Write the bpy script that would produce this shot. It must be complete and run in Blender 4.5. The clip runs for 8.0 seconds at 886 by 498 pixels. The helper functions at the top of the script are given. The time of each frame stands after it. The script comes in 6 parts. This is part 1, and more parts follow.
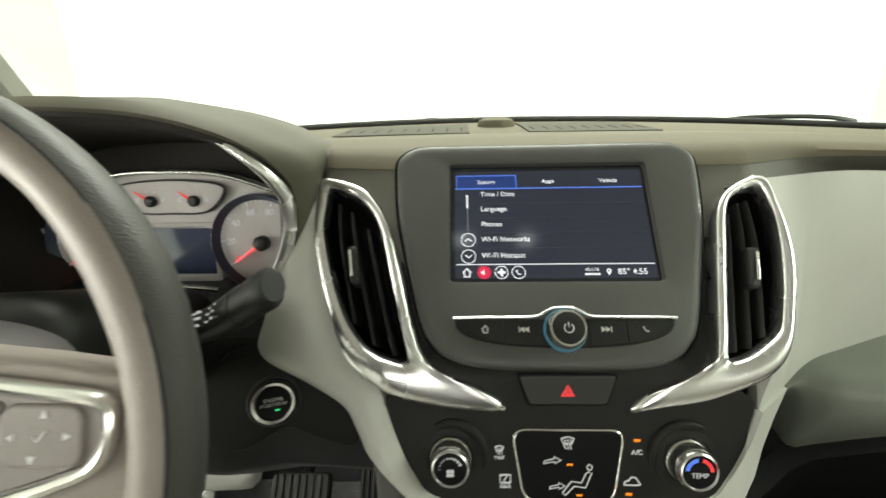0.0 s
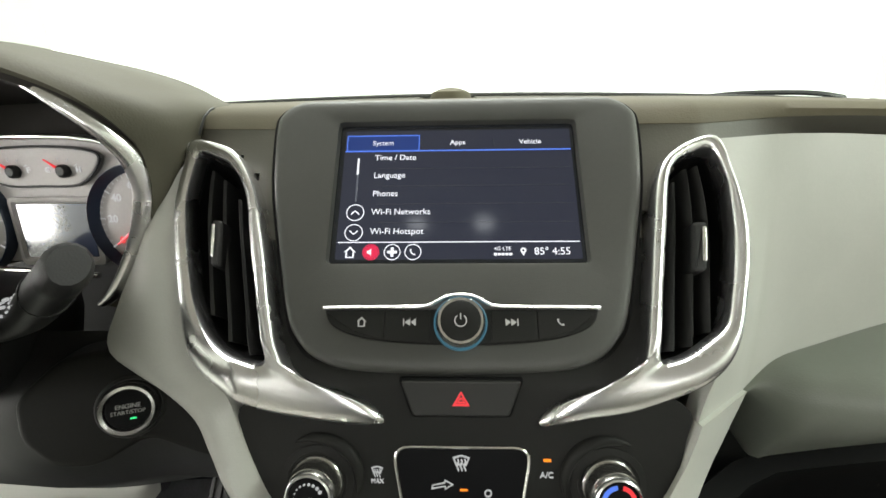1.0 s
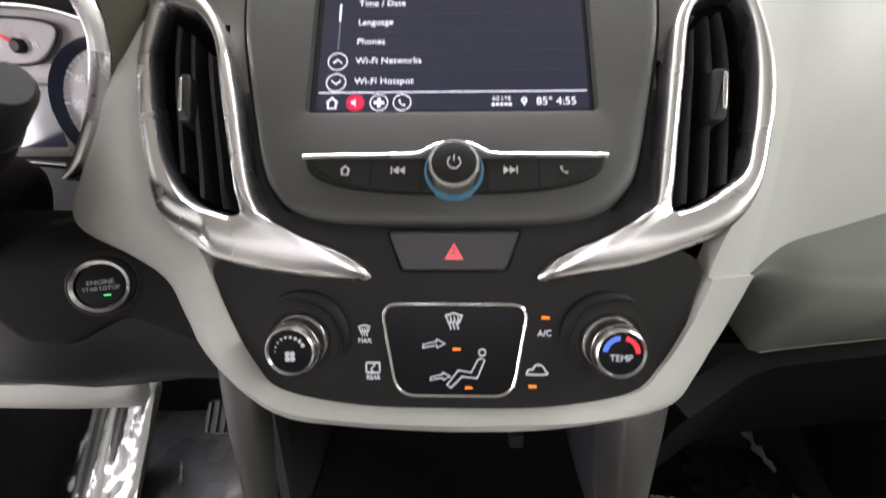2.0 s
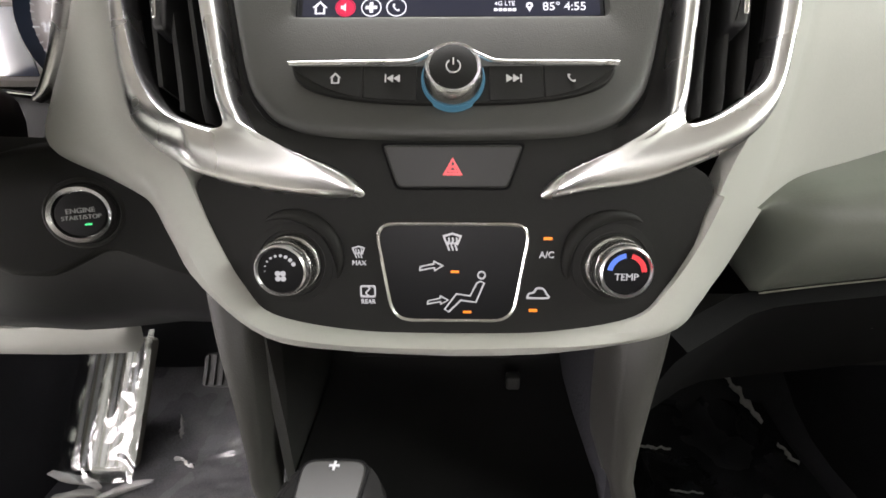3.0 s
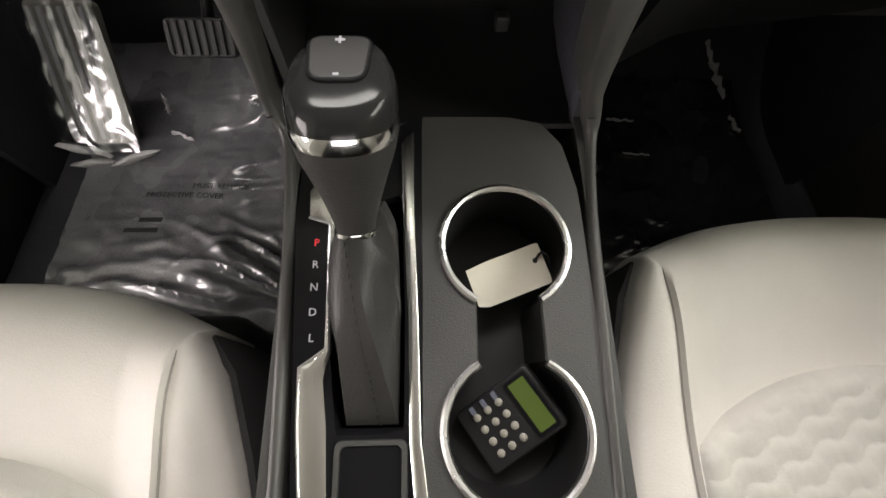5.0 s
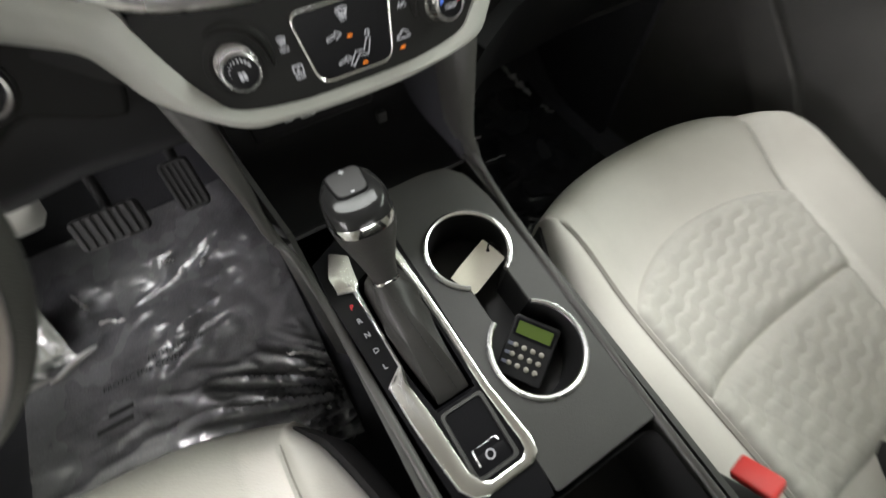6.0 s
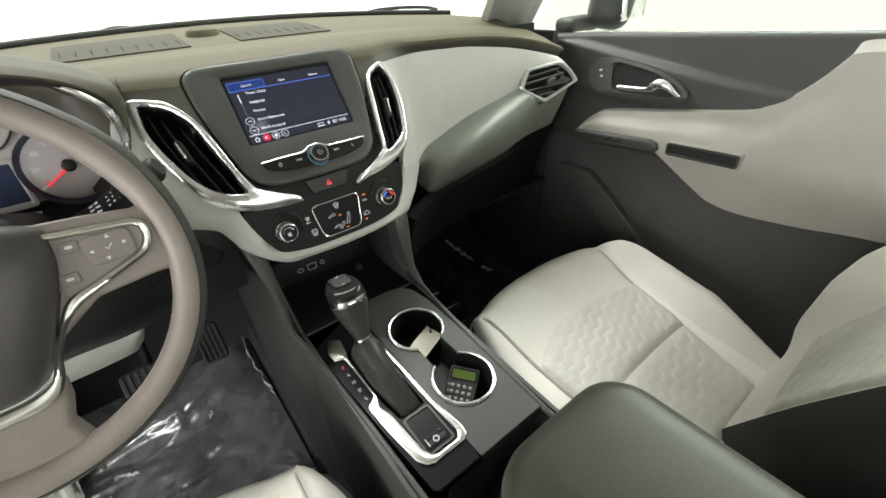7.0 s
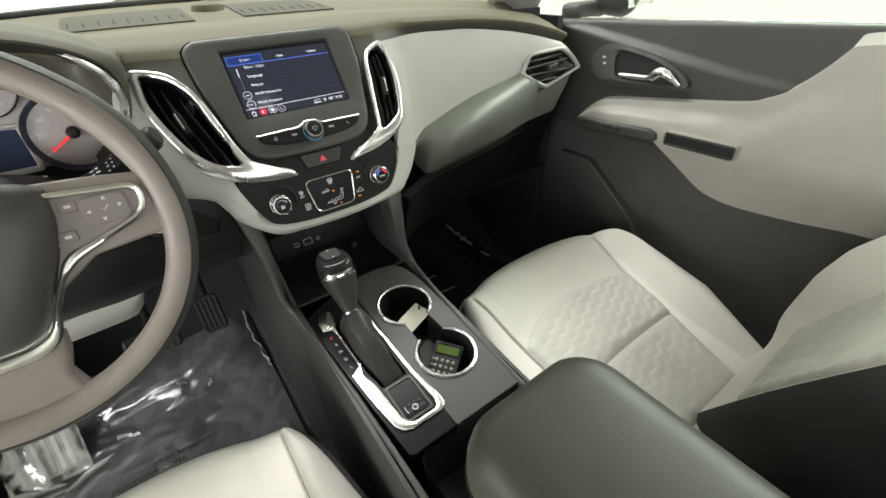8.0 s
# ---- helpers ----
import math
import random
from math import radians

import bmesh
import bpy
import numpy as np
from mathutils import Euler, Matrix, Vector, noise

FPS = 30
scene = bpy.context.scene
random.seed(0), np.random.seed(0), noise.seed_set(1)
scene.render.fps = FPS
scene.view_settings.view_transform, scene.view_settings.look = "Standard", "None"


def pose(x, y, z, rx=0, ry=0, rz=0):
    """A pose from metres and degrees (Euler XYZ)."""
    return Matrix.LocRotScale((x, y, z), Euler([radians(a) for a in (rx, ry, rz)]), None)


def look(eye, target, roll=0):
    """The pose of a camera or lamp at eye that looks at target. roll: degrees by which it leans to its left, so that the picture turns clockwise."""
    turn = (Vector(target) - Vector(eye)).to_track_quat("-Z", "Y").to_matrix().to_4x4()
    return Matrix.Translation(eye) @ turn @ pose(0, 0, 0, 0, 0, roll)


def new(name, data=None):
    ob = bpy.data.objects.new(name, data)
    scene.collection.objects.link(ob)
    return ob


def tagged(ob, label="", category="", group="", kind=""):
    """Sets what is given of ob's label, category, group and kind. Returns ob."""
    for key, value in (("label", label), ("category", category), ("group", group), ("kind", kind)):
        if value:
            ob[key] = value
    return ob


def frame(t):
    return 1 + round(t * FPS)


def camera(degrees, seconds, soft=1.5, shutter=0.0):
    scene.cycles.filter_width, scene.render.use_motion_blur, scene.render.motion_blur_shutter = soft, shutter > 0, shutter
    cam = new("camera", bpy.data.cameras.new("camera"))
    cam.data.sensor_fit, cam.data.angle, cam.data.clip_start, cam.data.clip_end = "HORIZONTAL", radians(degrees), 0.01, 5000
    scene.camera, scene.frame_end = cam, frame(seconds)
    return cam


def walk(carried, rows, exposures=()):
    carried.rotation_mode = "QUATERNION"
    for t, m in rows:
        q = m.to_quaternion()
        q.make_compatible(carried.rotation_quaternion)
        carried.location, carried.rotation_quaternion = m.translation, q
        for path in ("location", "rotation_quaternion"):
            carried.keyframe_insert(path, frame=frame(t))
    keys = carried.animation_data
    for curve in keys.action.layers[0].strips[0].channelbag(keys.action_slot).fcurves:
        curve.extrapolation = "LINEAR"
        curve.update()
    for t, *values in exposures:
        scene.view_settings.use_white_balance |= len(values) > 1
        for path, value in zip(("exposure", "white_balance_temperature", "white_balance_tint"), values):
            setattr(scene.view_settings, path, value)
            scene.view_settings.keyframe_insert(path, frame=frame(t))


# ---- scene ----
cam = camera(94.1, 8.0, soft=1.6, shutter=0.25)
PATH = [
    (0, (-0.079, 0.023, 0.895), (-0.159, 1.935, 0.316), -1.2),
    (0.5, (-0.009, 0.075, 0.869), (-0.087, 1.991, 0.3), -1.1),
    (1, (-0.002, 0.083, 0.864), (-0.069, 1.984, 0.247), -0.9),
    (1.5, (0.0, 0.08, 0.856), (-0.059, 1.961, 0.18), -0.8),
    (2, (0.0, 0.081, 0.794), (-0.053, 1.921, 0.011), -0.6),
    (2.2, (-0.002, 0.08, 0.774), (-0.046, 1.9, -0.056), -0.5),
    (3.3, (-0.001, 0.08, 0.764), (-0.023, 1.799, -0.259), 0.1),
    (3.5, (-0.001, 0.08, 0.764), (-0.008, 1.71, -0.395), 0.7),
    (4, (-0.007, 0.053, 0.741), (0.035, 1.257, -0.855), 2.7),
    (4.5, (-0.013, 0.031, 0.736), (0.054, 0.89, -1.069), 4.5),
    (4.7, (-0.011, 0.029, 0.734), (0.057, 0.824, -1.1), 4.6),
    (5.8, (-0.048, 0.006, 0.773), (0.265, 0.811, -1.031), 1.4),
    (6, (-0.102, -0.033, 0.844), (0.449, 0.842, -0.868), 0.5),
    (6.2, (-0.159, -0.103, 0.899), (0.633, 0.866, -0.661), -0.8),
    (6.4, (-0.195, -0.187, 0.935), (0.751, 0.928, -0.429), -3.2),
    (6.5, (-0.208, -0.21, 0.959), (0.791, 0.938, -0.338), -2.9),
    (6.6, (-0.203, -0.242, 0.975), (0.806, 0.975, -0.25), -3.6),
    (7, (-0.222, -0.306, 0.961), (0.773, 1.044, -0.129), -3.6),
    (7.5, (-0.213, -0.338, 0.957), (0.737, 1.02, -0.163), -3.0),
    (8, (-0.211, -0.343, 0.957), (0.732, 1.004, -0.181), -2.2),
]
EXPOSURES = [(0.0, 0.36, 6850, 3), (0.5, 0.36, 6650, 5), (1.0, 0.42, 6550, 8), (1.5, 0.46, 6450, 14), (2.0, 0.54, 6350, 22), (3.5, 0.62, 6650, 17), (4.0, 0.42, 6750, 18), (4.5, 0.16, 6850, 20), (6.0, 0.20, 6400, 13), (6.5, 0.34, 6450, 10), (7.0, 0.34, 6480, 10), (8.0, 0.34, 6500, 10)]
walk(cam, [(t, look(eye, target, roll)) for t, eye, target, roll in PATH], EXPOSURES)

# ---- world and light ----
world = bpy.data.worlds.new("booth_air")
world.use_nodes = True
world.node_tree.nodes["Background"].inputs[0].default_value = (0.93, 1.0, 0.88, 1)
world.node_tree.nodes["Background"].inputs[1].default_value = 0.9
scene.world = world


def area_lamp(name, eye, target, sx, sy, watts, colour):
    data = bpy.data.lights.new(name, "AREA")
    data.shape, data.size, data.size_y, data.energy, data.color = "RECTANGLE", sx, sy, watts, colour
    ob = new(name, data)
    ob.matrix_world = look(eye, target)
    return ob


# unseen fill lamps added overhead, at both sides and behind the car
area_lamp("fill_lamp", (0, 2.0, 3.6), (0, 0.5, 0.7), 3.2, 0.8, 155, (1.0, 1.0, 0.97))
area_lamp("fill_lamp", (2.6, 0.0, 2.2), (0.2, 0.1, 0.5), 2.2, 0.8, 75, (0.93, 1.0, 0.90))
area_lamp("fill_lamp", (-2.2, -0.3, 0.80), (-0.3, 0.4, 0.40), 1.6, 0.6, 44, (1.0, 0.97, 0.95))
area_lamp("fill_lamp", (0, -4.2, 1.5), (0, 0.3, 0.8), 2.6, 0.7, 62, (1.0, 0.98, 0.96))

# ---- materials ----


def nodes_of(m):
    return m.node_tree.nodes, m.node_tree.links


def surface(name, base, rough=0.5, metal=0.0, var=0.12, grain=0.0, grain_size=0.0012, blotch=0.05, coat=0.0, second=None, sheen=0.0, spec=0.5):
    """Painted or moulded surface: colour that drifts at two scales, uneven gloss, and a fine grain in relief."""
    m = bpy.data.materials.new(name)
    m.use_nodes = True
    n, l = nodes_of(m)
    b = n["Principled BSDF"]
    b.inputs["Metallic"].default_value = metal
    b.inputs["Coat Weight"].default_value = coat
    b.inputs["Coat Roughness"].default_value = 0.08
    b.inputs["Sheen Weight"].default_value = sheen
    b.inputs["Specular IOR Level"].default_value = spec
    co = n.new("ShaderNodeTexCoord")
    big, fine = n.new("ShaderNodeTexNoise"), n.new("ShaderNodeTexNoise")
    big.inputs["Scale"].default_value, big.inputs["Detail"].default_value = 1 / blotch, 3
    fine.inputs["Scale"].default_value, fine.inputs["Detail"].default_value = 350, 2
    add = n.new("ShaderNodeMath")
    add.operation = "MULTIPLY_ADD"
    add.inputs[1].default_value = 0.35
    l.new(fine.outputs["Fac"], add.inputs[0]), l.new(big.outputs["Fac"], add.inputs[2])
    mix = n.new("ShaderNodeMix")
    mix.data_type = "RGBA"
    lo = [c * (1 - var) for c in base]
    hi = second or [min(1, c * (1 + var)) for c in base]
    mix.inputs["A"].default_value, mix.inputs["B"].default_value = (*lo, 1), (*hi, 1)
    ramp = n.new("ShaderNodeMapRange")
    ramp.inputs["From Min"].default_value, ramp.inputs["From Max"].default_value = 0.35, 1.0
    l.new(add.outputs[0], ramp.inputs["Value"]), l.new(ramp.outputs["Result"], mix.inputs["Factor"])
    l.new(mix.outputs["Result"], b.inputs["Base Color"])
    ro = n.new("ShaderNodeMapRange")
    ro.inputs["To Min"].default_value, ro.inputs["To Max"].default_value = max(0.02, rough - 0.07), min(1, rough + 0.07)
    l.new(big.outputs["Fac"], ro.inputs["Value"]), l.new(ro.outputs["Result"], b.inputs["Roughness"])
    for t in (big, fine):
        l.new(co.outputs["Object"], t.inputs["Vector"])
    if grain:
        vor, bump = n.new("ShaderNodeTexVoronoi"), n.new("ShaderNodeBump")
        vor.inputs["Scale"].default_value = 1 / grain_size
        bump.inputs["Strength"].default_value, bump.inputs["Distance"].default_value = grain, 0.0004
        l.new(co.outputs["Object"], vor.inputs["Vector"])
        l.new(vor.outputs["Distance"], bump.inputs["Height"]), l.new(bump.outputs["Normal"], b.inputs["Normal"])
    return m


def glow(name, colour, strength, rough=0.3):
    m = bpy.data.materials.new(name)
    m.use_nodes = True
    b = m.node_tree.nodes["Principled BSDF"]
    b.inputs["Base Color"].default_value = (*[c * 0.2 for c in colour], 1)
    b.inputs["Roughness"].default_value = rough
    b.inputs["Emission Color"].default_value, b.inputs["Emission Strength"].default_value = (*colour, 1), strength
    return m


def pane(name, tint, gloss=0.02, share=0.03):
    m = bpy.data.materials.new(name)
    m.use_nodes = True
    n, l = nodes_of(m)
    clear, shine, mix = n.new("ShaderNodeBsdfTransparent"), n.new("ShaderNodeBsdfGlossy"), n.new("ShaderNodeMixShader")
    clear.inputs["Color"].default_value = (*tint, 1)
    shine.inputs["Roughness"].default_value = gloss
    mix.inputs[0].default_value = share
    l.new(clear.outputs[0], mix.inputs[1]), l.new(shine.outputs[0], mix.inputs[2])
    l.new(mix.outputs[0], n["Material Output"].inputs["Surface"])
    return m


CHARCOAL = surface("charcoal_moulded_plastic", (0.034, 0.034, 0.032), 0.50, grain=0.35, grain_size=0.0011)
PANEL = surface("satin_dark_plastic", (0.0135, 0.0135, 0.0128), 0.54, grain=0.12, grain_size=0.0008, spec=0.17)
BEZEL = surface("soft_black_plastic", (0.052, 0.0525, 0.0485), 0.46, grain=0.2, grain_size=0.0007)
BLACK = surface("black_plastic", (0.014, 0.014, 0.0145), 0.48, grain=0.2, spec=0.3)
GLOSS = surface("piano_black", (0.006, 0.006, 0.007), 0.34, var=0.05, spec=0.14)
PAD = surface("grey_dash_vinyl", (0.098, 0.087, 0.058), 0.66, grain=0.25, grain_size=0.0016, var=0.06, spec=0.22)
FASCIA = surface("grey_fascia_vinyl", (0.082, 0.078, 0.064), 0.52, grain=0.2, grain_size=0.0016, var=0.06)
GRILLE = surface("grey_grille_plastic", (0.066, 0.063, 0.050), 0.70, grain=0.2, var=0.06, spec=0.12)
SLOT = surface("dark_slot", (0.042, 0.041, 0.034), 0.9, spec=0.05)
HOOD = surface("olive_hood_vinyl", (0.078, 0.073, 0.054), 0.62, grain=0.22, grain_size=0.0016, var=0.06, spec=0.22)
LINING = surface("dark_hood_lining", (0.032, 0.029, 0.027), 0.7, grain=0.2, spec=0.2)
TRIM = surface("warm_grey_trim", (0.42, 0.422, 0.392), 0.44, grain=0.12, grain_size=0.0012, var=0.05)
LEATHER = surface("pale_grey_leather", (0.54, 0.52, 0.475), 0.50, grain=0.3, grain_size=0.0018, var=0.05, sheen=0.1)
DOOR_PAD = surface("pale_grey_door_vinyl", (0.335, 0.323, 0.291), 0.48, grain=0.25, grain_size=0.0016, var=0.05)
INSERT = surface("pale_grey_quilted_cloth", (0.44, 0.427, 0.387), 0.66, grain=0.5, grain_size=0.0010, var=0.08, sheen=0.2)
SEAM = surface("seam_thread", (0.26, 0.245, 0.22), 0.7)
DOOR_LOW = surface("dark_grey_door_plastic", (0.062, 0.060, 0.058), 0.5, grain=0.35, grain_size=0.0013)
DARK_CLOTH = surface("black_seat_cloth", (0.025, 0.024, 0.025), 0.8, grain=0.8, grain_size=0.0012)
ARMREST = surface("dark_green_grey_vinyl", (0.047, 0.047, 0.037), 0.46, grain=0.25, grain_size=0.0017)
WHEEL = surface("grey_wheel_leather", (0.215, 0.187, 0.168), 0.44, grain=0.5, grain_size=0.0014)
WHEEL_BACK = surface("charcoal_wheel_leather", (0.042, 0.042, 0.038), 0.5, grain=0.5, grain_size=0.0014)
WHEEL_DARK = surface("dark_wheel_plastic", (0.052, 0.048, 0.048), 0.45, grain=0.3)
WHEEL_KEYS = surface("grey_key_plastic", (0.17, 0.150, 0.140), 0.45, grain=0.2)
RAIL = surface("grey_rail_plastic", (0.042, 0.041, 0.038), 0.46, grain=0.25, grain_size=0.0011)
ROLL = surface("grey_green_roll_vinyl", (0.165, 0.177, 0.154), 0.42, spec=0.5, grain=0.2, grain_size=0.0014, var=0.06)
BOOT = surface("dark_grey_boot_leather", (0.030, 0.029, 0.0275), 0.46, grain=0.4, grain_size=0.0016, spec=0.3)
CARPET = surface("black_carpet", (0.046, 0.046, 0.053), 0.95, grain=1.0, grain_size=0.003, spec=0.15)
CHROME = surface("bright_chrome", (0.82, 0.81, 0.82), 0.27, metal=1.0, var=0.02)
CAP = surface("gloss_black_cap", (0.016, 0.016, 0.016), 0.13, var=0.05, spec=0.2)
CAP_TOP = surface("satin_black_cap", (0.024, 0.024, 0.023), 0.42, var=0.05, spec=0.35)
COLLAR = surface("polished_chrome", (0.55, 0.545, 0.54), 0.13, metal=1.0, var=0.02)
SATIN = surface("satin_silver", (0.78, 0.77, 0.75), 0.22, metal=1.0, var=0.03)
SILVER = surface("dull_silver_paint", (0.60, 0.61, 0.58), 0.36, metal=0.6, var=0.03)
RUBBER = surface("ribbed_rubber", (0.022, 0.022, 0.023), 0.65)
WHITE_INK = glow("lit_white_marking", (0.85, 0.86, 0.88), 0.35)
SOFT_INK = surface("grey_marking", (0.55, 0.55, 0.55), 0.5)
RED_INK = glow("lit_red_marking", (0.9, 0.05, 0.06), 0.7)
AMBER = glow("lit_amber_lamp", (1.0, 0.26, 0.015), 0.9)
BLUE_RING = glow("lit_blue_ring", (0.14, 0.42, 0.60), 0.16)
SCREEN = surface("lcd_glass", (0.012, 0.014, 0.020), 0.13, coat=0.3, var=0.1)
LCD_TEXT = glow("lcd_white", (0.86, 0.87, 0.95), 0.85)
LCD_FAINT = glow("lcd_dark_grey", (0.07, 0.075, 0.095), 0.22)
VANE = surface("dark_vane_plastic", (0.020, 0.020, 0.020), 0.55, spec=0.3)
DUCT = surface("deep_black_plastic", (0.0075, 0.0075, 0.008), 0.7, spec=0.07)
DIAL_RIM = surface("dark_blue_rim", (0.03, 0.045, 0.075), 0.3)
LCD_DIM = glow("lcd_grey", (0.25, 0.27, 0.33), 0.25)
LCD_BLUE = glow("lcd_blue", (0.025, 0.065, 0.30), 0.40)
LCD_EDGE = glow("lcd_blue_edge", (0.10, 0.22, 0.85), 0.7)
LCD_BACK = glow("lcd_backlight", (0.020, 0.022, 0.034), 1.1, 0.12)
LCD_RED = glow("lcd_red", (0.85, 0.03, 0.10), 0.6)
LCD_PALE = surface("blue_glossy_display", (0.035, 0.045, 0.085), 0.10, coat=1.0, var=0.06, spec=1.0)
GREEN_LCD = glow("green_lcd", (0.26, 0.40, 0.08), 0.08, 0.12)
KEY_INK = surface("dull_key_rubber", (0.27, 0.26, 0.22), 0.6)
GREEN_LED = glow("green_led", (0.05, 0.8, 0.25), 1.0)
CARD = surface("cream_card", (0.68, 0.64, 0.54), 0.7, var=0.05)
RED = surface("red_plastic", (0.60, 0.045, 0.04), 0.4)
DIAL = surface("grey_dial", (0.40, 0.378, 0.368), 0.45)
GLASS = pane("clear_glass", (0.97, 0.99, 0.97))
# booth surfaces emit light themselves, as white backdrop and fill through the windows
BOOTH_GLOW = glow("glowing_booth_wall", (0.97, 1.0, 0.88), 0.66, 0.9)
FRONT_GLOW = glow("glowing_front_wall", (0.98, 1.0, 0.93), 1.7, 0.9)
LAMP_LENS = glow("lit_lamp_lens", (0.92, 0.96, 1.0), 7.0)
HEADLINER = surface("pale_headliner", (0.60, 0.58, 0.53), 0.9, grain=0.8, grain_size=0.002)

# ---- mesh tools ----


def part(name, bm, material, parent=None, label="", sharp=40):
    bmesh.ops.recalc_face_normals(bm, faces=bm.faces)
    me = bpy.data.meshes.new(name)
    bm.to_mesh(me)
    bm.free()
    me.materials.append(material)
    me.shade_smooth()
    me.set_sharp_from_angle(angle=radians(sharp))
    ob = new(name, me)
    if parent:
        ob.parent = parent
    return tagged(ob, label)


def thing(name, label, category, group="", kind=""):
    return tagged(new(name), label, category, group, kind)


def spline(pts, n=8, closed=False):
    """Smooth curve through the points."""
    out, m = [], len(pts)
    p = [Vector(q) for q in pts]
    for i in range(m if closed else m - 1):
        a, b, c, d = (p[(i + k) % m] if closed else p[min(max(i + k, 0), m - 1)] for k in (-1, 0, 1, 2))
        for j in range(n):
            t = j / n
            out.append(0.5 * (2 * b + (c - a) * t + (2 * a - 5 * b + 4 * c - d) * t * t + (3 * b - a - 3 * c + d) * t ** 3))
    return out if closed else out + [p[-1]]


def loft(rings, closed=True, cap0=False, cap1=False, bm=None):
    bm = bm or bmesh.new()
    rows = [[bm.verts.new(q) for q in r] for r in rings]
    n = len(rows[0])
    for a, b in zip(rows, rows[1:]):
        for i in range(n if closed else n - 1):
            j = (i + 1) % n
            bm.faces.new((a[i], a[j], b[j], b[i]))
    for cap, r in ((cap0, rows[0]), (cap1, rows[-1])):
        if cap:
            bm.faces.new(r)
    return bm


def sheet(rows, thick=0.003, bm=None):
    """A slab through a grid of points; the second side lies behind it by thick."""
    bm = bm or bmesh.new()
    g = np.array([[tuple(q) for q in r] for r in rows], float)
    du, dv = np.gradient(g, axis=1), np.gradient(g, axis=0)
    nn = np.cross(du, dv)
    nn /= np.maximum(np.linalg.norm(nn, axis=2, keepdims=True), 1e-9)
    h = g - nn * thick
    m, n = g.shape[:2]
    front = [[bm.verts.new(g[i, j]) for j in range(n)] for i in range(m)]
    back = [[bm.verts.new(h[i, j]) for j in range(n)] for i in range(m)]
    for i in range(m - 1):
        for j in range(n - 1):
            bm.faces.new((front[i][j], front[i][j + 1], front[i + 1][j + 1], front[i + 1][j]))
            bm.faces.new((back[i][j], back[i + 1][j], back[i + 1][j + 1], back[i][j + 1]))
    for i in range(m - 1):
        for j in (0, n - 1):
            bm.faces.new((front[i][j], front[i + 1][j], back[i + 1][j], back[i][j]))
    for j in range(n - 1):
        for i in (0, m - 1):
            bm.faces.new((front[i][j], back[i][j], back[i][j + 1], front[i][j + 1]))
    return bm


def inset(poly, d):
    """The closed outline moved inwards by d."""
    n = len(poly)
    area = sum(poly[i][0] * poly[(i + 1) % n][1] - poly[(i + 1) % n][0] * poly[i][1] for i in range(n))
    s = 1 if area > 0 else -1
    out = []
    for i in range(n):
        a, b, c = (Vector(poly[(i + k) % n][:2]) for k in (-1, 0, 1))
        e, f = (b - a).normalized(), (c - b).normalized()
        m = Vector((-e.y - f.y, e.x + f.x)) * s
        if m.length < 1e-6:
            m = Vector((-e.y, e.x)) * s
        m.normalize()
        k = max(0.45, m.dot(Vector((-e.y, e.x)) * s))
        q = b + m * (d / k)
        out.append((q.x, q.y))
    return out


def plate(poly, put, lo, hi, bevel=0.001, bm=None, fan=None):
    """A slab with rounded upper edge: outline in (u, v), from height lo to hi, laid into place by put(u, v, w)."""
    rings = [[put(u, v, lo) for u, v in poly]]
    for k in range(4):
        a = k / 3 * math.pi / 2
        rings.append([put(u, v, hi - bevel * (1 - math.sin(a))) for u, v in inset(poly, bevel * (1 - math.cos(a)))])
    rings.append([put(u, v, hi) for u, v in inset(poly, bevel * 1.35)])
    if fan:
        top = inset(poly, bevel * 1.35)
        rings += [[put(fan[0] + (u - fan[0]) * s, fan[1] + (v - fan[1]) * s, hi) for u, v in top] for s in (0.6, 0.25, 0.02)]
    return loft(rings, cap0=not fan, cap1=True, bm=bm)


def polar(poly, c, n, start=0.0):
    """The outline seen from c, at n even angles."""
    out = []
    for k in range(n):
        a = start + 2 * math.pi * k / n
        d = (math.cos(a), math.sin(a))
        best = 0.0
        for i in range(len(poly)):
            p, q = poly[i], poly[(i + 1) % len(poly)]
            ex, ey = q[0] - p[0], q[1] - p[1]
            det = d[0] * -ey + d[1] * ex
            if abs(det) < 1e-12:
                continue
            px, py = p[0] - c[0], p[1] - c[1]
            r, s = (px * -ey + py * ex) / det, (d[0] * py - d[1] * px) / det
            if r > 0 and -1e-6 <= s <= 1 + 1e-6:
                best = max(best, r)
        out.append((c[0] + d[0] * best, c[1] + d[1] * best))
    return out


def ring(outer, inner, put, section, bm=None):
    """A frame between two outlines of equal count; section: rows of (share of the way inwards, height)."""
    rings = [[put(o[0] + (i[0] - o[0]) * s, o[1] + (i[1] - o[1]) * s, w) for o, i in zip(outer, inner)] for s, w in section]
    return loft(rings, bm=bm)


def rounded(w, h, r, n=5, cx=0.0, cy=0.0):
    out = []
    for qx, qy, a0 in ((1, 1, 0), (-1, 1, 90), (-1, -1, 180), (1, -1, 270)):
        for k in range(n + 1):
            a = radians(a0 + 90 * k / n)
            out.append((cx + qx * (w / 2 - r) + r * math.cos(a), cy + qy * (h / 2 - r) + r * math.sin(a)))
    return out


def round_poly(pts, r, n=6):
    """The closed outline with its corners rounded."""
    out, m = [], len(pts)
    for i in range(m):
        a, b, c = (Vector(pts[(i + k) % m]) for k in (-1, 0, 1))
        p, q = b + (a - b).normalized() * r, b + (c - b).normalized() * r
        for k in range(n + 1):
            t = k / n
            v = p * (1 - t) ** 2 + b * 2 * t * (1 - t) + q * t * t
            out.append((v.x, v.y))
    return out


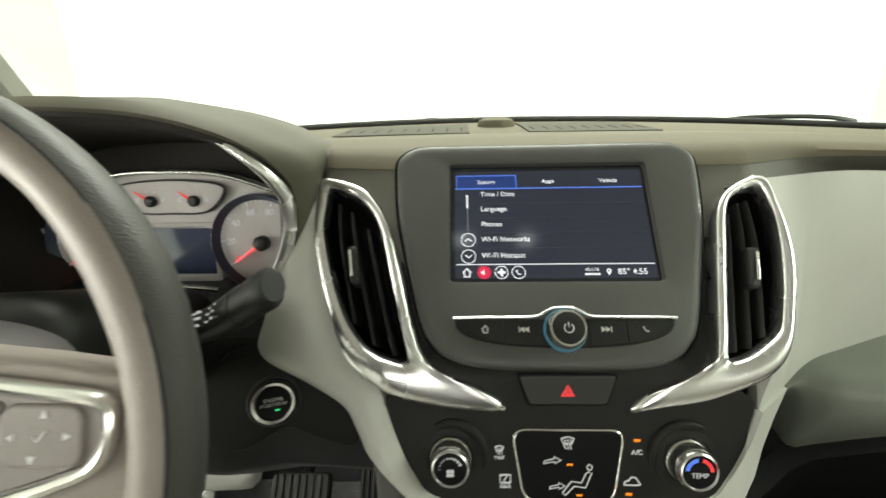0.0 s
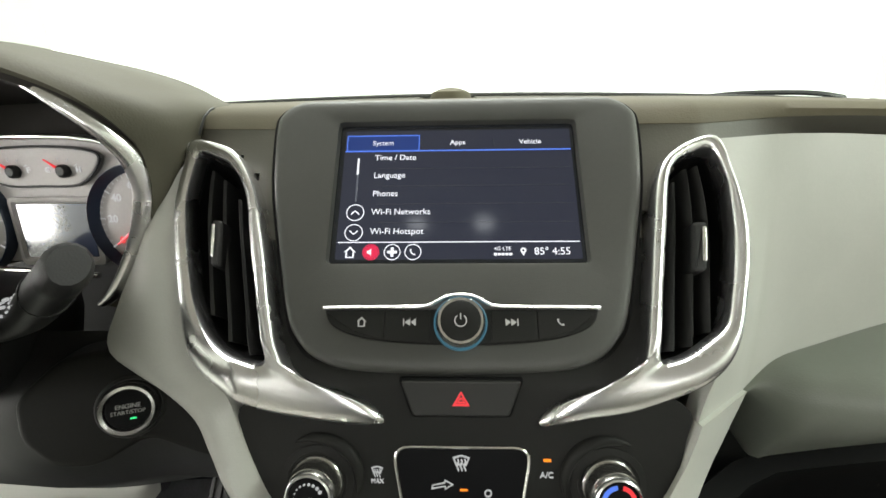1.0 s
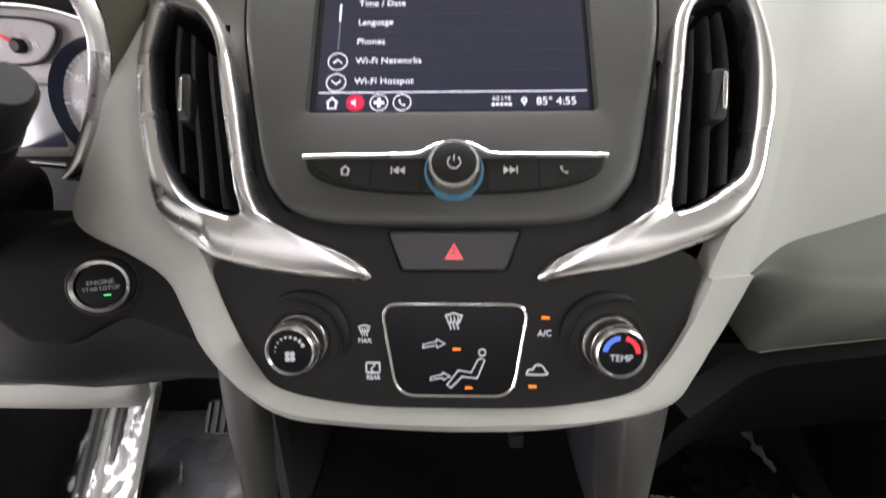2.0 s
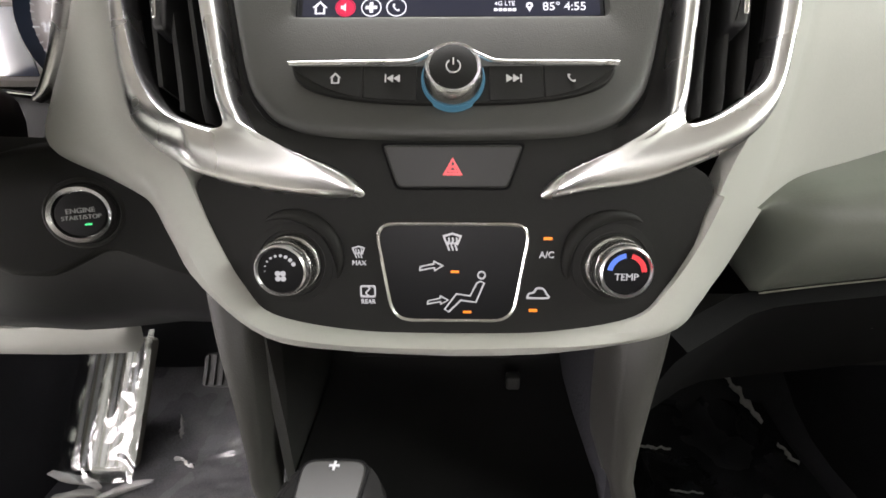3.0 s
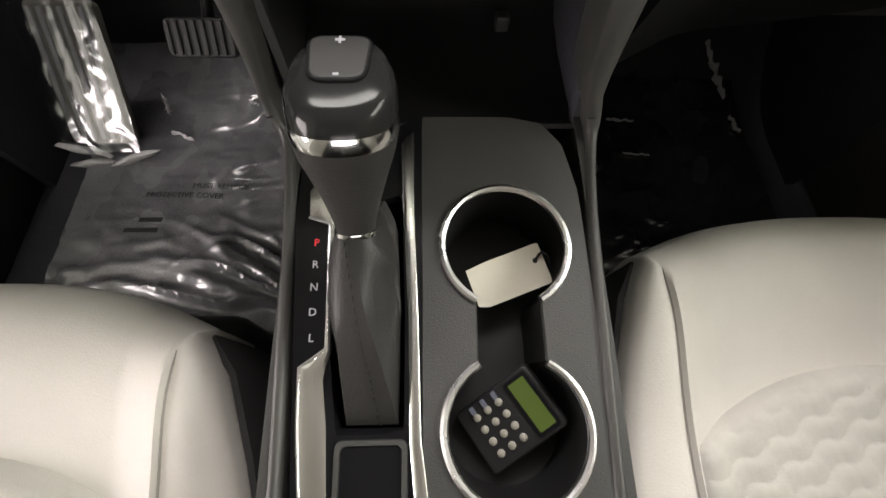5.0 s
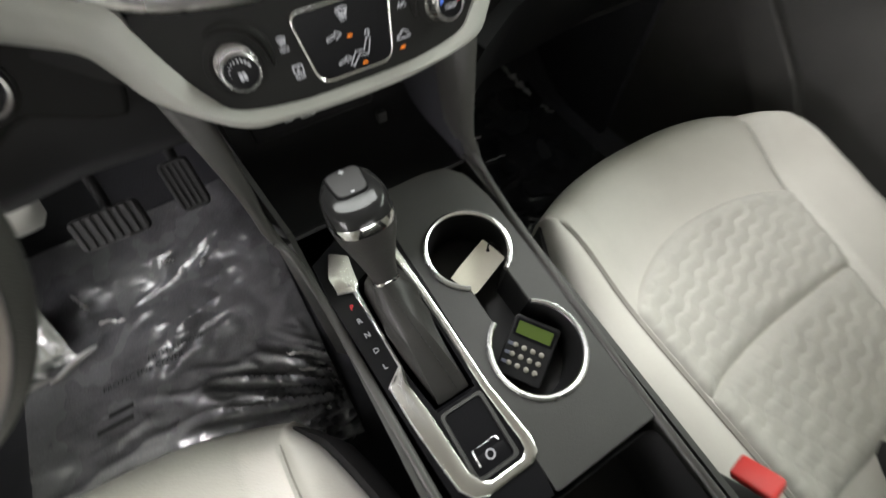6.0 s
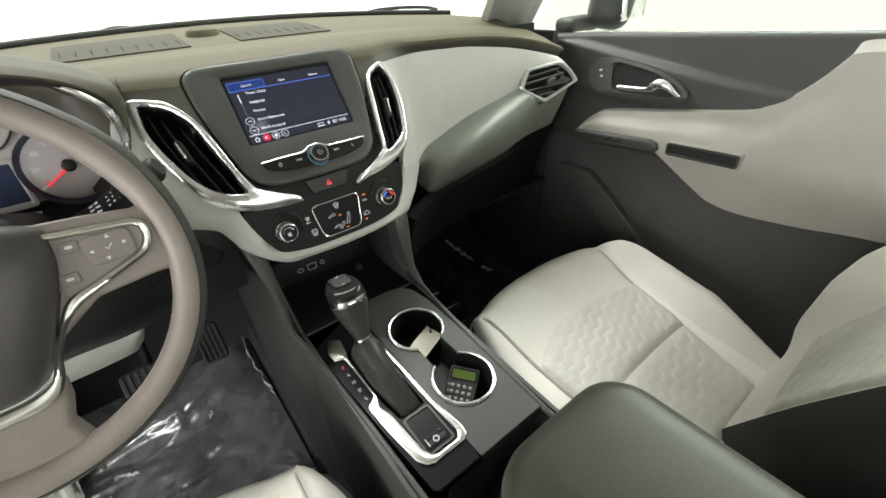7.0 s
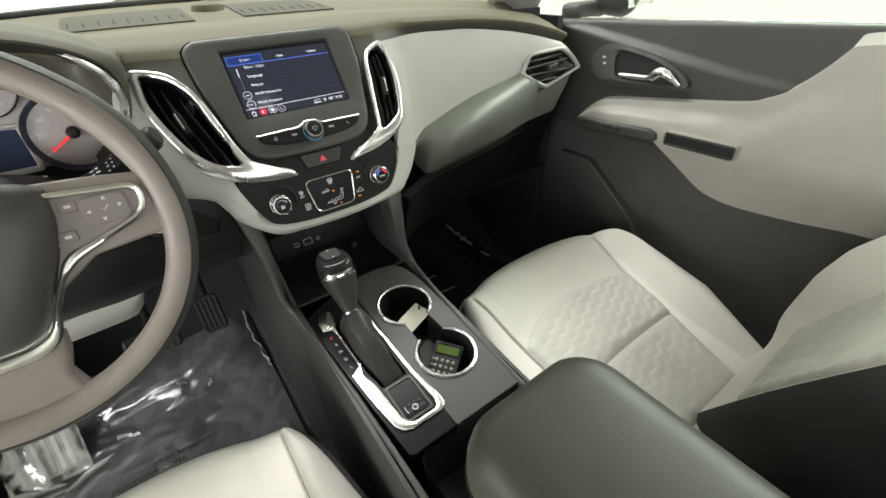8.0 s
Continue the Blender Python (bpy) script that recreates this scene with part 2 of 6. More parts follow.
def circle(r, n=40, cx=0.0, cy=0.0):
    return [(cx + r * math.cos(2 * math.pi * k / n), cy + r * math.sin(2 * math.pi * k / n)) for k in range(n)]


def tube(pts, r, seg=10, closed=False, caps=True, bm=None, flat=1.0):
    """A round bar along the points; r: a radius, or one for each point."""
    p = [Vector(q) for q in pts]
    n = len(p)
    rs = r if isinstance(r, (list, tuple)) else [r] * n
    rings, up = [], None
    for i in range(n):
        d = (p[(i + 1) % n] - p[i - 1]) if closed else (p[min(i + 1, n - 1)] - p[max(i - 1, 0)])
        d.normalize()
        if up is None:
            up = d.orthogonal().normalized()
        up = (up - d * up.dot(d)).normalized()
        side = d.cross(up)
        rings.append([p[i] + (up * math.cos(a) + side * math.sin(a) * flat) * rs[i] for a in (2 * math.pi * k / seg for k in range(seg))])
    if closed:
        rings.append(rings[0])
        bm = loft(rings, bm=bm)
        bmesh.ops.remove_doubles(bm, verts=bm.verts, dist=1e-6)
        return bm
    return loft(rings, cap0=caps, cap1=caps, bm=bm)


def lathe(profile, put, seg=40, bm=None, cu=0.0, cv=0.0):
    rings = [[put(cu + r * math.cos(2 * math.pi * k / seg), cv + r * math.sin(2 * math.pi * k / seg), w) for k in range(seg)] for r, w in profile]
    return loft(rings, cap0=True, cap1=True, bm=bm)


def block(sx, sy, sz, m, bevel=0.004, seg=3, bm=None):
    b = bmesh.new()
    bmesh.ops.create_cube(b, size=1, matrix=Matrix.Diagonal((sx, sy, sz, 1)))
    if bevel:
        bmesh.ops.bevel(b, geom=b.edges[:], offset=bevel, segments=seg, profile=0.5, affect="EDGES")
    bmesh.ops.transform(b, matrix=m, verts=b.verts)
    if bm is None:
        return b
    tmp = bpy.data.meshes.new("tmp")
    b.to_mesh(tmp)
    b.free()
    bm.from_mesh(tmp)
    bpy.data.meshes.remove(tmp)
    return bm


def frame_put(origin, u, v):
    o, u, v = Vector(origin), Vector(u).normalized(), Vector(v).normalized()
    n = u.cross(v)
    return lambda a, b, w=0.0: o + u * a + v * b + n * w


def lettering(text, put, u, v, size, depth=0.0003, align="LEFT", turn=0.0, bold=0.0):
    """Words in the built-in font as raised letters."""
    cu = bpy.data.curves.new("words", "FONT")
    cu.body, cu.size, cu.align_x, cu.align_y = text, size, align, "CENTER"
    cu.extrude, cu.offset, cu.resolution_u = depth, bold, 3
    tmp = new("words", cu)
    me = bpy.data.meshes.new_from_object(tmp.evaluated_get(bpy.context.evaluated_depsgraph_get()))
    bm = bmesh.new()
    bm.from_mesh(me)
    bpy.data.objects.remove(tmp)
    bpy.data.curves.remove(cu)
    bpy.data.meshes.remove(me)
    c, s = math.cos(radians(turn)), math.sin(radians(turn))
    for q in bm.verts:
        q.co = put(u + q.co.x * c - q.co.y * s, v + q.co.x * s + q.co.y * c, q.co.z)
    return bm


# ---- the car's own surfaces: x to the passenger's side, y ahead, z up from the carpet ----


def face_y(z):
    """How far ahead the face of the centre stack lies at height z."""
    low, high = 0.267 + (z - 0.626) * 0.286, 0.3145 + (z - 0.751) * 0.745
    k = min(1, max(0, (z - 0.705) / 0.04))
    k = k * k * (3 - 2 * k)
    return low + (high - low) * k


def on_stack(x, z, w=0.0):
    d = (face_y(z + 0.002) - face_y(z - 0.002)) / 0.004
    n = Vector((0, -1, d)).normalized()
    return Vector((x, face_y(z), z)) + n * w


on_screen = frame_put((0, 0.3145, 0.751), (1, 0, 0), (0, 0.745, 1))
on_climate = frame_put((0, 0.267, 0.626), (1, 0, 0), (0, 0.286, 1))
on_console = frame_put((0, 0.07, 0.452), (1, 0, 0), (0, 1, 0.085))


def mirror(pts):
    return [(-p[0], *p[1:]) for p in pts]

# ---- the booth outside: a backdrop that glows on every side ----


def wall(name, m, sx, sz, material, label):
    return tagged(part(name, block(sx, 0.1, sz, m, 0), material), label, "wall", kind="structure")


wall("wall_north", pose(0, 5.0, 1.6), 9, 4.4, FRONT_GLOW, "glowing white photo booth backdrop ahead of the windscreen")
wall("wall_south", pose(0, -6.0, 1.6), 9, 4.4, BOOTH_GLOW, "glowing white photo booth backdrop behind the car")
wall("wall_east", pose(4.5, -0.5, 1.6, 0, 0, 90), 11, 4.4, BOOTH_GLOW, "glowing white photo booth backdrop beside the passenger door")
wall("wall_west", pose(-4.5, -0.5, 1.6, 0, 0, 90), 11, 4.4, BOOTH_GLOW, "glowing white photo booth backdrop beside the driver")
tagged(part("ground", block(9, 11, 0.1, pose(0, -0.5, -0.55), 0), BOOTH_GLOW), "glowing pale booth floor under the car", "floor", kind="structure")
tagged(part("ceiling", block(9, 11, 0.1, pose(0, -0.5, 3.85), 0), BOOTH_GLOW), "glowing white ceiling of the photo booth", "ceiling", kind="structure")

# ---- the car's shell ----
tagged(part("roof", sheet([[(x, y, 1.23 - 0.10 * (x / 0.75) ** 2 - 0.05 * max(0, (y - 0.1) / 0.3) ** 2) for x in np.linspace(-0.66, 0.66, 15)] for y in np.linspace(-1.9, 0.38, 15)], -0.03), HEADLINER),
       "pale grey woven headliner under the car roof", "roof", kind="structure")
floor = tagged(part("floor", sheet([[(x, y, (-0.012 if abs(x) > 0.15 else 0.05) + (max(0, y - 0.62) ** 2 * 2.2)) for x in np.linspace(-0.82, 0.82, 34)] for y in np.linspace(-1.9, 1.05, 50)], 0.03), CARPET),
               "black carpet on the car's floor pan", "floor", kind="structure")
for side, name in ((1, "window_1"),):
    glass = part(name, sheet([[(side * (0.86 - 0.20 * ((z - 0.82) / 0.35) ** 1.3 if z > 0.82 else 0.86), y, z) for y in np.linspace(-1.05, 0.62 - (z - 0.82) * 0.9, 8)] for z in np.linspace(0.815, 1.17, 6)], 0.004), GLASS)
    glass.visible_shadow = False
    tagged(glass, "clear side window glass above the door", "window", kind="structure")
wind = part("windshield", sheet([[(x * (1 - 0.1 * k), 1.04 - 0.16 * (x / 0.75) ** 2 - 0.66 * k, 0.885 + 0.30 * k) for x in np.linspace(-0.76, 0.76, 20)] for k in np.linspace(0, 1, 8)], 0.004), GLASS)
wind.visible_shadow = False
tagged(wind, "clear sloping windscreen above the dashboard", "windscreen", kind="structure")
for side in (1, -1):
    rows = [[Vector((side * (0.735 - 0.10 * k + 0.05 * math.sin(a)), 0.70 - 0.36 * k + 0.06 * math.cos(a) - 0.05 * (1 - k), 0.81 + 0.36 * k)) for a in np.linspace(-0.6, 2.2, 9)] for k in np.linspace(-0.1, 1, 9)]
    tagged(part("pillar", sheet(rows, 0.02 * side), TRIM), "pale grey cover of the sloping windscreen pillar", "pillar", kind="structure")
    tagged(part("door_frame", tube(spline([(side * 0.66, 0.36, 1.16), (side * 0.66, -0.2, 1.17), (side * 0.66, -1.1, 1.14)], 6), 0.03), TRIM), "pale grey roof rail above the door", "frame", kind="structure")
    tagged(part("pillar", block(0.05, 0.16, 1.0, pose(side * 0.78, -0.75, 0.68, 0, -side * 11, 0), 0.02), TRIM), "pale grey cover of the middle door pillar", "pillar", kind="structure")
# plain panels added out of view to hold back light from behind the seats
tagged(part("wall_rear", block(1.6, 0.05, 0.97, pose(0, -1.85, 0.48), 0.01), CHARCOAL), "unseen dark panel added to close the back of the cabin", "wall", kind="structure")
for side in (1, -1):
    tagged(part("wall_side", block(0.05, 0.95, 0.86, pose(side * 0.82, -1.40, 0.40), 0.01), CHARCOAL), "unseen dark panel added to close the side of the cabin", "wall", kind="structure")
tagged(part("firewall", sheet([[(x, y, z) for x in np.linspace(-0.8, 0.8, 12)] for y, z in ((0.80, 0.02), (0.90, 0.12), (0.96, 0.30), (0.97, 0.55), (0.98, 0.84))], 0.02), CARPET), "black carpeted bulkhead at the front of the footwells", "wall", kind="structure")

for side in (1, -1):
    tagged(part("kick_panel", sheet([[(side * (0.79 + 0.02 * k), y, 0.85 * k - 0.02) for y in np.linspace(0.50, 1.05, 6)] for k in np.linspace(0, 1, 6)], 0.02 * side), CARPET), "black carpeted side of the footwell", "wall", kind="structure")

roof_lamp = thing("roof_console", "grey overhead console with two lit map lamps", "roof console")
part("shell", block(0.24, 0.16, 0.030, pose(-0.012, 0.12, 1.178), 0.012), TRIM, roof_lamp, "pale grey shell")
for x in (-0.07, 0.045):
    part("lens", block(0.026, 0.018, 0.004, pose(x, 0.13, 1.1635), 0.001, 1), LAMP_LENS, roof_lamp, "lit clear lens")

# ---- dashboard ----
dash = thing("dashboard", "grey and charcoal moulded car dashboard across the cabin", "dashboard")


def lip(x):
    """The front edge of the dash pad at x: how far ahead, and how high."""
    k = max(0, (x - 0.24) / 0.48)
    j = max(0, (-0.24 - x) / 0.5)
    return 0.408 + 0.020 * min(1, abs(x) / 0.24) - 0.004 * k + 0.1 * min(1, j * 4), 0.848 - 0.012 * k - 0.050 * k ** 3 + 0.02 * min(1, j * 4)


pad_rows, fascia_rows = [], []
for x in np.linspace(-0.76, 0.735, 260):
    y, z = lip(x)
    edge = 0.16 * (x / 0.75) ** 2
    far = 0.897 - 0.03 * (abs(x) / 0.75) ** 2
    back_set = 0.013 + 0.37 * max(0, -x - 0.135) + 0.5 * max(0, x - 0.175)
    mid = [(face_y(h) + back_set, h) for h in (0.775, 0.80, 0.825, 0.837, 0.845)] + [(face_y(0.854) + back_set - 0.001, 0.856), (0.411 + back_set - 0.013, 0.8655), (0.4205 + back_set - 0.013, 0.871), (0.440 + back_set - 0.013, 0.874)]
    off = [(y + 0.03, z - 0.03), (y + 0.02, z - 0.006), (y + 0.012, z - 0.002), (y + 0.009, z + 0.003), (y + 0.005, z + 0.008), (y - 0.003, z + 0.013), (y - 0.004, z + 0.018), (y + 0.004, z + 0.023), (y + 0.02, z + 0.025)]
    k = min(1, max(0, (x - 0.18) / 0.13)) if x > 0 else min(1, max(0, (-0.24 - x) / 0.05))
    k = k * k * (3 - 2 * k)
    if abs(x) < 0.222:
        mid = [(a + 0.055, h) if h < 0.83 and abs(x) > (0.1275 + 0.60 * (h - 0.775)) * (1.08 if x < 0 else 1) else (a, h) for a, h in mid]
    front = [(a[0] + (b[0] - a[0]) * k, a[1] + (b[1] - a[1]) * k) for a, b in zip(mid, off)]
    y, top = front[-1]
    prof = front[5:] + [(y + 0.5 * (0.60 - edge * 0.5 - y), top + (far - top) * 0.25), (0.62 - edge * 0.5, top + (far - 0.010 - top) * 0.6), (0.632 - edge * 0.5, top + (far - top) * 0.6 - 0.014), (0.66 - edge * 0.5, top + (far - top) * 0.6 - 0.010),
                        (0.82 - edge, far - 0.006), (1.03 - edge, far)]
    pad_rows.append([(x, a, b) for a, b in prof])
    fascia_rows.append([(x, a, b) for a, b in front[:5]] + [(x, front[5][0] + 0.0008, front[5][1])])
part("dash_pad", sheet(pad_rows, -0.012), PAD, dash, "olive grey grained vinyl pad", 40)
part("upper_fascia", sheet(fascia_rows[71:], -0.004), FASCIA, dash, "dark grey face under the pad", 40)
part("pad_seam", tube([(-0.206, 0.444, 0.8725), (-0.206, 0.437, 0.8705), (-0.206, 0.427, 0.865), (-0.207, 0.418, 0.852)], 0.0010, 6), BLACK, dash, "dark seam beside the hood")
part("windscreen_seal", tube([(x, 1.035 - 0.16 * (x / 0.75) ** 2, 0.902 - 0.03 * (abs(x) / 0.75) ** 2) for x in np.linspace(-0.74, 0.74, 30)], 0.008), BLACK, dash, "black rubber seal")
# grille for demisting and the light sensor under the glass
def lid_z(x, y):
    """Height of the grille's upper side, just proud of the pad."""
    edge, far = 0.16 * (x / 0.75) ** 2, 0.897 - 0.03 * (abs(x) / 0.75) ** 2
    return 0.0025 + float(np.interp(y, (0.66 - edge * 0.5, 0.82 - edge, 1.03 - edge), (0.874 + (far - 0.874) * 0.6 - 0.010, far - 0.006, far)))


for x0, x1 in ((-0.275, -0.062), (0.030, 0.228)):
    grille = part("demister_grille", sheet([[(x, y, lid_z(x, y)) for x in np.linspace(x0, x1, 16)] for y in (0.68, 0.73, 0.77, 0.80, 0.83, 0.87)], 0.003), GRILLE, dash, "slotted grey grille")
    for k in range(9):
        x = x0 + (x1 - x0) * (k + 0.5) / 9
        part("slot", block(0.0022, 0.045, 0.002, pose(x, 0.735, lid_z(x, 0.735) - 0.0004, 5), 0.0003, 1), SLOT, grille)
part("sensor", lathe([(0.034, -0.01), (0.034, 0.006), (0.030, 0.014), (0.018, 0.019), (0.004, 0.021)], frame_put((-0.011, 0.81, 0.886), (1, 0, 0), (0, 1, 0))), PAD, dash, "grey domed light sensor")

# face of the centre stack, behind vents and screen
half = spline([(0.02, 0.6125), (0.05, 0.6135), (0.08, 0.6175), (0.100, 0.6225), (0.117, 0.640), (0.127, 0.660), (0.132, 0.680), (0.134, 0.697), (0.112, 0.714), (0.114, 0.74), (0.122, 0.765), (0.129, 0.79)], 4)
rows = [[on_stack(h * s, z, -0.010 * min(1, max(0, (z - 0.712) / 0.02))) for s in np.linspace(-1, 1, 17)] for h, z in half]
part("stack_panel", sheet(rows, 0.004), PANEL, dash, "satin charcoal centre panel")

# outline of a chrome vent surround with its blade: x and z of the outer edge, then of the hole
VENT_R = [(0.1755, 0.8455, 0.1705, 0.8375), (0.1812, 0.8250, 0.1758, 0.8215), (0.1835, 0.7990, 0.1748, 0.7990), (0.1800, 0.7765, 0.1700, 0.7765), (0.1735, 0.7590, 0.1633, 0.7575), (0.1640, 0.7370, 0.1565, 0.7430), (0.1500, 0.7205, 0.1440, 0.7350),
          (0.1330, 0.7095, 0.1310, 0.7283), (0.1013, 0.6973, 0.1225, 0.7258), (0.0730, 0.6922, 0.1192, 0.7255), (0.0476, 0.6885, 0.1183, 0.7268), (0.0508, 0.6970, 0.1180, 0.7285), (0.0640, 0.7048, 0.1183, 0.7320),
          (0.0910, 0.7130, 0.1190, 0.7370), (0.1050, 0.7255, 0.1207, 0.7450), (0.1130, 0.7500, 0.1240, 0.7600), (0.1235, 0.7930, 0.1328, 0.7935), (0.1330, 0.8245, 0.1415, 0.8240), (0.1500, 0.8395, 0.1540, 0.8340)]
VENT_L = [(0.2075, 0.8455, 0.1955, 0.8375), (0.2100, 0.8300, 0.1985, 0.8230), (0.2105, 0.8080, 0.1990, 0.8080), (0.2070, 0.7900, 0.1930, 0.7880), (0.1960, 0.7640, 0.1825, 0.7650), (0.1815, 0.7370, 0.1695, 0.7450), (0.1655, 0.7165, 0.1510, 0.7311),
          (0.1430, 0.7045, 0.1318, 0.7255), (0.1135, 0.6952, 0.1240, 0.7235), (0.0760, 0.6898, 0.1205, 0.7240), (0.0476, 0.6890, 0.1196, 0.7255), (0.0508, 0.6972, 0.1196, 0.7275), (0.0660, 0.7053, 0.1205, 0.7310),
          (0.0933, 0.7137, 0.1222, 0.7360), (0.1070, 0.7272, 0.1245, 0.7440), (0.1165, 0.7480, 0.1290, 0.7580), (0.1275, 0.7840, 0.1390, 0.7880), (0.1400, 0.8150, 0.1490, 0.8130), (0.1600, 0.8370, 0.1640, 0.8285), (0.1820, 0.8445, 0.1800, 0.8345)]


def vent_put(s, x, z, w=0.0):
    """A point of the vent's face; the driver's vent turns away from the screen."""
    if s > 0:
        return on_stack(x, z, w)
    return on_stack(-x, z, w) + Vector((0, 0.37 * max(0, x - 0.135), 0))


# grey arms that frame the stack
inner = [(-0.1385, 0.69), (-0.129, 0.664), (-0.1175, 0.641), (-0.101, 0.6235), (-0.055, 0.6145), (0, 0.6130)]
edge_l = [vent_put(-1, v[0], v[1], -0.002) for v in VENT_L[:2] + VENT_L[3:7]] + [on_stack(-0.1425, 0.703)] + [on_stack(*q) for q in inner]
edge_r = [vent_put(1, v[0], v[1], 0.0) for v in VENT_R[:2] + VENT_R[3:7]] + [on_stack(0.1425, 0.703)] + [on_stack(-q[0], q[1]) for q in inner[:1]]
outer_l = [(-0.217, 0.424, 0.838), (-0.232, 0.410, 0.820), (-0.243, 0.390, 0.785), (-0.246, 0.372, 0.758), (-0.252, 0.354, 0.730), (-0.253, 0.340, 0.704), (-0.205, 0.320, 0.690), (-0.171, 0.302, 0.681), (-0.158, 0.292, 0.664), (-0.144, 0.283, 0.641), (-0.101, 0.272, 0.609), (-0.06, 0.270, 0.604), (0, 0.268, 0.602)]
END_VENT = [(-0.095, -0.003), (-0.070, 0.041), (0.034, 0.048), (0.065, 0.026), (0.091, -0.006), (-0.021, -0.045)]


def dent(q):
    """Opens the dash behind the end vent."""
    u, v = (q.x - 0.660) * 1.15, (q.z - 0.732) * 1.17
    inside = all((bx - ax) * (v - ay) - (by - ay) * (u - ax) < 0 for (ax, ay), (bx, by) in zip(END_VENT, END_VENT[1:] + END_VENT[:1]))
    return q + Vector((0, 0.05, 0)) if inside else q


# pale panel from the vent to the passenger's end of the dash
top_e = spline([(0.232, 0.402, 0.8475), (0.262, 0.416, 0.847), (0.30, 0.426, 0.846), (0.36, 0.430, 0.843), (0.42, 0.428, 0.840), (0.54, 0.424, 0.824), (0.64, 0.420, 0.803), (0.705, 0.412, 0.785)], 6)
low_e = spline([(0.229, 0.373, 0.649), (0.262, 0.389, 0.667), (0.305, 0.399, 0.677), (0.36, 0.407, 0.691), (0.43, 0.414, 0.706), (0.54, 0.419, 0.7225), (0.64, 0.417, 0.742), (0.735, 0.398, 0.756)], 6)
by_vent = spline(edge_r, 6)
by_vent = [by_vent[round(k * (len(by_vent) - 1))] for k in np.linspace(0, 1, 12)]
cols = [[t.lerp(b, k) + Vector((0, -0.006 * math.sin(math.pi * k), 0)) for k in np.linspace(0, 1, 12)] for t, b in zip(top_e, low_e)]
rows = [[q.lerp(by_vent[k].lerp(cols[0][k], n / 6), (k / 11) ** 2) for n, q in enumerate(spline([by_vent[k], cols[0][k], cols[6][k]], 6)[:6])] for k in range(12)]
rows = panel_rows = [[by_vent[k] + Vector((0, 0.014, 0)) for k in range(12)]] + [[rows[k][n] for k in range(12)] for n in range(6)] + cols
part("passenger_panel", sheet([[dent(q) for q in r] for r in rows], 0.004), TRIM, dash, "pale satin panel ahead of the passenger", 60)

# grey arms that frame the stack
outer_r = [low_e[0], (0.221, 0.367, 0.637), (0.212, 0.360, 0.625), (0.194, 0.344, 0.611), (0.165, 0.317, 0.604), (0.134, 0.291, 0.601)] + mirror(outer_l[11:])
ins = spline(edge_l, 5)
ins = ins + list(reversed(spline([by_vent[-1], on_stack(0.1355, 0.681), on_stack(0.132, 0.672)] + [on_stack(-q[0], q[1]) for q in inner[1:]], 5)[:-1]))
outs = spline(outer_l, 5)
outs = outs + list(reversed(spline(outer_r, 5)[:-1]))
rows = []
for i, o in zip(ins, outs):
    a = i
    under = Vector((o.x * 1.0, o.y + 0.03, o.z + 0.001))
    row = [a + Vector((0, 0.012, 0)), a]
    for t in (0.2, 0.4, 0.6, 0.8):
        q = a.lerp(o, t)
        swell = math.sin(math.pi * t) * (min(1, max(0, (0.1385 - i.x) / 0.02)) if i.x > 0 else 1.0)
        row.append(q + Vector((0, -0.010 * swell, 0.004 * swell)))
    rows.append(row + [Vector(o), Vector(o) + Vector((0, 0.005, -0.001)), under])
part("centre_frame", sheet(rows, -0.003), TRIM, dash, "warm grey U-shaped frame")


# rounded lower dash and glove box


BEAD = [(0.165, 0.320, 0.572), (0.215, 0.350, 0.574), (0.245, 0.372, 0.569), (0.275, 0.390, 0.565), (0.34, 0.395, 0.571), (0.43, 0.397, 0.582), (0.52, 0.404, 0.592), (0.62, 0.426, 0.600), (0.76, 0.440, 0.606)]


def bead(x):
    """Lower edge of the roll above the glove box."""
    return Vector((x, *(float(np.interp(x, [q[0] for q in BEAD], [q[k] for q in BEAD])) for k in (1, 2))))


rows = []
edge = list(reversed(spline(outer_r, 5)[0:26])) + low_e[1:]
for n, b in enumerate(edge):
    g = min(1, max(0, (b.x - 0.215) / 0.055))
    g = g * g * (3 - 2 * g) if n > 20 else 0
    full = min(1, max(0, (b.x - 0.20) / 0.11)) * (1 - 0.80 * min(1, max(0, (b.x - 0.36) / 0.30)))
    e = (b + Vector((0.016, 0.050, -0.014))).lerp(bead(b.x), g)
    rows.append([b + Vector((0, 0.010, 0.002)), b] + [b.lerp(e, t) + Vector((0, -0.95, 0.10)) * (e - b).length * 0.60 * full * math.sin(math.pi * t ** 0.52) for t in (0.03, 0.07, 0.14, 0.24, 0.34, 0.46, 0.58, 0.70, 0.82, 0.92)] + [e, e + Vector((-0.003, 0.008, -0.004)), e + Vector((-0.006, 0.030, 0.004))])
part("lower_roll", sheet([[dent(q) for q in r] for r in rows], 0.004), ROLL, dash, "rounded charcoal lower edge")
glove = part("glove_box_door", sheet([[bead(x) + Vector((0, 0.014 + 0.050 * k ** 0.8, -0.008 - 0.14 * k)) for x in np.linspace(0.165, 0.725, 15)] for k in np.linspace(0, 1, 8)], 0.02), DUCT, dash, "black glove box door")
part("latch", block(0.090, 0.012, 0.020, pose(0.385, 0.426, 0.512, -18, 7), 0.006), RAIL, glove, "dark grey pull latch")
part("edge_bead", tube([bead(x) + Vector((0, 0.010, -0.010)) for x in np.linspace(0.268, 0.56, 14)], 0.0009), KEY_INK, glove)
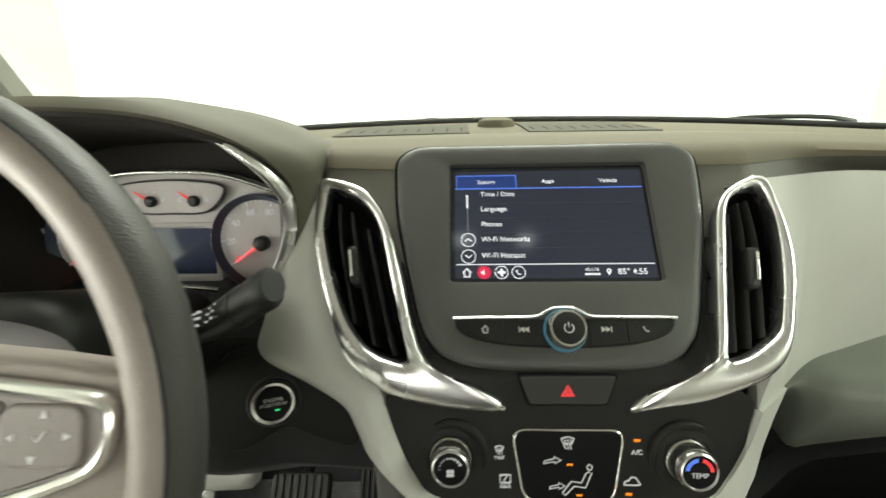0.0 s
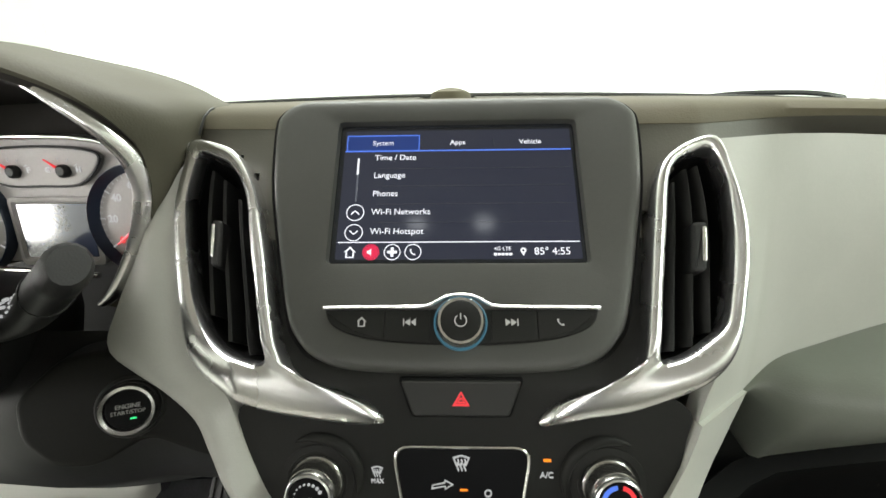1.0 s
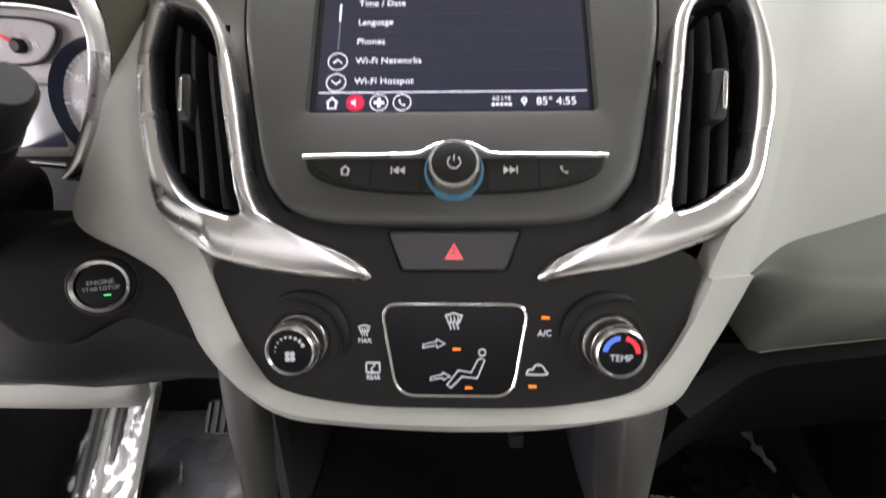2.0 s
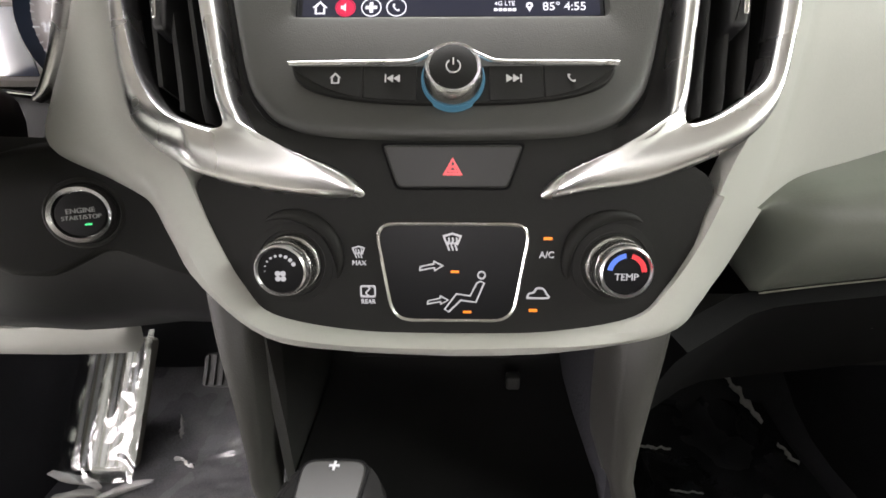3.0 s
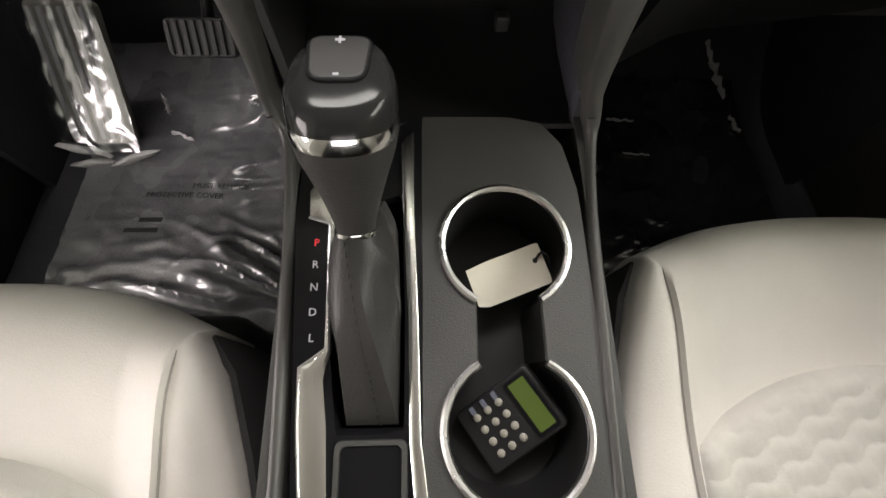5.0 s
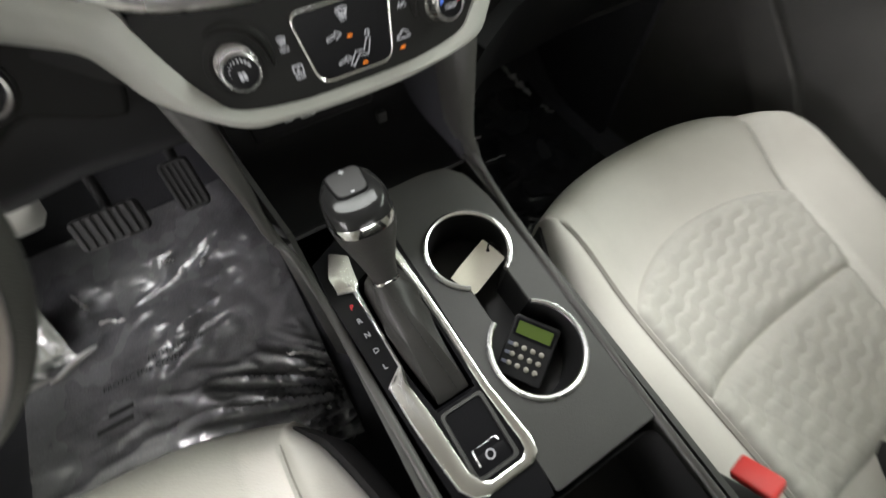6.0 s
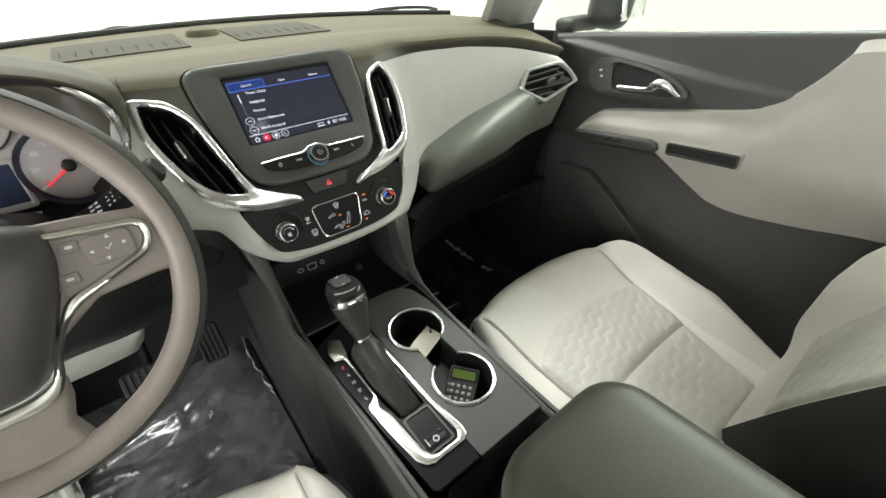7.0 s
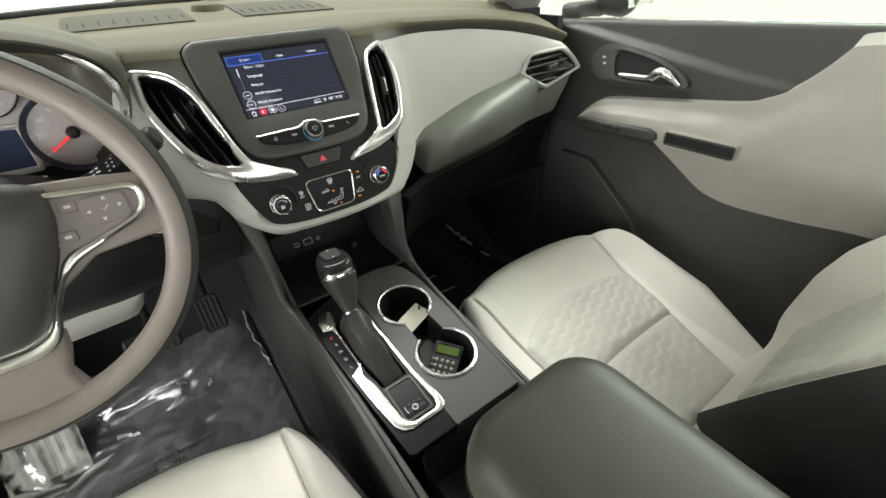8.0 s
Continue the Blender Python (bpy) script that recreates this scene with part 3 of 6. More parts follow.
part("carrier", sheet([[(x, y, z) for x in np.linspace(-0.78, 0.78, 12)] for y, z in ((0.56, 0.45), (0.56, 0.60), (0.56, 0.85))], 0.01), BLACK, dash)
part("under_cover", sheet([[(x, y, z) for x in np.linspace(0.165, 0.76, 8)] for y, z in ((0.462, 0.425), (0.60, 0.415), (0.80, 0.42), (0.95, 0.46))], 0.01), BLACK, dash)

# driver's knee panel and start button housing
rows = []
for x in np.linspace(-0.75, -0.150, 22):
    j = (x + 0.75) / 0.6
    b = 0.022 * min(1, max(0, (x + 0.34) / 0.08))
    rows.append([(x, y + b, z) for x, y, z in [(x, 0.40 - 0.06 * j ** 2, 0.72 - 0.03 * j), (x, 0.375 - 0.05 * j, 0.68 - 0.02 * j), (x, 0.36 - 0.03 * j, 0.63), (x, 0.375 - 0.03 * j, 0.57 - 0.01 * j), (x, 0.42 - 0.04 * j, 0.52), (x, 0.50, 0.49)]])
part("knee_panel", sheet(rows, -0.006), BLACK, dash, "dark moulded knee panel")
pod_edge = round_poly([(-0.316, 0.645), (-0.297, 0.622), (-0.272, 0.617), (-0.238, 0.633), (-0.205, 0.612), (-0.180, 0.600), (-0.160, 0.640), (-0.172, 0.688), (-0.225, 0.706), (-0.290, 0.700), (-0.318, 0.675)], 0.009, 4)
part("button_pod", plate(pod_edge, lambda x, z, w=0: Vector((x, 0.334 + 0.30 * (x + 0.2468) + 0.25 * (z - 0.6595) - w, z)), -0.022, 0.0, 0.005, fan=(-0.240, 0.660)), PANEL, dash, "dark satin pod round the start button")
rows = []
for x in np.linspace(-0.70, -0.312, 24):
    j = max(0, (x + 0.42) / 0.10)
    tip = 1 - 0.85 * max(0, (j - 0.65) / 0.43) ** 2
    rows.append([(x, 0.400 + 0.006 * j + 0.026 * k * tip - 0.010 * math.sin(math.pi * k), 0.508 + 0.020 * j - (0.056 + 0.020 * j) * k * tip) for k in np.linspace(0, 1, 9)])
part("knee_trim", sheet(rows, 0.008), TRIM, dash, "warm grey lower trim")
part("column_shroud", block(0.13, 0.20, 0.10, pose(-0.404, 0.33, 0.715, -20), 0.03), BLACK, dash, "black steering column shroud")

# hood over the instruments
arch = [(0, 0.908), (0.045, 0.906), (0.087, 0.901), (0.126, 0.891), (0.158, 0.875), (0.176, 0.854), (0.180, 0.820), (0.170, 0.784), (0.148, 0.750), (0.122, 0.726)]
crest = [(0, 0.922), (0.047, 0.920), (0.092, 0.912), (0.132, 0.900), (0.166, 0.885), (0.193, 0.867), (0.190, 0.830), (0.181, 0.790), (0.160, 0.745), (0.135, 0.715)]
half_a, half_c = spline([(*q, 0) for q in arch], 4), spline([(*q, 0) for q in crest], 4)
full_a = [Vector((-q.x, q.y, 0)) for q in reversed(half_a[1:])] + half_a
full_c = [Vector((-q.x, q.y, 0)) for q in reversed(half_c[1:])] + half_c
CX = -0.404
rows = []
for a, c in zip(full_a, full_c):
    low = min(1, max(0, (0.90 - c.y) / 0.1))
    r = 0.033 * min(1, max(0, (0.893 - a.y) / 0.05))
    rows.append([(CX + a.x * 0.93, 0.500, 0.745 + (a.y - 0.745) * 0.86), (CX + a.x * 0.975, 0.42, 0.745 + (a.y - 0.745) * 0.95), (CX + a.x, 0.345 + r, a.y), (CX + a.x * 1.01, 0.338 + r, a.y + 0.003), (CX + 0.5 * (a.x + c.x), 0.345 + r, 0.5 * (a.y + c.y) + 0.003),
                 (CX + c.x * 0.99, 0.375 + 0.7 * r, c.y - 0.003), (CX + c.x * (1 - 0.06 * low), 0.425, c.y), (CX + c.x * (1.03 - 0.14 * low), 0.50, c.y - 0.004), (CX + c.x * (1.08 - 0.16 * low), 0.60, c.y - 0.018 - 0.02 * (1 - low)), (CX + c.x * (1.15 - 0.18 * low), 0.74, 0.872 - low * 0.05)])
part("instrument_hood", sheet([r[3:] for r in rows], 0.004), HOOD, dash, "olive grey hood over the dials", 60)
part("hood_lining", sheet([r[:4] for r in rows], 0.004), LINING, dash, "dark lining inside the hood", 60)
strip = spline([(-0.284, 0.346, 0.897), (-0.266, 0.345, 0.888), (-0.248, 0.348, 0.874), (-0.234, 0.356, 0.858), (-0.2265, 0.366, 0.840), (-0.2245, 0.370, 0.822), (-0.228, 0.370, 0.803), (-0.237, 0.370, 0.780), (-0.251, 0.370, 0.757), (-0.270, 0.370, 0.734), (-0.280, 0.369, 0.727)], 5)
part("hood_strip", tube(strip, [0.0022 + 0.0060 * min(1, k / 22) - 0.004 * max(0, (k - 38) / 12) for k in range(len(strip))], 12, flat=0.55), CHROME, dash, "chrome strip in the hood's edge")


# ---- instruments ----
cluster = thing("instrument_cluster", "grey instrument cluster with two round dials and a display", "instrument cluster")
on_dials = frame_put((CX, 0.466, 0.770), (1, 0, 0), (0, 0.06, 1))
whole = polar([(q.x * 0.93, 0.745 + (q.y - 0.745) * 0.86 - 0.770) for q in full_a], (0, 0), 60)
part("rear_cover", plate([(u * 1.12, v * 1.12) for u, v in whole], on_dials, -0.034, -0.026, 0.002), LINING, cluster, "dark back of the cluster")
part("backplate", plate([(u, min(v, 0.0835 - 0.026 * (abs(u - 0.006) / 0.115) ** 2.6)) for u, v in whole], on_dials, -0.012, -0.003, 0.002), DIAL, cluster, "warm grey dial carrier")


def dial(cu, numbers):
    d = part("dial", lathe([(0.052, -0.004), (0.052, 0.002), (0.049, -0.001), (0.004, -0.001)], on_dials, 56, cu=cu), DIAL, cluster, "round grey dial with a dark blue rim")
    part("rim", ring(circle(0.0565, 56, cu), circle(0.049, 56, cu), on_dials, [(0, -0.003), (0.05, 0.007), (0.18, 0.008), (0.3, 0.006), (1, -0.0005)]), DIAL_RIM, d, "dark blue sloping rim")
    bm = bmesh.new()
    for k in range(36):
        a = radians(212 - 245 * k / 35)
        r0 = 0.0435 if k % 5 == 0 else 0.0455
        p, q = (on_dials(cu + r * math.cos(a), r * math.sin(a), 0.0005) for r in (r0, 0.0485))
        tube([p, q], 0.0007 if k % 5 == 0 else 0.0004, 5, bm=bm)
    part("scale", bm, WHITE_INK, d, "white scale marks")
    for k, word in enumerate(numbers):
        a = radians(212 - 245 * k / (len(numbers) - 1))
        part("numeral", lettering(word, on_dials, cu + 0.0365 * math.cos(a), 0.0365 * math.sin(a), 0.0100, align="CENTER", bold=0.0002), RED_INK if k == 0 else WHITE_INK, d)
    a = radians(214)
    hub = on_dials(cu, 0, 0.006)
    tip = on_dials(cu + 0.040 * math.cos(a), 0.040 * math.sin(a), 0.004)
    part("needle", tube([hub.lerp(tip, -0.12), hub, tip], [0.0022, 0.0026, 0.0009], 8), RED_INK, d, "red needle")
    part("needle_cap", lathe([(0.0085, -0.001), (0.0085, 0.007), (0.006, 0.009), (0.002, 0.0095)], on_dials, 24, cu=cu), BLACK, d, "black cap")


dial(0.102, ("0", "20", "40", "60", "80", "100", "120", "140"))
dial(-0.092, ("0", "1", "2", "3", "4", "5", "6", "7"))
face = rounded(0.073, 0.054, 0.002, cx=0.008, cy=-0.009)
part("display", plate(face, on_dials, -0.004, 0.001, 0.0006), LCD_PALE, cluster, "dark blue glossy trip display")
part("display_frame", ring(rounded(0.086, 0.068, 0.005, cx=0.008, cy=-0.010), face, on_dials, [(0, -0.004), (0, 0.002), (0.6, 0.003), (1, 0.0005)]), DIAL, cluster)
lid = spline([(-0.056, 0.058, 0), (-0.046, 0.068, 0), (0.006, 0.072, 0), (0.056, 0.068, 0), (0.066, 0.058, 0), (0.044, 0.037, 0), (0.006, 0.035, 0), (-0.034, 0.037, 0)], 5, True)
pod = part("gauge_pod", plate([(q.x, q.y) for q in lid], on_dials, -0.004, 0.003, 0.002), DIAL, cluster, "pale band with the two small gauges")
part("pod_edge", tube([on_dials(q.x, q.y, 0.002) for q in lid], 0.0013, 6, closed=True), BLACK, pod)
for cu, ends in ((-0.019, ("E", "F")), (0.030, ("C", "H"))):
    hub = on_dials(cu, 0.050, 0.006)
    part("small_needle", tube([hub, on_dials(cu - 0.014, 0.060, 0.006)], [0.0015, 0.0006], 6), RED_INK, pod, "small red needle")
    part("small_cap", lathe([(0.0062, 0.003), (0.0062, 0.007), (0.004, 0.009)], on_dials, 20, cu=cu + 0.002, cv=0.049), BLACK, pod, "small black cap")
    bm = bmesh.new()
    for k in range(5):
        a = radians(170 - 35 * k)
        tube([on_dials(cu + r * math.cos(a), 0.048 + 0.8 * r * math.sin(a), 0.0035) for r in (0.0135, 0.017)], 0.0005, 5, bm=bm)
    part("gauge_marks", bm, WHITE_INK, pod)
    for word, u in zip(ends, (-0.0145, 0.0155)):
        part("gauge_letter", lettering(word, on_dials, cu + u, 0.050, 0.0070, 0.0040, "CENTER", bold=0.0002), WHITE_INK, pod)
part("pod_bead", tube(spline([on_dials(-0.11, 0.058, 0.003), on_dials(-0.055, 0.078, 0.004), on_dials(0.006, 0.081, 0.005), on_dials(0.066, 0.077, 0.004), on_dials(0.125, 0.058, 0.003)], 6), 0.0026), SATIN, cluster, "silver bead above the gauges")
part("lower_bead", tube(spline([on_dials(-0.05, -0.045, 0.012), on_dials(0.005, -0.047, 0.014), on_dials(0.05, -0.052, 0.012)], 6), 0.0030), SATIN, cluster, "silver bead under the display")

# ---- screen ----
unit = thing("infotainment_unit", "black touchscreen unit showing a settings menu above a button strip", "touchscreen")
edge = [(0, 0.158), (0.10, 0.158), (0.118, 0.155), (0.128, 0.147), (0.1315, 0.135), (0.128, 0.09), (0.120, 0.05), (0.107, -0.003), (0.098, -0.020), (0.085, -0.031), (0.06, -0.038), (0, -0.040)]
loop = [(q.x - 0.0032, q.y) for q in spline([(*q, 0) for q in edge + mirror(edge[-2:0:-1])], 5, True)]
N = 240
out_loop, hole_loop = polar(loop, (0, 0.082), N), polar(rounded(0.169, 0.107, 0.003, cx=-0.002, cy=0.0825), (0, 0.082), N)
ease = [(u * k, 0.082 + (v - 0.082) * k) for k in (1.045,) for u, v in hole_loop]
flats = [(out_loop, -0.045), (out_loop, -0.006), (inset(out_loop, 0.0006), -0.0035), (inset(out_loop, 0.002), -0.0015), (inset(out_loop, 0.005), -0.0003), (inset(out_loop, 0.009), 0.0), (ease, 0.0), ([(u * 1.012, 0.082 + (v - 0.082) * 1.012) for u, v in hole_loop], -0.0005), (hole_loop, -0.005), (hole_loop, -0.008)]
part("bezel", loft([[on_screen(u, v, w) for u, v in lp] for lp, w in flats]), BEZEL, unit, "rounded soft black bezel")
part("bezel_gap", ring([(u * 1.022, 0.082 + (v - 0.082) * 1.022) for u, v in out_loop], out_loop, on_screen, [(0, -0.010), (0.2, -0.006), (1, -0.008)]), BLACK, unit)
lcd = part("screen", plate(rounded(0.169, 0.107, 0.002, cx=-0.002, cy=0.0825), on_screen, -0.010, -0.0050, 0.0004), SCREEN, unit, "dark glossy screen with a menu")
part("lit_area", plate(rounded(0.1625, 0.0990, 0.001, cx=-0.0015, cy=0.0820), on_screen, -0.0052, -0.00485, 0.0001), LCD_BACK, lcd)


def up(h):
    return lambda a, b, w=0.0: on_screen(a, b, w + h)


S = up(-0.0046)
part("tab", plate(rounded(0.052, 0.0125, 0.0006, 2, -0.055, 0.1208), S, -0.0002, 0.0, 0.0001), LCD_BLUE, lcd, "blue selected tab")
part("tab_edge", ring(rounded(0.053, 0.0135, 0.0006, 2, -0.055, 0.1208), rounded(0.0515, 0.0118, 0.0006, 2, -0.055, 0.1208), S, [(0, 0), (0, 0.0002), (1, 0.0002), (1, 0)]), LCD_EDGE, lcd)
part("tab_rule", plate(rounded(0.1615, 0.0011, 0.0003, 2, -0.0015, 0.1143), S, 0, 0.0002, 0.0001), LCD_EDGE, lcd)
for word, u, v, size, al in (("System", -0.055, 0.1208, 0.0054, "CENTER"), ("Apps", -0.001, 0.1208, 0.0054, "CENTER"), ("Vehicle", 0.051, 0.1208, 0.0054, "CENTER"),
                             ("Time / Date", -0.0605, 0.1088, 0.0061, "LEFT"), ("Language", -0.0605, 0.0946, 0.0061, "LEFT"), ("Phones", -0.0605, 0.0804, 0.0061, "LEFT"),
                             ("Wi-Fi Networks", -0.0605, 0.0665, 0.0061, "LEFT"), ("Wi-Fi Hotspot", -0.0605, 0.0522, 0.0061, "LEFT"), ("85\u00b0", 0.0485, 0.0376, 0.0071, "LEFT"), ("4:55", 0.0602, 0.0376, 0.0071, "LEFT"), ("4G LTE", 0.0225, 0.0396, 0.0036, "LEFT")):
    part("menu_text", lettering(word, S, u, v, size, 0.00012, al), LCD_TEXT, lcd, "white menu words")
for u in (-0.027, 0.025):
    part("tab_divider", plate(rounded(0.0005, 0.006, 0.0001, 1, u, 0.1208), S, 0, 0.0002, 0.00005), LCD_FAINT, lcd)
for v in (0.0998, 0.0862, 0.0724, 0.0587):
    part("menu_rule", plate(rounded(0.135, 0.0004, 0.0001, 1, 0.010, v), S, 0, 0.0002, 0.00005), LCD_FAINT, lcd)
part("foot_rule", plate(rounded(0.1605, 0.0007, 0.0002, 1, -0.0015, 0.0445), S, 0, 0.0002, 0.00005), LCD_TEXT, lcd)
part("scroll_track", plate(rounded(0.0011, 0.034, 0.0003, 2, -0.0718, 0.0915), S, 0, 0.00015, 0.00005), LCD_DIM, lcd)
part("scroll_bar", plate(rounded(0.0014, 0.013, 0.0004, 2, -0.0720, 0.1020), S, 0, 0.0003, 0.0001), LCD_TEXT, lcd)
for u, v, r, m in ((-0.0715, 0.0662, 0.0062, LCD_TEXT), (-0.0715, 0.0515, 0.0062, LCD_TEXT), (-0.059, 0.0376, 0.0056, LCD_RED), (-0.0448, 0.0376, 0.0056, LCD_TEXT), (-0.031, 0.0376, 0.0056, LCD_TEXT)):
    part("icon_ring", ring(circle(r, 32, u, v), circle(r - 0.0006, 32, u, v), S, [(0, 0), (0, 0.0002), (1, 0.0002), (1, 0)]), m, lcd)
for v, s in ((0.0662, 1), (0.0515, -1)):
    part("chevron", tube([S(-0.0742, v - 0.0012 * s, 0.0002), S(-0.0715, v + 0.0012 * s, 0.0002), S(-0.0688, v - 0.0012 * s, 0.0002)], 0.0005, 6), LCD_TEXT, lcd)
part("mute_disc", plate(circle(0.0048, 28, -0.059, 0.0376), S, 0, 0.0001, 0.00003), LCD_RED, lcd, "red mute symbol")
part("mute_mark", plate([(-0.0615, 0.0366), (-0.0602, 0.0366), (-0.0588, 0.0350), (-0.0588, 0.0402), (-0.0602, 0.0386), (-0.0615, 0.0386)], S, 0.0001, 0.0003, 0.00003), LCD_TEXT, lcd)
part("plus_mark", plate([(-0.0458, 0.0408), (-0.0438, 0.0408), (-0.0438, 0.0386), (-0.0416, 0.0386), (-0.0416, 0.0366), (-0.0438, 0.0366), (-0.0438, 0.0344), (-0.0458, 0.0344), (-0.0458, 0.0366), (-0.0480, 0.0366), (-0.0480, 0.0386), (-0.0458, 0.0386)], S, 0, 0.0002, 0.00003), LCD_TEXT, lcd)


def handset(u, v, s, put, m, owner):
    part("handset_mark", tube([put(u - s * 0.45, v + s * 0.6), put(u - s * 0.55, v + s * 0.2), put(u - s * 0.25, v - s * 0.3), put(u + s * 0.2, v - s * 0.6), put(u + s * 0.55, v - s * 0.5)], [s * 0.24, s * 0.14, s * 0.12, s * 0.14, s * 0.24], 6, flat=1.0), m, owner)


def house(u, v, s, put, m, owner):
    part("house_mark", ring([(u - s, v), (u, v + s), (u + s, v), (u + s * 0.7, v), (u + s * 0.7, v - s), (u - s * 0.7, v - s), (u - s * 0.7, v)], [(u - s * 0.6, v - 0.05 * s), (u, v + s * 0.65), (u + s * 0.6, v - 0.05 * s), (u + s * 0.45, v - 0.1 * s), (u + s * 0.45, v - s * 0.8), (u - s * 0.45, v - s * 0.8), (u - s * 0.45, v - 0.1 * s)], put, [(0, 0), (0, 0.0003), (1, 0.0003), (1, 0)]), m, owner)


handset(-0.031, 0.0376, 0.0030, S, LCD_TEXT, lcd)
house(-0.0730, 0.0376, 0.0040, S, LCD_TEXT, lcd)
for k in range(5):
    part("signal_bar", plate(rounded(0.0021, 0.0017, 0.0003, 1, 0.0232 + k * 0.0025, 0.0358), S, 0, 0.0002, 0.00005), LCD_TEXT, lcd)
part("pin_mark", ring([(q[0], q[1]) for q in circle(0.0019, 20, 0.0415, 0.0384)], circle(0.0008, 20, 0.0415, 0.0384), S, [(0, 0), (0, 0.0002), (1, 0.0002), (1, 0)]), LCD_TEXT, lcd)
part("pin_tip", plate([(0.0400, 0.0376), (0.0415, 0.0345), (0.0430, 0.0376)], S, 0, 0.0002, 0.00003), LCD_TEXT, lcd)

# button strip with the round knob


def on_strip(u, v, w=0.0):
    return on_screen(u, v - 0.0028, w)


bow = [(-0.0835, 0.0012), (-0.0810, -0.0060), (-0.074, -0.0115), (-0.060, -0.0160), (-0.040, -0.0188), (-0.018, -0.0200), (0, -0.0202)]
bow = [(q.x, q.y) for q in spline([(*q, 0) for q in bow], 4)]
tray = bow + mirror(bow[-2::-1])
keys = part("button_strip", plate(tray, on_strip, -0.004, 0.0025, 0.0012), PANEL, unit, "dark strip of flat buttons")
rim = [(-0.0845, 0.0018), (-0.06, 0.0022), (-0.036, 0.0024), (-0.021, 0.0030), (-0.014, 0.0062), (-0.008, 0.0090), (0, 0.0098)]
rim = spline([on_strip(u, v, 0.003) for u, v in rim] + [on_strip(-u, v, 0.003) for u, v in rim[-2::-1]], 5)
part("strip_edge", tube(rim, 0.0012, 8), CHROME, unit, "thin chrome line")
def strip_low(u):
    return min(-0.0008, -0.0190 + 0.0165 * (abs(u) / 0.0825) ** 5 + 0.003 * (abs(u) / 0.0825) ** 2)


for u, v, u0, u1 in ((-0.0600, -0.0068, -0.0822, -0.0465), (-0.0300, -0.0070, -0.0458, -0.0185), (0.0300, -0.0070, 0.0458, 0.0185), (0.0600, -0.0068, 0.0822, 0.0465)):
    us = np.linspace(u0, u1, 10)
    k = part("button", plate([(a, 0.0004) for a in us] + [(a, strip_low(a)) for a in us[::-1]], on_strip, 0.002, 0.0031, 0.0004), PANEL, unit, "flat dark button")
    T = lambda a, b, w=0.0: on_strip(a, b, w + 0.0036)
    if abs(u) < 0.04:
        s = 1 if u > 0 else -1
        for d in (-0.0030, 0.0004):
            part("skip_mark", plate([(u + s * d, v + 0.0022), (u + s * (d + 0.0034), v), (u + s * d, v - 0.0022)], T, 0, 0.0002, 0.00003), SOFT_INK, k)
        part("skip_bar", plate(rounded(0.0007, 0.0044, 0.0001, 1, u + s * 0.0044, v), T, 0, 0.0002, 0.00003), SOFT_INK, k)
    elif u < 0:
        house(u, v, 0.0030, T, SOFT_INK, k)
    else:
        handset(u, v, 0.0030, T, SOFT_INK, k)
knob = part("knob", lathe([(0.0150, -0.002), (0.0150, 0.006), (0.0140, 0.013), (0.0132, 0.0145)], on_strip, 48, cv=-0.0075), SATIN, unit, "round silver volume knob")
part("knob_face", lathe([(0.0118, 0.012), (0.0118, 0.0147), (0.0110, 0.0152), (0.004, 0.0150)], on_strip, 40, cv=-0.0075), PANEL, knob, "dark knob face")
part("light_ring", ring(circle(0.0162, 48, 0, -0.0075), circle(0.0150, 48, 0, -0.0075), on_strip, [(0, 0.0), (0, 0.004), (0.5, 0.005), (1, 0.004)]), BLUE_RING, knob, "dim blue light ring")
bm = tube([on_strip(0.0034 * math.cos(a), -0.0078 + 0.0034 * math.sin(a), 0.0154) for a in np.linspace(radians(125), radians(415), 16)], 0.00035, 5)
part("power_mark", tube([on_strip(0, -0.0070, 0.0154), on_strip(0, -0.0035, 0.0154)], 0.00035, 5, bm=bm), SOFT_INK, knob)

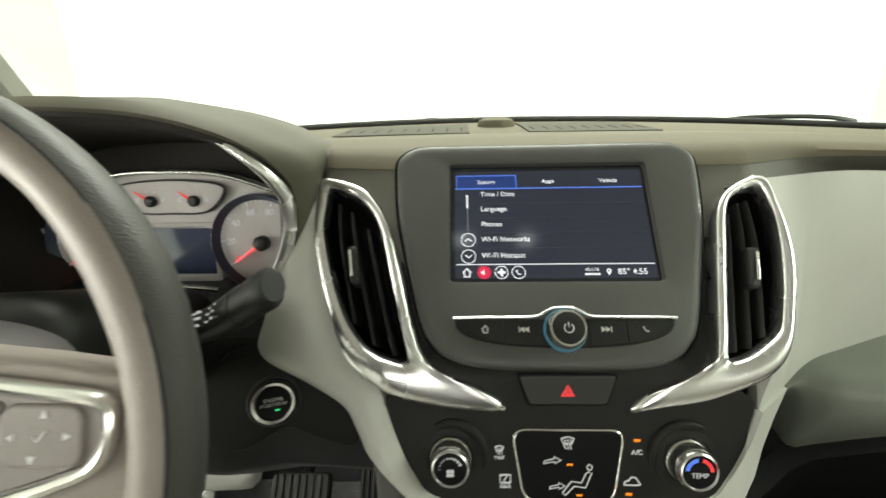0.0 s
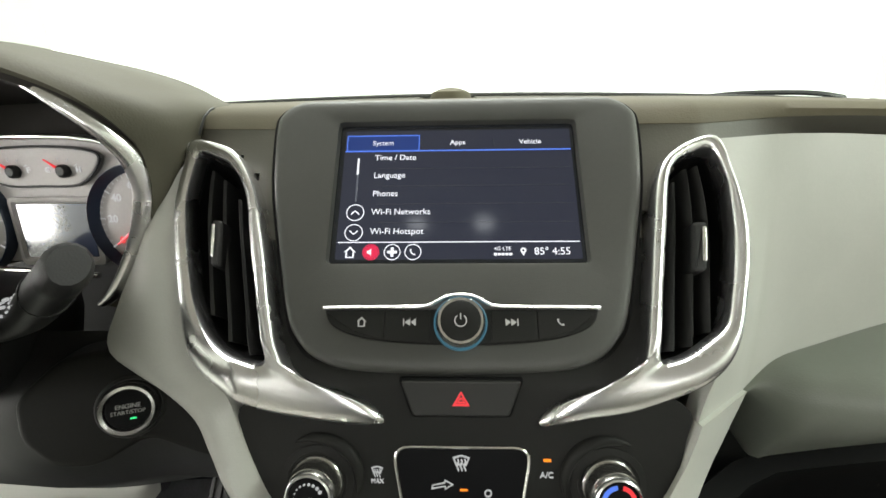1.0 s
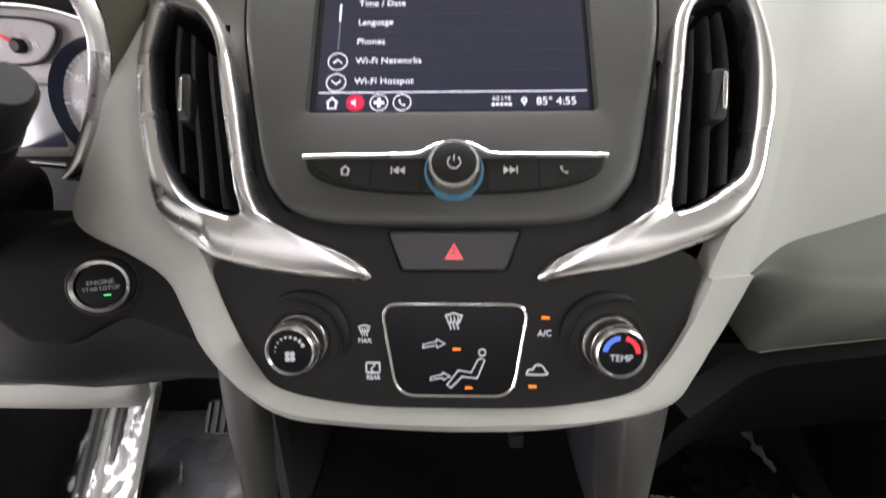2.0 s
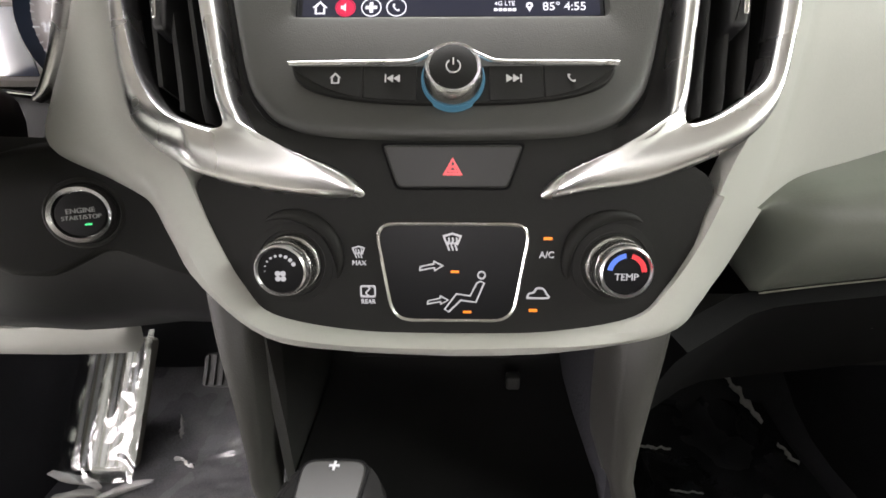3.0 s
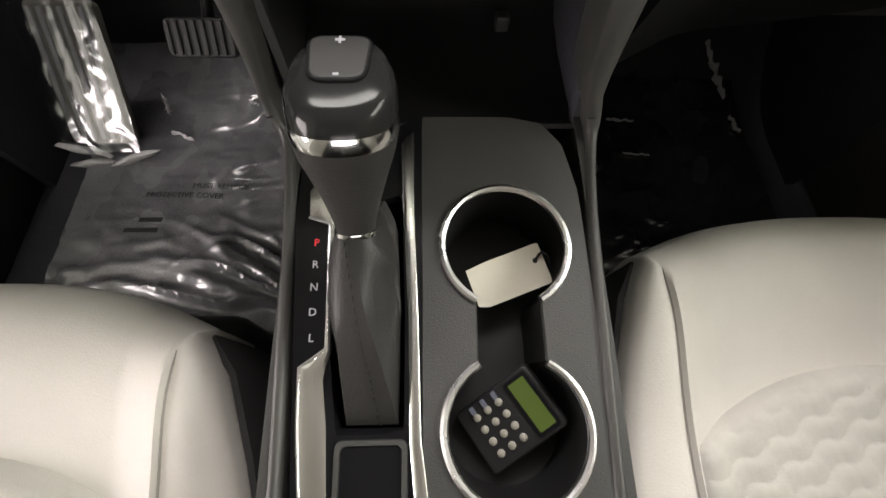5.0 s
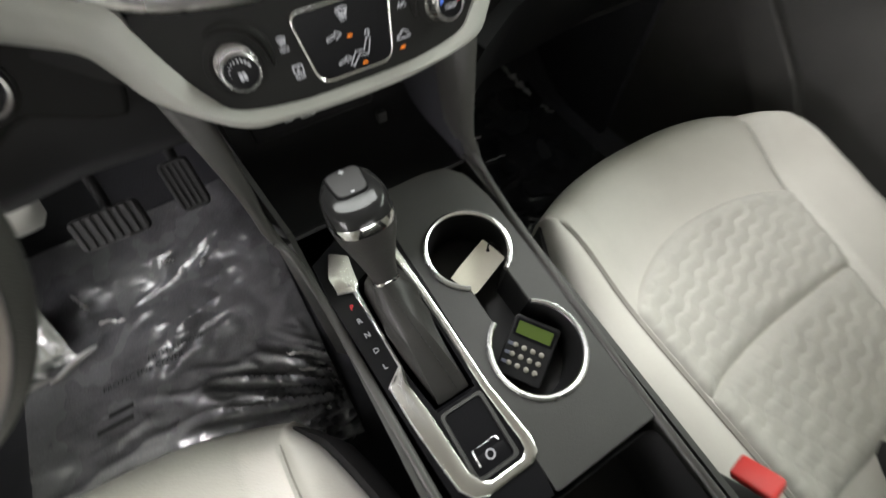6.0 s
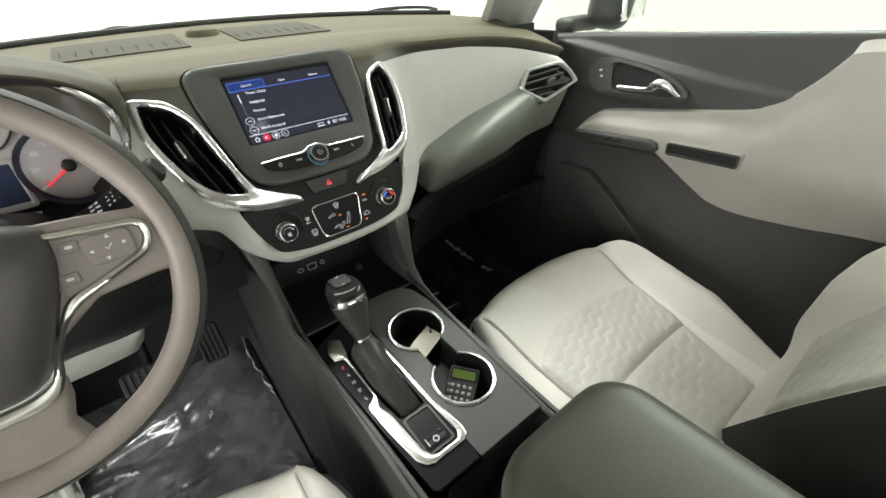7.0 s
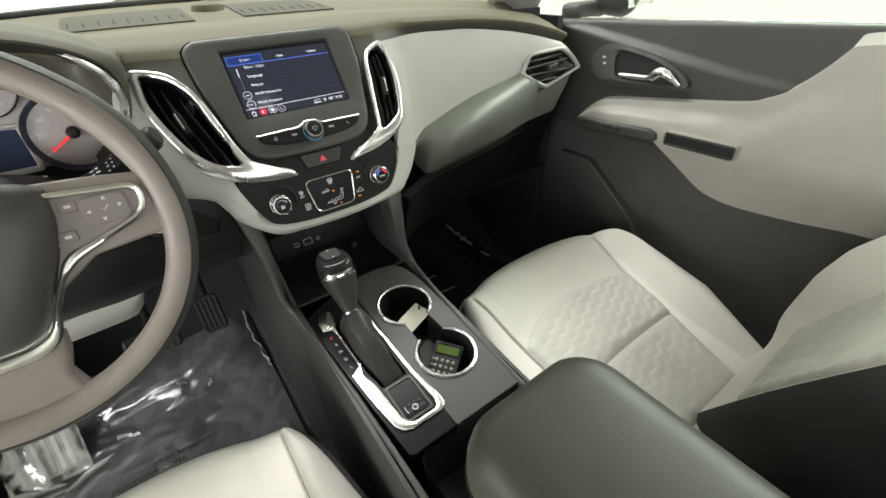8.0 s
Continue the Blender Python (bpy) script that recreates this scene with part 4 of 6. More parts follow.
# ---- air vents ----
def stack_vent(s, label):
    v = thing("air_vent", label, "air vent", "air vents of the dashboard")
    put = (lambda x, z, w=0.0: vent_put(s, x, z, w))
    o = [(q.x, q.y) for q in spline([(a, b, 0) for a, b, c, d in (VENT_R if s > 0 else VENT_L)], 6, True)]
    i = [(q.x, q.y) for q in spline([(c, d, 0) for a, b, c, d in (VENT_R if s > 0 else VENT_L)], 6, True)]
    chrome = part("surround", ring(o, i, put, [(0, -0.016), (0, 0.0015), (0.05, 0.0042), (0.14, 0.0059), (0.32, 0.0069), (0.52, 0.0070), (0.68, 0.0063), (0.78, 0.0056), (0.88, 0.0050), (0.96, 0.0028), (1.0, -0.003), (1.0, -0.010)]), CHROME, v, "chrome surround that sweeps into a blade")
    part("duct", loft([[put(x, z, -0.008) for x, z in i], [put(x, z, -0.050) for x, z in i]], cap1=True), DUCT, v, "black duct")
    left, right = i[90:] + i[:1], i[:48]

    def at(loop2, z):
        return min(loop2, key=lambda q: abs(q[1] - z))[0]

    slant, fins = (0.0115, ((0.1395, 0.0015, 0.822, 0.7305), (0.1510, 0.004, 0.830, 0.7330), (0.1615, 0.006, 0.832, 0.7400))) if s > 0 else (0.0185, ((0.1500, 0.003, 0.812, 0.7275), (0.1650, 0.004, 0.824, 0.7330), (0.1795, 0.006, 0.830, 0.7440)))
    for x0, lean_in, z0, z1 in fins:
        front = []
        for z in np.linspace(z0, z1, 16):
            h = (z - 0.782) / 0.05
            x = x0 + slant * h - lean_in * max(0, h) ** 2 * 1.3
            front.append((max(at(left, z) + 0.001, min(at(right, z) - 0.001, x)), z))
        rows = [[put(x + dx, z, w) for x, z in front] for dx, w in ((0.0014, -0.0078), (0.0, -0.0090), (-0.0010, -0.016), (-0.0020, -0.036))]
        part("vane", sheet(rows, 0.0010 * s), VANE, v, "curved dark vane")
    zc = 0.783
    xc = 0.1535 if s > 0 else 0.1690
    tab = part("tab", plate([(u + 0.22 * (q - zc), q) for u, q in rounded(0.0095, 0.027, 0.0025, 4, xc, zc)], put, -0.014, -0.001, 0.002), BLACK, v, "black slider tab")
    part("tab_insert", plate([(u + 0.22 * (q - zc), q) for u, q in rounded(0.0026, 0.019, 0.0008, 4, xc + 0.0025, zc + 0.001)], put, -0.002, 0.0002, 0.0006), SATIN, tab, "satin silver insert")
    return v


stack_vent(-1, "tall chrome-rimmed air vent beside the instrument hood")
stack_vent(1, "tall chrome-rimmed air vent beside the pale passenger panel")

end_vent = thing("air_vent", "six-sided chrome-rimmed air vent at the end of the dash", "air vent", "air vents of the dashboard")
on_end = frame_put((0.660, 0.395, 0.732), (1, -0.20, 0), (0, 0.15, 1))
hexa = [(q.x, q.y) for q in spline([(u, v, 0) for u, v in round_poly(END_VENT, 0.010)], 2, True)]
hexi = [(0.002 + (u - 0.002) * 0.86, v * 0.80) for u, v in hexa]
part("surround", ring(hexa, hexi, on_end, [(0, -0.020), (0, 0.003), (0.25, 0.006), (0.6, 0.006), (0.9, 0.003), (1, -0.006)]), SILVER, end_vent, "satin silver surround")
part("duct", loft([[on_end(u, v, -0.002) for u, v in hexi], [on_end(u, v, -0.035) for u, v in hexi]], cap1=True), BLACK, end_vent)


def hex_span(v):
    """Left and right end of the vent's opening at height v."""
    xs = [a[0] + (b[0] - a[0]) * (v - a[1]) / (b[1] - a[1]) for a, b in zip(hexi, hexi[1:] + hexi[:1]) if (a[1] - v) * (b[1] - v) <= 0 and a[1] != b[1]]
    return min(xs), max(xs)


for v in (-0.024, -0.008, 0.008, 0.023):
    u0, u1 = hex_span(v)
    part("vane", sheet([[on_end(u, v + w * 0.35 + 0.10 * (u - u0) * (1 if v > 0 else 0.5), w - 0.002) for u in np.linspace(u0 + 0.001, u1 - (0.020 if v > -0.02 else 0.004), 8)] for w in (0.0, -0.012, -0.024)], 0.0035), RAIL, end_vent, "grey slat")
part("tab", block(0.030, 0.010, 0.014, Matrix.Translation(on_end(0.002, 0.004, 0.002)) @ Matrix.Rotation(-0.12, 4, "Y"), 0.003), RAIL, end_vent, "dark grey tab")

# ---- hazard switch ----
hazard = thing("hazard_switch", "dark hazard switch with a red warning triangle", "switch")


def lower(x, z, w=0.0):
    return on_stack(x, z, w)


cap = round_poly([(-0.0358, 0.7148), (0.0358, 0.7148), (0.0285, 0.6938), (-0.0285, 0.6938)], 0.0028, 3)
gap = [(u * 1.045, 0.7045 + (v - 0.7045) * 1.11) for u, v in cap]
part("switch_gap", plate(gap, lower, -0.002, 0.0004, 0.0002), DUCT, hazard, "black gap round the switch")
part("switch_cap", plate(cap, lower, -0.001, 0.0022, 0.0010), CAP_TOP, hazard, "dark switch cap")
tri_o, tri_i = [(-0.0052, 0.7000), (0.0052, 0.7000), (0, 0.7090)], [(-0.0030, 0.7014), (0.0030, 0.7014), (0, 0.7063)]
part("warning_triangle", ring(tri_o, tri_i, lower, [(0, 0.0019), (0, 0.0025), (1, 0.0025), (1, 0.0019)]), RED_INK, hazard, "red triangle")
part("warning_triangle", ring([(u * 0.5, 0.7032 + (z - 0.7032) * 0.5) for u, z in tri_o], [(u * 0.4, 0.7032 + (z - 0.7032) * 0.3) for u, z in tri_i], lower, [(0, 0.0019), (0, 0.0025), (1, 0.0025), (1, 0.0019)]), RED_INK, hazard)

# ---- climate controls ----
climate = thing("climate_controls", "black climate control panel with two round knobs and a touch pad", "climate panel")
pad = round_poly([(-0.0420, 0.6764), (0.0425, 0.6764), (0.0340, 0.6232), (-0.0330, 0.6232)], 0.0115)
part("pad_face", plate(inset(pad, 0.0012), lower, -0.002, 0.0008, 0.0006, fan=(0, 0.65)), GLOSS, climate, "glossy black touch pad")
part("pad_frame", ring(pad, inset(pad, 0.0016), lower, [(0, -0.001), (0, 0.0016), (0.5, 0.0022), (1, 0.0016), (1, 0)]), SATIN, climate, "thin satin frame")


def demist(x, z, s, m, owner):
    part("demist_mark", ring([(x - s, z + 0.7 * s), (x, z + s), (x + s, z + 0.7 * s), (x + 0.6 * s, z - 0.3 * s), (x, z - 0.1 * s), (x - 0.6 * s, z - 0.3 * s)], [(x - 0.75 * s, z + 0.55 * s), (x, z + 0.8 * s), (x + 0.75 * s, z + 0.55 * s), (x + 0.48 * s, z - 0.1 * s), (x, z + 0.08 * s), (x - 0.48 * s, z - 0.1 * s)], lower, [(0, 0.0006), (0, 0.0012), (1, 0.0012), (1, 0.0006)]), m, owner)
    bm = bmesh.new()
    for d in (-0.4, 0, 0.4):
        tube([lower(x + (d + 0.1 * math.sin(k * 1.6)) * s, z + (0.5 - k * 0.26) * s, 0.0012) for k in range(6)], 0.10 * s, 5, bm=bm)
    part("heat_mark", bm, m, owner)


def arrow(x, z, s, m, owner):
    part("arrow_mark", ring([(x - s, z + 0.05 * s), (x + 0.1 * s, z + 0.3 * s), (x + 0.15 * s, z + 0.55 * s), (x + s, z + 0.1 * s), (x + 0.2 * s, z - 0.35 * s), (x + 0.15 * s, z - 0.1 * s), (x - 1.05 * s, z - 0.35 * s)], [(x - 0.85 * s, z), (x + 0.2 * s, z + 0.2 * s), (x + 0.25 * s, z + 0.38 * s), (x + 0.8 * s, z + 0.1 * s), (x + 0.3 * s, z - 0.2 * s), (x + 0.25 * s, z), (x - 0.9 * s, z - 0.2 * s)], lower, [(0, 0.0006), (0, 0.0012), (1, 0.0012), (1, 0.0006)]), m, owner)


demist(0.0, 0.6660, 0.0052, WHITE_INK, climate)
demist(-0.0505, 0.6605, 0.0036, WHITE_INK, climate)
part("icon_text", lettering("MAX", lower, -0.0505, 0.6548, 0.0036, 0.0010, "CENTER"), WHITE_INK, climate)
part("rear_mark", ring(rounded(0.0085, 0.0065, 0.001, 2, -0.0462, 0.6395), rounded(0.0070, 0.0050, 0.001, 2, -0.0462, 0.6395), lower, [(0, 0), (0, 0.0012), (1, 0.0012), (1, 0)]), WHITE_INK, climate)
part("rear_mark", tube([lower(-0.0462 + 0.0012 * math.sin(k * 1.5), 0.6425 - k * 0.0012, 0.001) for k in range(6)], 0.0005, 5), WHITE_INK, climate)
part("icon_text", lettering("REAR", lower, -0.0462, 0.6338, 0.0034, 0.0010, "CENTER"), WHITE_INK, climate)
part("icon_text", lettering("A/C", lower, 0.0508, 0.6595, 0.0048, 0.0010, "CENTER"), WHITE_INK, climate)
arrow(-0.0110, 0.6530, 0.0066, WHITE_INK, climate)
arrow(-0.0075, 0.6345, 0.0060, WHITE_INK, climate)
seat_mark = [(-0.0017, 0.6285), (0.0048, 0.6350), (0.0132, 0.6340), (0.0175, 0.6445), (0.0155, 0.6455), (0.0135, 0.6445), (0.0100, 0.6375), (0.0025, 0.6385), (-0.0040, 0.6300), (-0.0017, 0.6285)]
part("seat_mark", tube([lower(x, z, 0.001) for x, z in seat_mark], 0.0005, 6), WHITE_INK, climate, "bent seat symbol")
part("seat_mark", ring(circle(0.0023, 20, 0.0160, 0.6488), circle(0.0015, 20, 0.0160, 0.6488), lower, [(0, 0.0006), (0, 0.0013), (1, 0.0013), (1, 0.0006)]), WHITE_INK, climate)
part("recirculate_mark", tube(spline([lower(x, z, 0.001) for x, z in ((0.041, 0.6365), (0.042, 0.6390), (0.0445, 0.6395), (0.0462, 0.6418), (0.0498, 0.6415), (0.0515, 0.6390), (0.0525, 0.6365), (0.041, 0.6365))], 3), 0.0006, 5), WHITE_INK, climate)
for x, z in ((0.0015, 0.6505), (0.0085, 0.6285), (0.0448, 0.6295), (0.0510, 0.6682)):
    part("indicator", plate(rounded(0.0045, 0.0013, 0.0003, 2, x, z), lower, 0, 0.0012, 0.0002), AMBER, climate, "lit amber indicator")


def climate_knob(x, label):
    z = 0.6545
    d = (face_y(z + 0.002) - face_y(z - 0.002)) / 0.004
    full = frame_put(on_stack(x, z, 0), (1, 0, 0), (0, d, 1))
    put = lambda a, b, w=0.0: full(a * 0.80, b * 0.80, w)
    k = part("knob", lathe([(0.0205, -0.002), (0.0205, 0.001), (0.0190, 0.0025), (0.0182, 0.0025), (0.0178, 0.010), (0.0172, 0.0150), (0.0162, 0.0165)], put, 64), SATIN, climate, label)
    bm = bmesh.new()
    for j in range(56):
        a = 2 * math.pi * j / 56
        tube([put(0.0181 * math.cos(a), 0.0181 * math.sin(a), 0.003), put(0.0176 * math.cos(a), 0.0176 * math.sin(a), 0.0125)], 0.0006, 4, bm=bm)
    part("knurling", bm, SATIN, k)
    part("knob_rim", ring(circle(0.0168, 56), circle(0.0145, 56), put, [(0, 0.0150), (0.1, 0.0172), (0.6, 0.0180), (1, 0.0165)]), CHROME, k, "chrome rim")
    part("knob_face", lathe([(0.0146, 0.014), (0.0146, 0.0166), (0.004, 0.0169)], put, 48), GLOSS, k, "black knob face")
    part("cowl", ring([(u * 1.0, v) for u, v in circle(0.0285, 48)], circle(0.0205, 48), put, [(0, -0.003), (0.1, 0.0005), (0.7, 0.0010), (1, -0.003)]), PANEL, k, "dark raised cowl")
    sg = 1 if x > 0 else -1
    arc = [put(sg * 0.0325 * math.cos(a), 0.0325 * math.sin(a) + 0.001, 0.0005) for a in (radians(60 + 140 * j / 20) for j in range(21))]
    part("cowl_arc", tube(arc, [0.0004 + 0.0036 * math.sin(math.pi * j / 20) ** 0.7 for j in range(21)], 10), PANEL, k, "raised crescent beside the knob")
    return k, (lambda a, b, w=0.0: put(a, b, w + 0.0172))


k, put = climate_knob(-0.0870, "knurled silver fan knob")
for j in range(9):
    a = radians(182 - 19.5 * j)
    part("fan_mark", plate(circle(0.0004 + 0.00012 * j, 8, 0.0098 * math.cos(a), 0.0098 * math.sin(a)), put, -0.0004, 0.0001, 0.00002), WHITE_INK, k)
for a in (45, 135, 225, 315):
    part("fan_blade", plate(circle(0.0017, 14, 0.0024 * math.cos(radians(a)), -0.0035 + 0.0024 * math.sin(radians(a))), put, -0.0004, 0.0001, 0.00003), WHITE_INK, k)
k, put = climate_knob(0.0870, "knurled silver temperature knob")
for a0, m, n in ((172, LCD_EDGE, "cold_arc"), (78, RED_INK, "warm_arc")):
    arc = [radians(a0 - j * 7.5) for j in range(11)]
    part(n, loft([[put(r * math.cos(a), r * math.sin(a), w) for a in arc] for r, w in ((0.0122, -0.0004), (0.0122, 0.0002), (0.0092, 0.0002), (0.0092, -0.0004))], closed=False), m, k)
part("knob_text", lettering("TEMP", put, 0, -0.0030, 0.0062, 0.0002, "CENTER"), WHITE_INK, k)

# ---- start button ----
start = thing("start_button", "round black start button in a chrome ring with a green lamp", "button")
START_R = 0.82
on_start_full = frame_put((-0.2468, 0.332, 0.6595), (1, 0.30, 0), (0, 0.25, 1))


def on_start(a, b, w=0.0):
    return on_start_full(a * START_R, b * START_R, w)


part("ring", lathe([(0.024, -0.02), (0.024, 0.002), (0.0225, 0.005), (0.0195, 0.004), (0.0190, 0.001)], on_start, 48), CHROME, start, "chrome ring")
part("cap", lathe([(0.0188, -0.01), (0.0188, 0.002), (0.0175, 0.003), (0.005, 0.0022)], on_start, 40), GLOSS, start, "glossy black cap")
part("cap_text", lettering("ENGINE", lambda a, b, w=0: on_start(a, b, w + 0.0026), 0, 0.0030, 0.0058, 0.0003, "CENTER"), SOFT_INK, start)
part("cap_text", lettering("START/STOP", lambda a, b, w=0: on_start(a, b, w + 0.0026), 0, -0.0025, 0.0050, 0.0003, "CENTER"), SOFT_INK, start)
part("lamp", plate(rounded(0.005, 0.0014, 0.0003, 2, 0.004, -0.0085), on_start, 0.001, 0.0032, 0.0002), GREEN_LED, start, "lit green lamp")
part("housing", lathe([(0.036, -0.03), (0.034, -0.006), (0.027, 0.0), (0.0238, -0.004)], on_start, 40), CHARCOAL, start, "charcoal housing")

# ---- steering wheel ----
wheel = thing("steering_wheel", "grey leather steering wheel with dark hub and silver-edged spokes", "steering wheel")
on_wheel = frame_put((CX, 0.181, 0.745), (1, 0, 0), (0, math.sin(radians(20)), math.cos(radians(20))))
ANG = [2 * math.pi * k / 96 for k in range(96)]
def rim_half(f0, f1):
    """A strip of the rim's section, from angle f0 to f1; 0 points outwards, 90 to the driver."""
    rows = []
    for a in ANG + ANG[:1]:
        r = 0.0165 + 0.0015 * math.exp(-((abs(math.degrees(math.atan2(math.sin(a), abs(math.cos(a)))) - 30)) / 14) ** 2)
        rows.append([on_wheel((0.1835 + r * math.cos(f)) * math.cos(a), (0.1835 + r * math.cos(f)) * math.sin(a), r * math.sin(f)) for f in (radians(f0 + (f1 - f0) * k / 12) for k in range(13))])
    return loft(rows, closed=False)


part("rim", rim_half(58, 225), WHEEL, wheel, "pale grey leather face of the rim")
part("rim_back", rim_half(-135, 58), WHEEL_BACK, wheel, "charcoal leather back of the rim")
part("rim_seam", tube([on_wheel(0.1924 * math.cos(a), 0.1924 * math.sin(a), 0.0142) for a in ANG], 0.0009, 5, closed=True), BLACK, wheel, "dark stitched seam")
hub = [(0.084, 0.046), (0.0885, 0.032), (0.0865, 0.0097), (0.077, -0.0166), (0.057, -0.0574), (0.040, -0.0873), (0.020, -0.0995), (0, -0.1015)]
hub = [(0, 0.062), (0.05, 0.058)] + hub
hub = hub + mirror(hub[-2:0:-1])
hub_loop = polar([(q.x, q.y) for q in spline([(*p, 0) for p in hub], 5, True)], (0, -0.02), 72)
rings = [[on_wheel(u * s, -0.02 + (v + 0.02) * s, w) for u, v in hub_loop] for s, w in ((0.98, -0.05), (1.0, 0.004), (0.97, 0.012), (0.88, 0.019), (0.6, 0.026), (0.25, 0.029))]
part("hub", loft(rings, cap1=True), WHEEL_DARK, wheel, "dark padded hub")
part("hub_edge", tube([on_wheel(u * 1.01, -0.02 + (v + 0.02) * 1.01, 0.005) for u, v in hub_loop[42:66]], 0.0022, 8), CHROME, wheel, "chrome line under the hub")
for s in (1, -1):
    spoke = [(0.070, 0.050), (0.115, 0.046), (0.160, 0.040), (0.180, 0.036), (0.181, -0.010), (0.172, -0.030), (0.150, -0.030), (0.100, -0.034), (0.060, -0.060), (0.060, 0.0)]
    part("spoke", plate([(s * u, v) for u, v in spoke], on_wheel, -0.016, 0.004, 0.004), WHEEL, wheel, "grey spoke")
    band = [(0.060, 0.0405), (0.082, 0.0396), (0.120, 0.0355), (0.150, 0.0320), (0.160, 0.0285), (0.1645, 0.0226), (0.1640, 0.0110), (0.160, -0.001), (0.152, -0.0085), (0.136, -0.0150), (0.111, -0.0245), (0.086, -0.0350), (0.068, -0.0505), (0.054, -0.074), (0.046, -0.098), (0.037, -0.1105), (0.021, -0.1170), (0, -0.1180)]
    sh = [(0.060, 0.0325), (0.085, 0.0318), (0.120, 0.0280), (0.145, 0.0250), (0.154, 0.0225), (0.1570, 0.0180), (0.1560, 0.0100), (0.1520, 0.0020), (0.146, -0.0030), (0.132, -0.0085), (0.110, -0.0155), (0.080, -0.0255), (0.064, -0.0460), (0.050, -0.0710), (0.0405, -0.0900), (0.032, -0.0985), (0.019, -0.1035), (0, -0.1050)]
    bo, bi = ([(q.x, q.y) for q in spline([(*p, 0) for p in lst], 4)] for lst in (band, sh))
    part("spoke_bezel", loft([[on_wheel(s * (a[0] + (b[0] - a[0]) * f), a[1] + (b[1] - a[1]) * f, w) for a, b in zip(bo, bi)] for f, w in ((0, 0.001), (0, 0.0085), (0.15, 0.0110), (0.45, 0.0118), (0.8, 0.0105), (1, 0.008), (1, 0.003))], closed=False), SATIN, wheel, "satin silver spoke bezel")
    part("key_field", plate([(s * u, v) for u, v in sh[:12]], on_wheel, 0.002, 0.0070, 0.001), WHEEL_KEYS, wheel, "grey key field")
    part("key_pad", plate(rounded(0.042, 0.030, 0.008, 5, s * 0.127, 0.0105), on_wheel, 0.006, 0.0090, 0.002), WHEEL_KEYS, wheel, "square rocker key")
    for u, v, a in ((0.129, 0.0207, 90), (0.123, 0.0002, 270), (0.140, 0.0110, 0), (0.113, 0.0100, 180)):
        c = [(s * u + 0.0026 * math.cos(radians(a + t)), v + 0.0026 * math.sin(radians(a + t))) for t in (0, 125, 235)]
        part("key_mark", plate(c, on_wheel, 0.0086, 0.0095, 0.0002), SOFT_INK, wheel)
    part("key_mark", tube([on_wheel(s * 0.127 - 0.003, 0.0110, 0.0094), on_wheel(s * 0.127 - 0.001, 0.0085, 0.0094), on_wheel(s * 0.127 + 0.0035, 0.0135, 0.0094)], 0.0006, 5), SOFT_INK, wheel)
    for u, v in ((0.0985, 0.0205), (0.0880, -0.0085)):
        kk = part("key", plate(rounded(0.016, 0.012, 0.003, 4, s * u, v), on_wheel, 0.006, 0.0084, 0.0012), WHEEL_KEYS, wheel, "small grey key")
        part("key_mark", plate(rounded(0.006, 0.0030, 0.0008, 2, s * u, v), on_wheel, 0.0082, 0.0088, 0.0002), SOFT_INK, kk)
foot = [(-0.044, -0.100), (-0.02, -0.108), (0.02, -0.108), (0.044, -0.100), (0.042, -0.120), (0.034, -0.142), (0.042, -0.168), (0.026, -0.178), (-0.026, -0.178), (-0.042, -0.168), (-0.034, -0.142), (-0.042, -0.120)]
part("lower_spoke", plate(foot, on_wheel, -0.016, 0.003, 0.006), WHEEL, wheel, "pale grey lower spoke")

stalk = thing("wiper_stalk", "black wiper stalk with white symbols behind the wheel", "stalk")
path = spline([(-0.350, 0.335, 0.722), (-0.305, 0.320, 0.736), (-0.270, 0.310, 0.751), (-0.238, 0.295, 0.771), (-0.206, 0.281, 0.792)], 5)
part("arm", tube(path, [0.010 + 0.006 * min(1, k / 12) - (0.004 if k == len(path) - 1 else 0) for k in range(len(path))], 16, flat=0.75), BLACK, stalk, "black tapered arm")
part("end_ring", tube([(-0.241, 0.2965, 0.7690), (-0.237, 0.2945, 0.7717)], 0.0164, 18, flat=0.78), BLACK, stalk)
for i in range(3):
    for j in range(5):
        c = path[round((0.36 + 0.065 * j) * (len(path) - 1))]
        e = (-0.5, 0.0, 0.5)[i] + 0.1 * math.sin(3.1 * j)
        out = Vector((0.15, -0.70 + 0.55 * e, 0.66 + 0.55 * e)).normalized()
        part("symbol_bar", tube([c + out * 0.0146 + Vector((-0.0022, 0, 0.0008 * (j % 2))), c + out * 0.0150 + Vector((0.0022 - 0.0012 * ((i + j) % 3 == 0), 0, 0.0016))], 0.0008 + 0.0004 * ((i * 2 + j) % 2), 6), WHITE_INK, stalk)


# ---- centre console ----
console = thing("centre_console", "charcoal centre console with cup holders, shifter and armrest", "console")


def con(x, y, w=0.0):
    return on_console(x, (y - 0.07) / 0.9964, w)


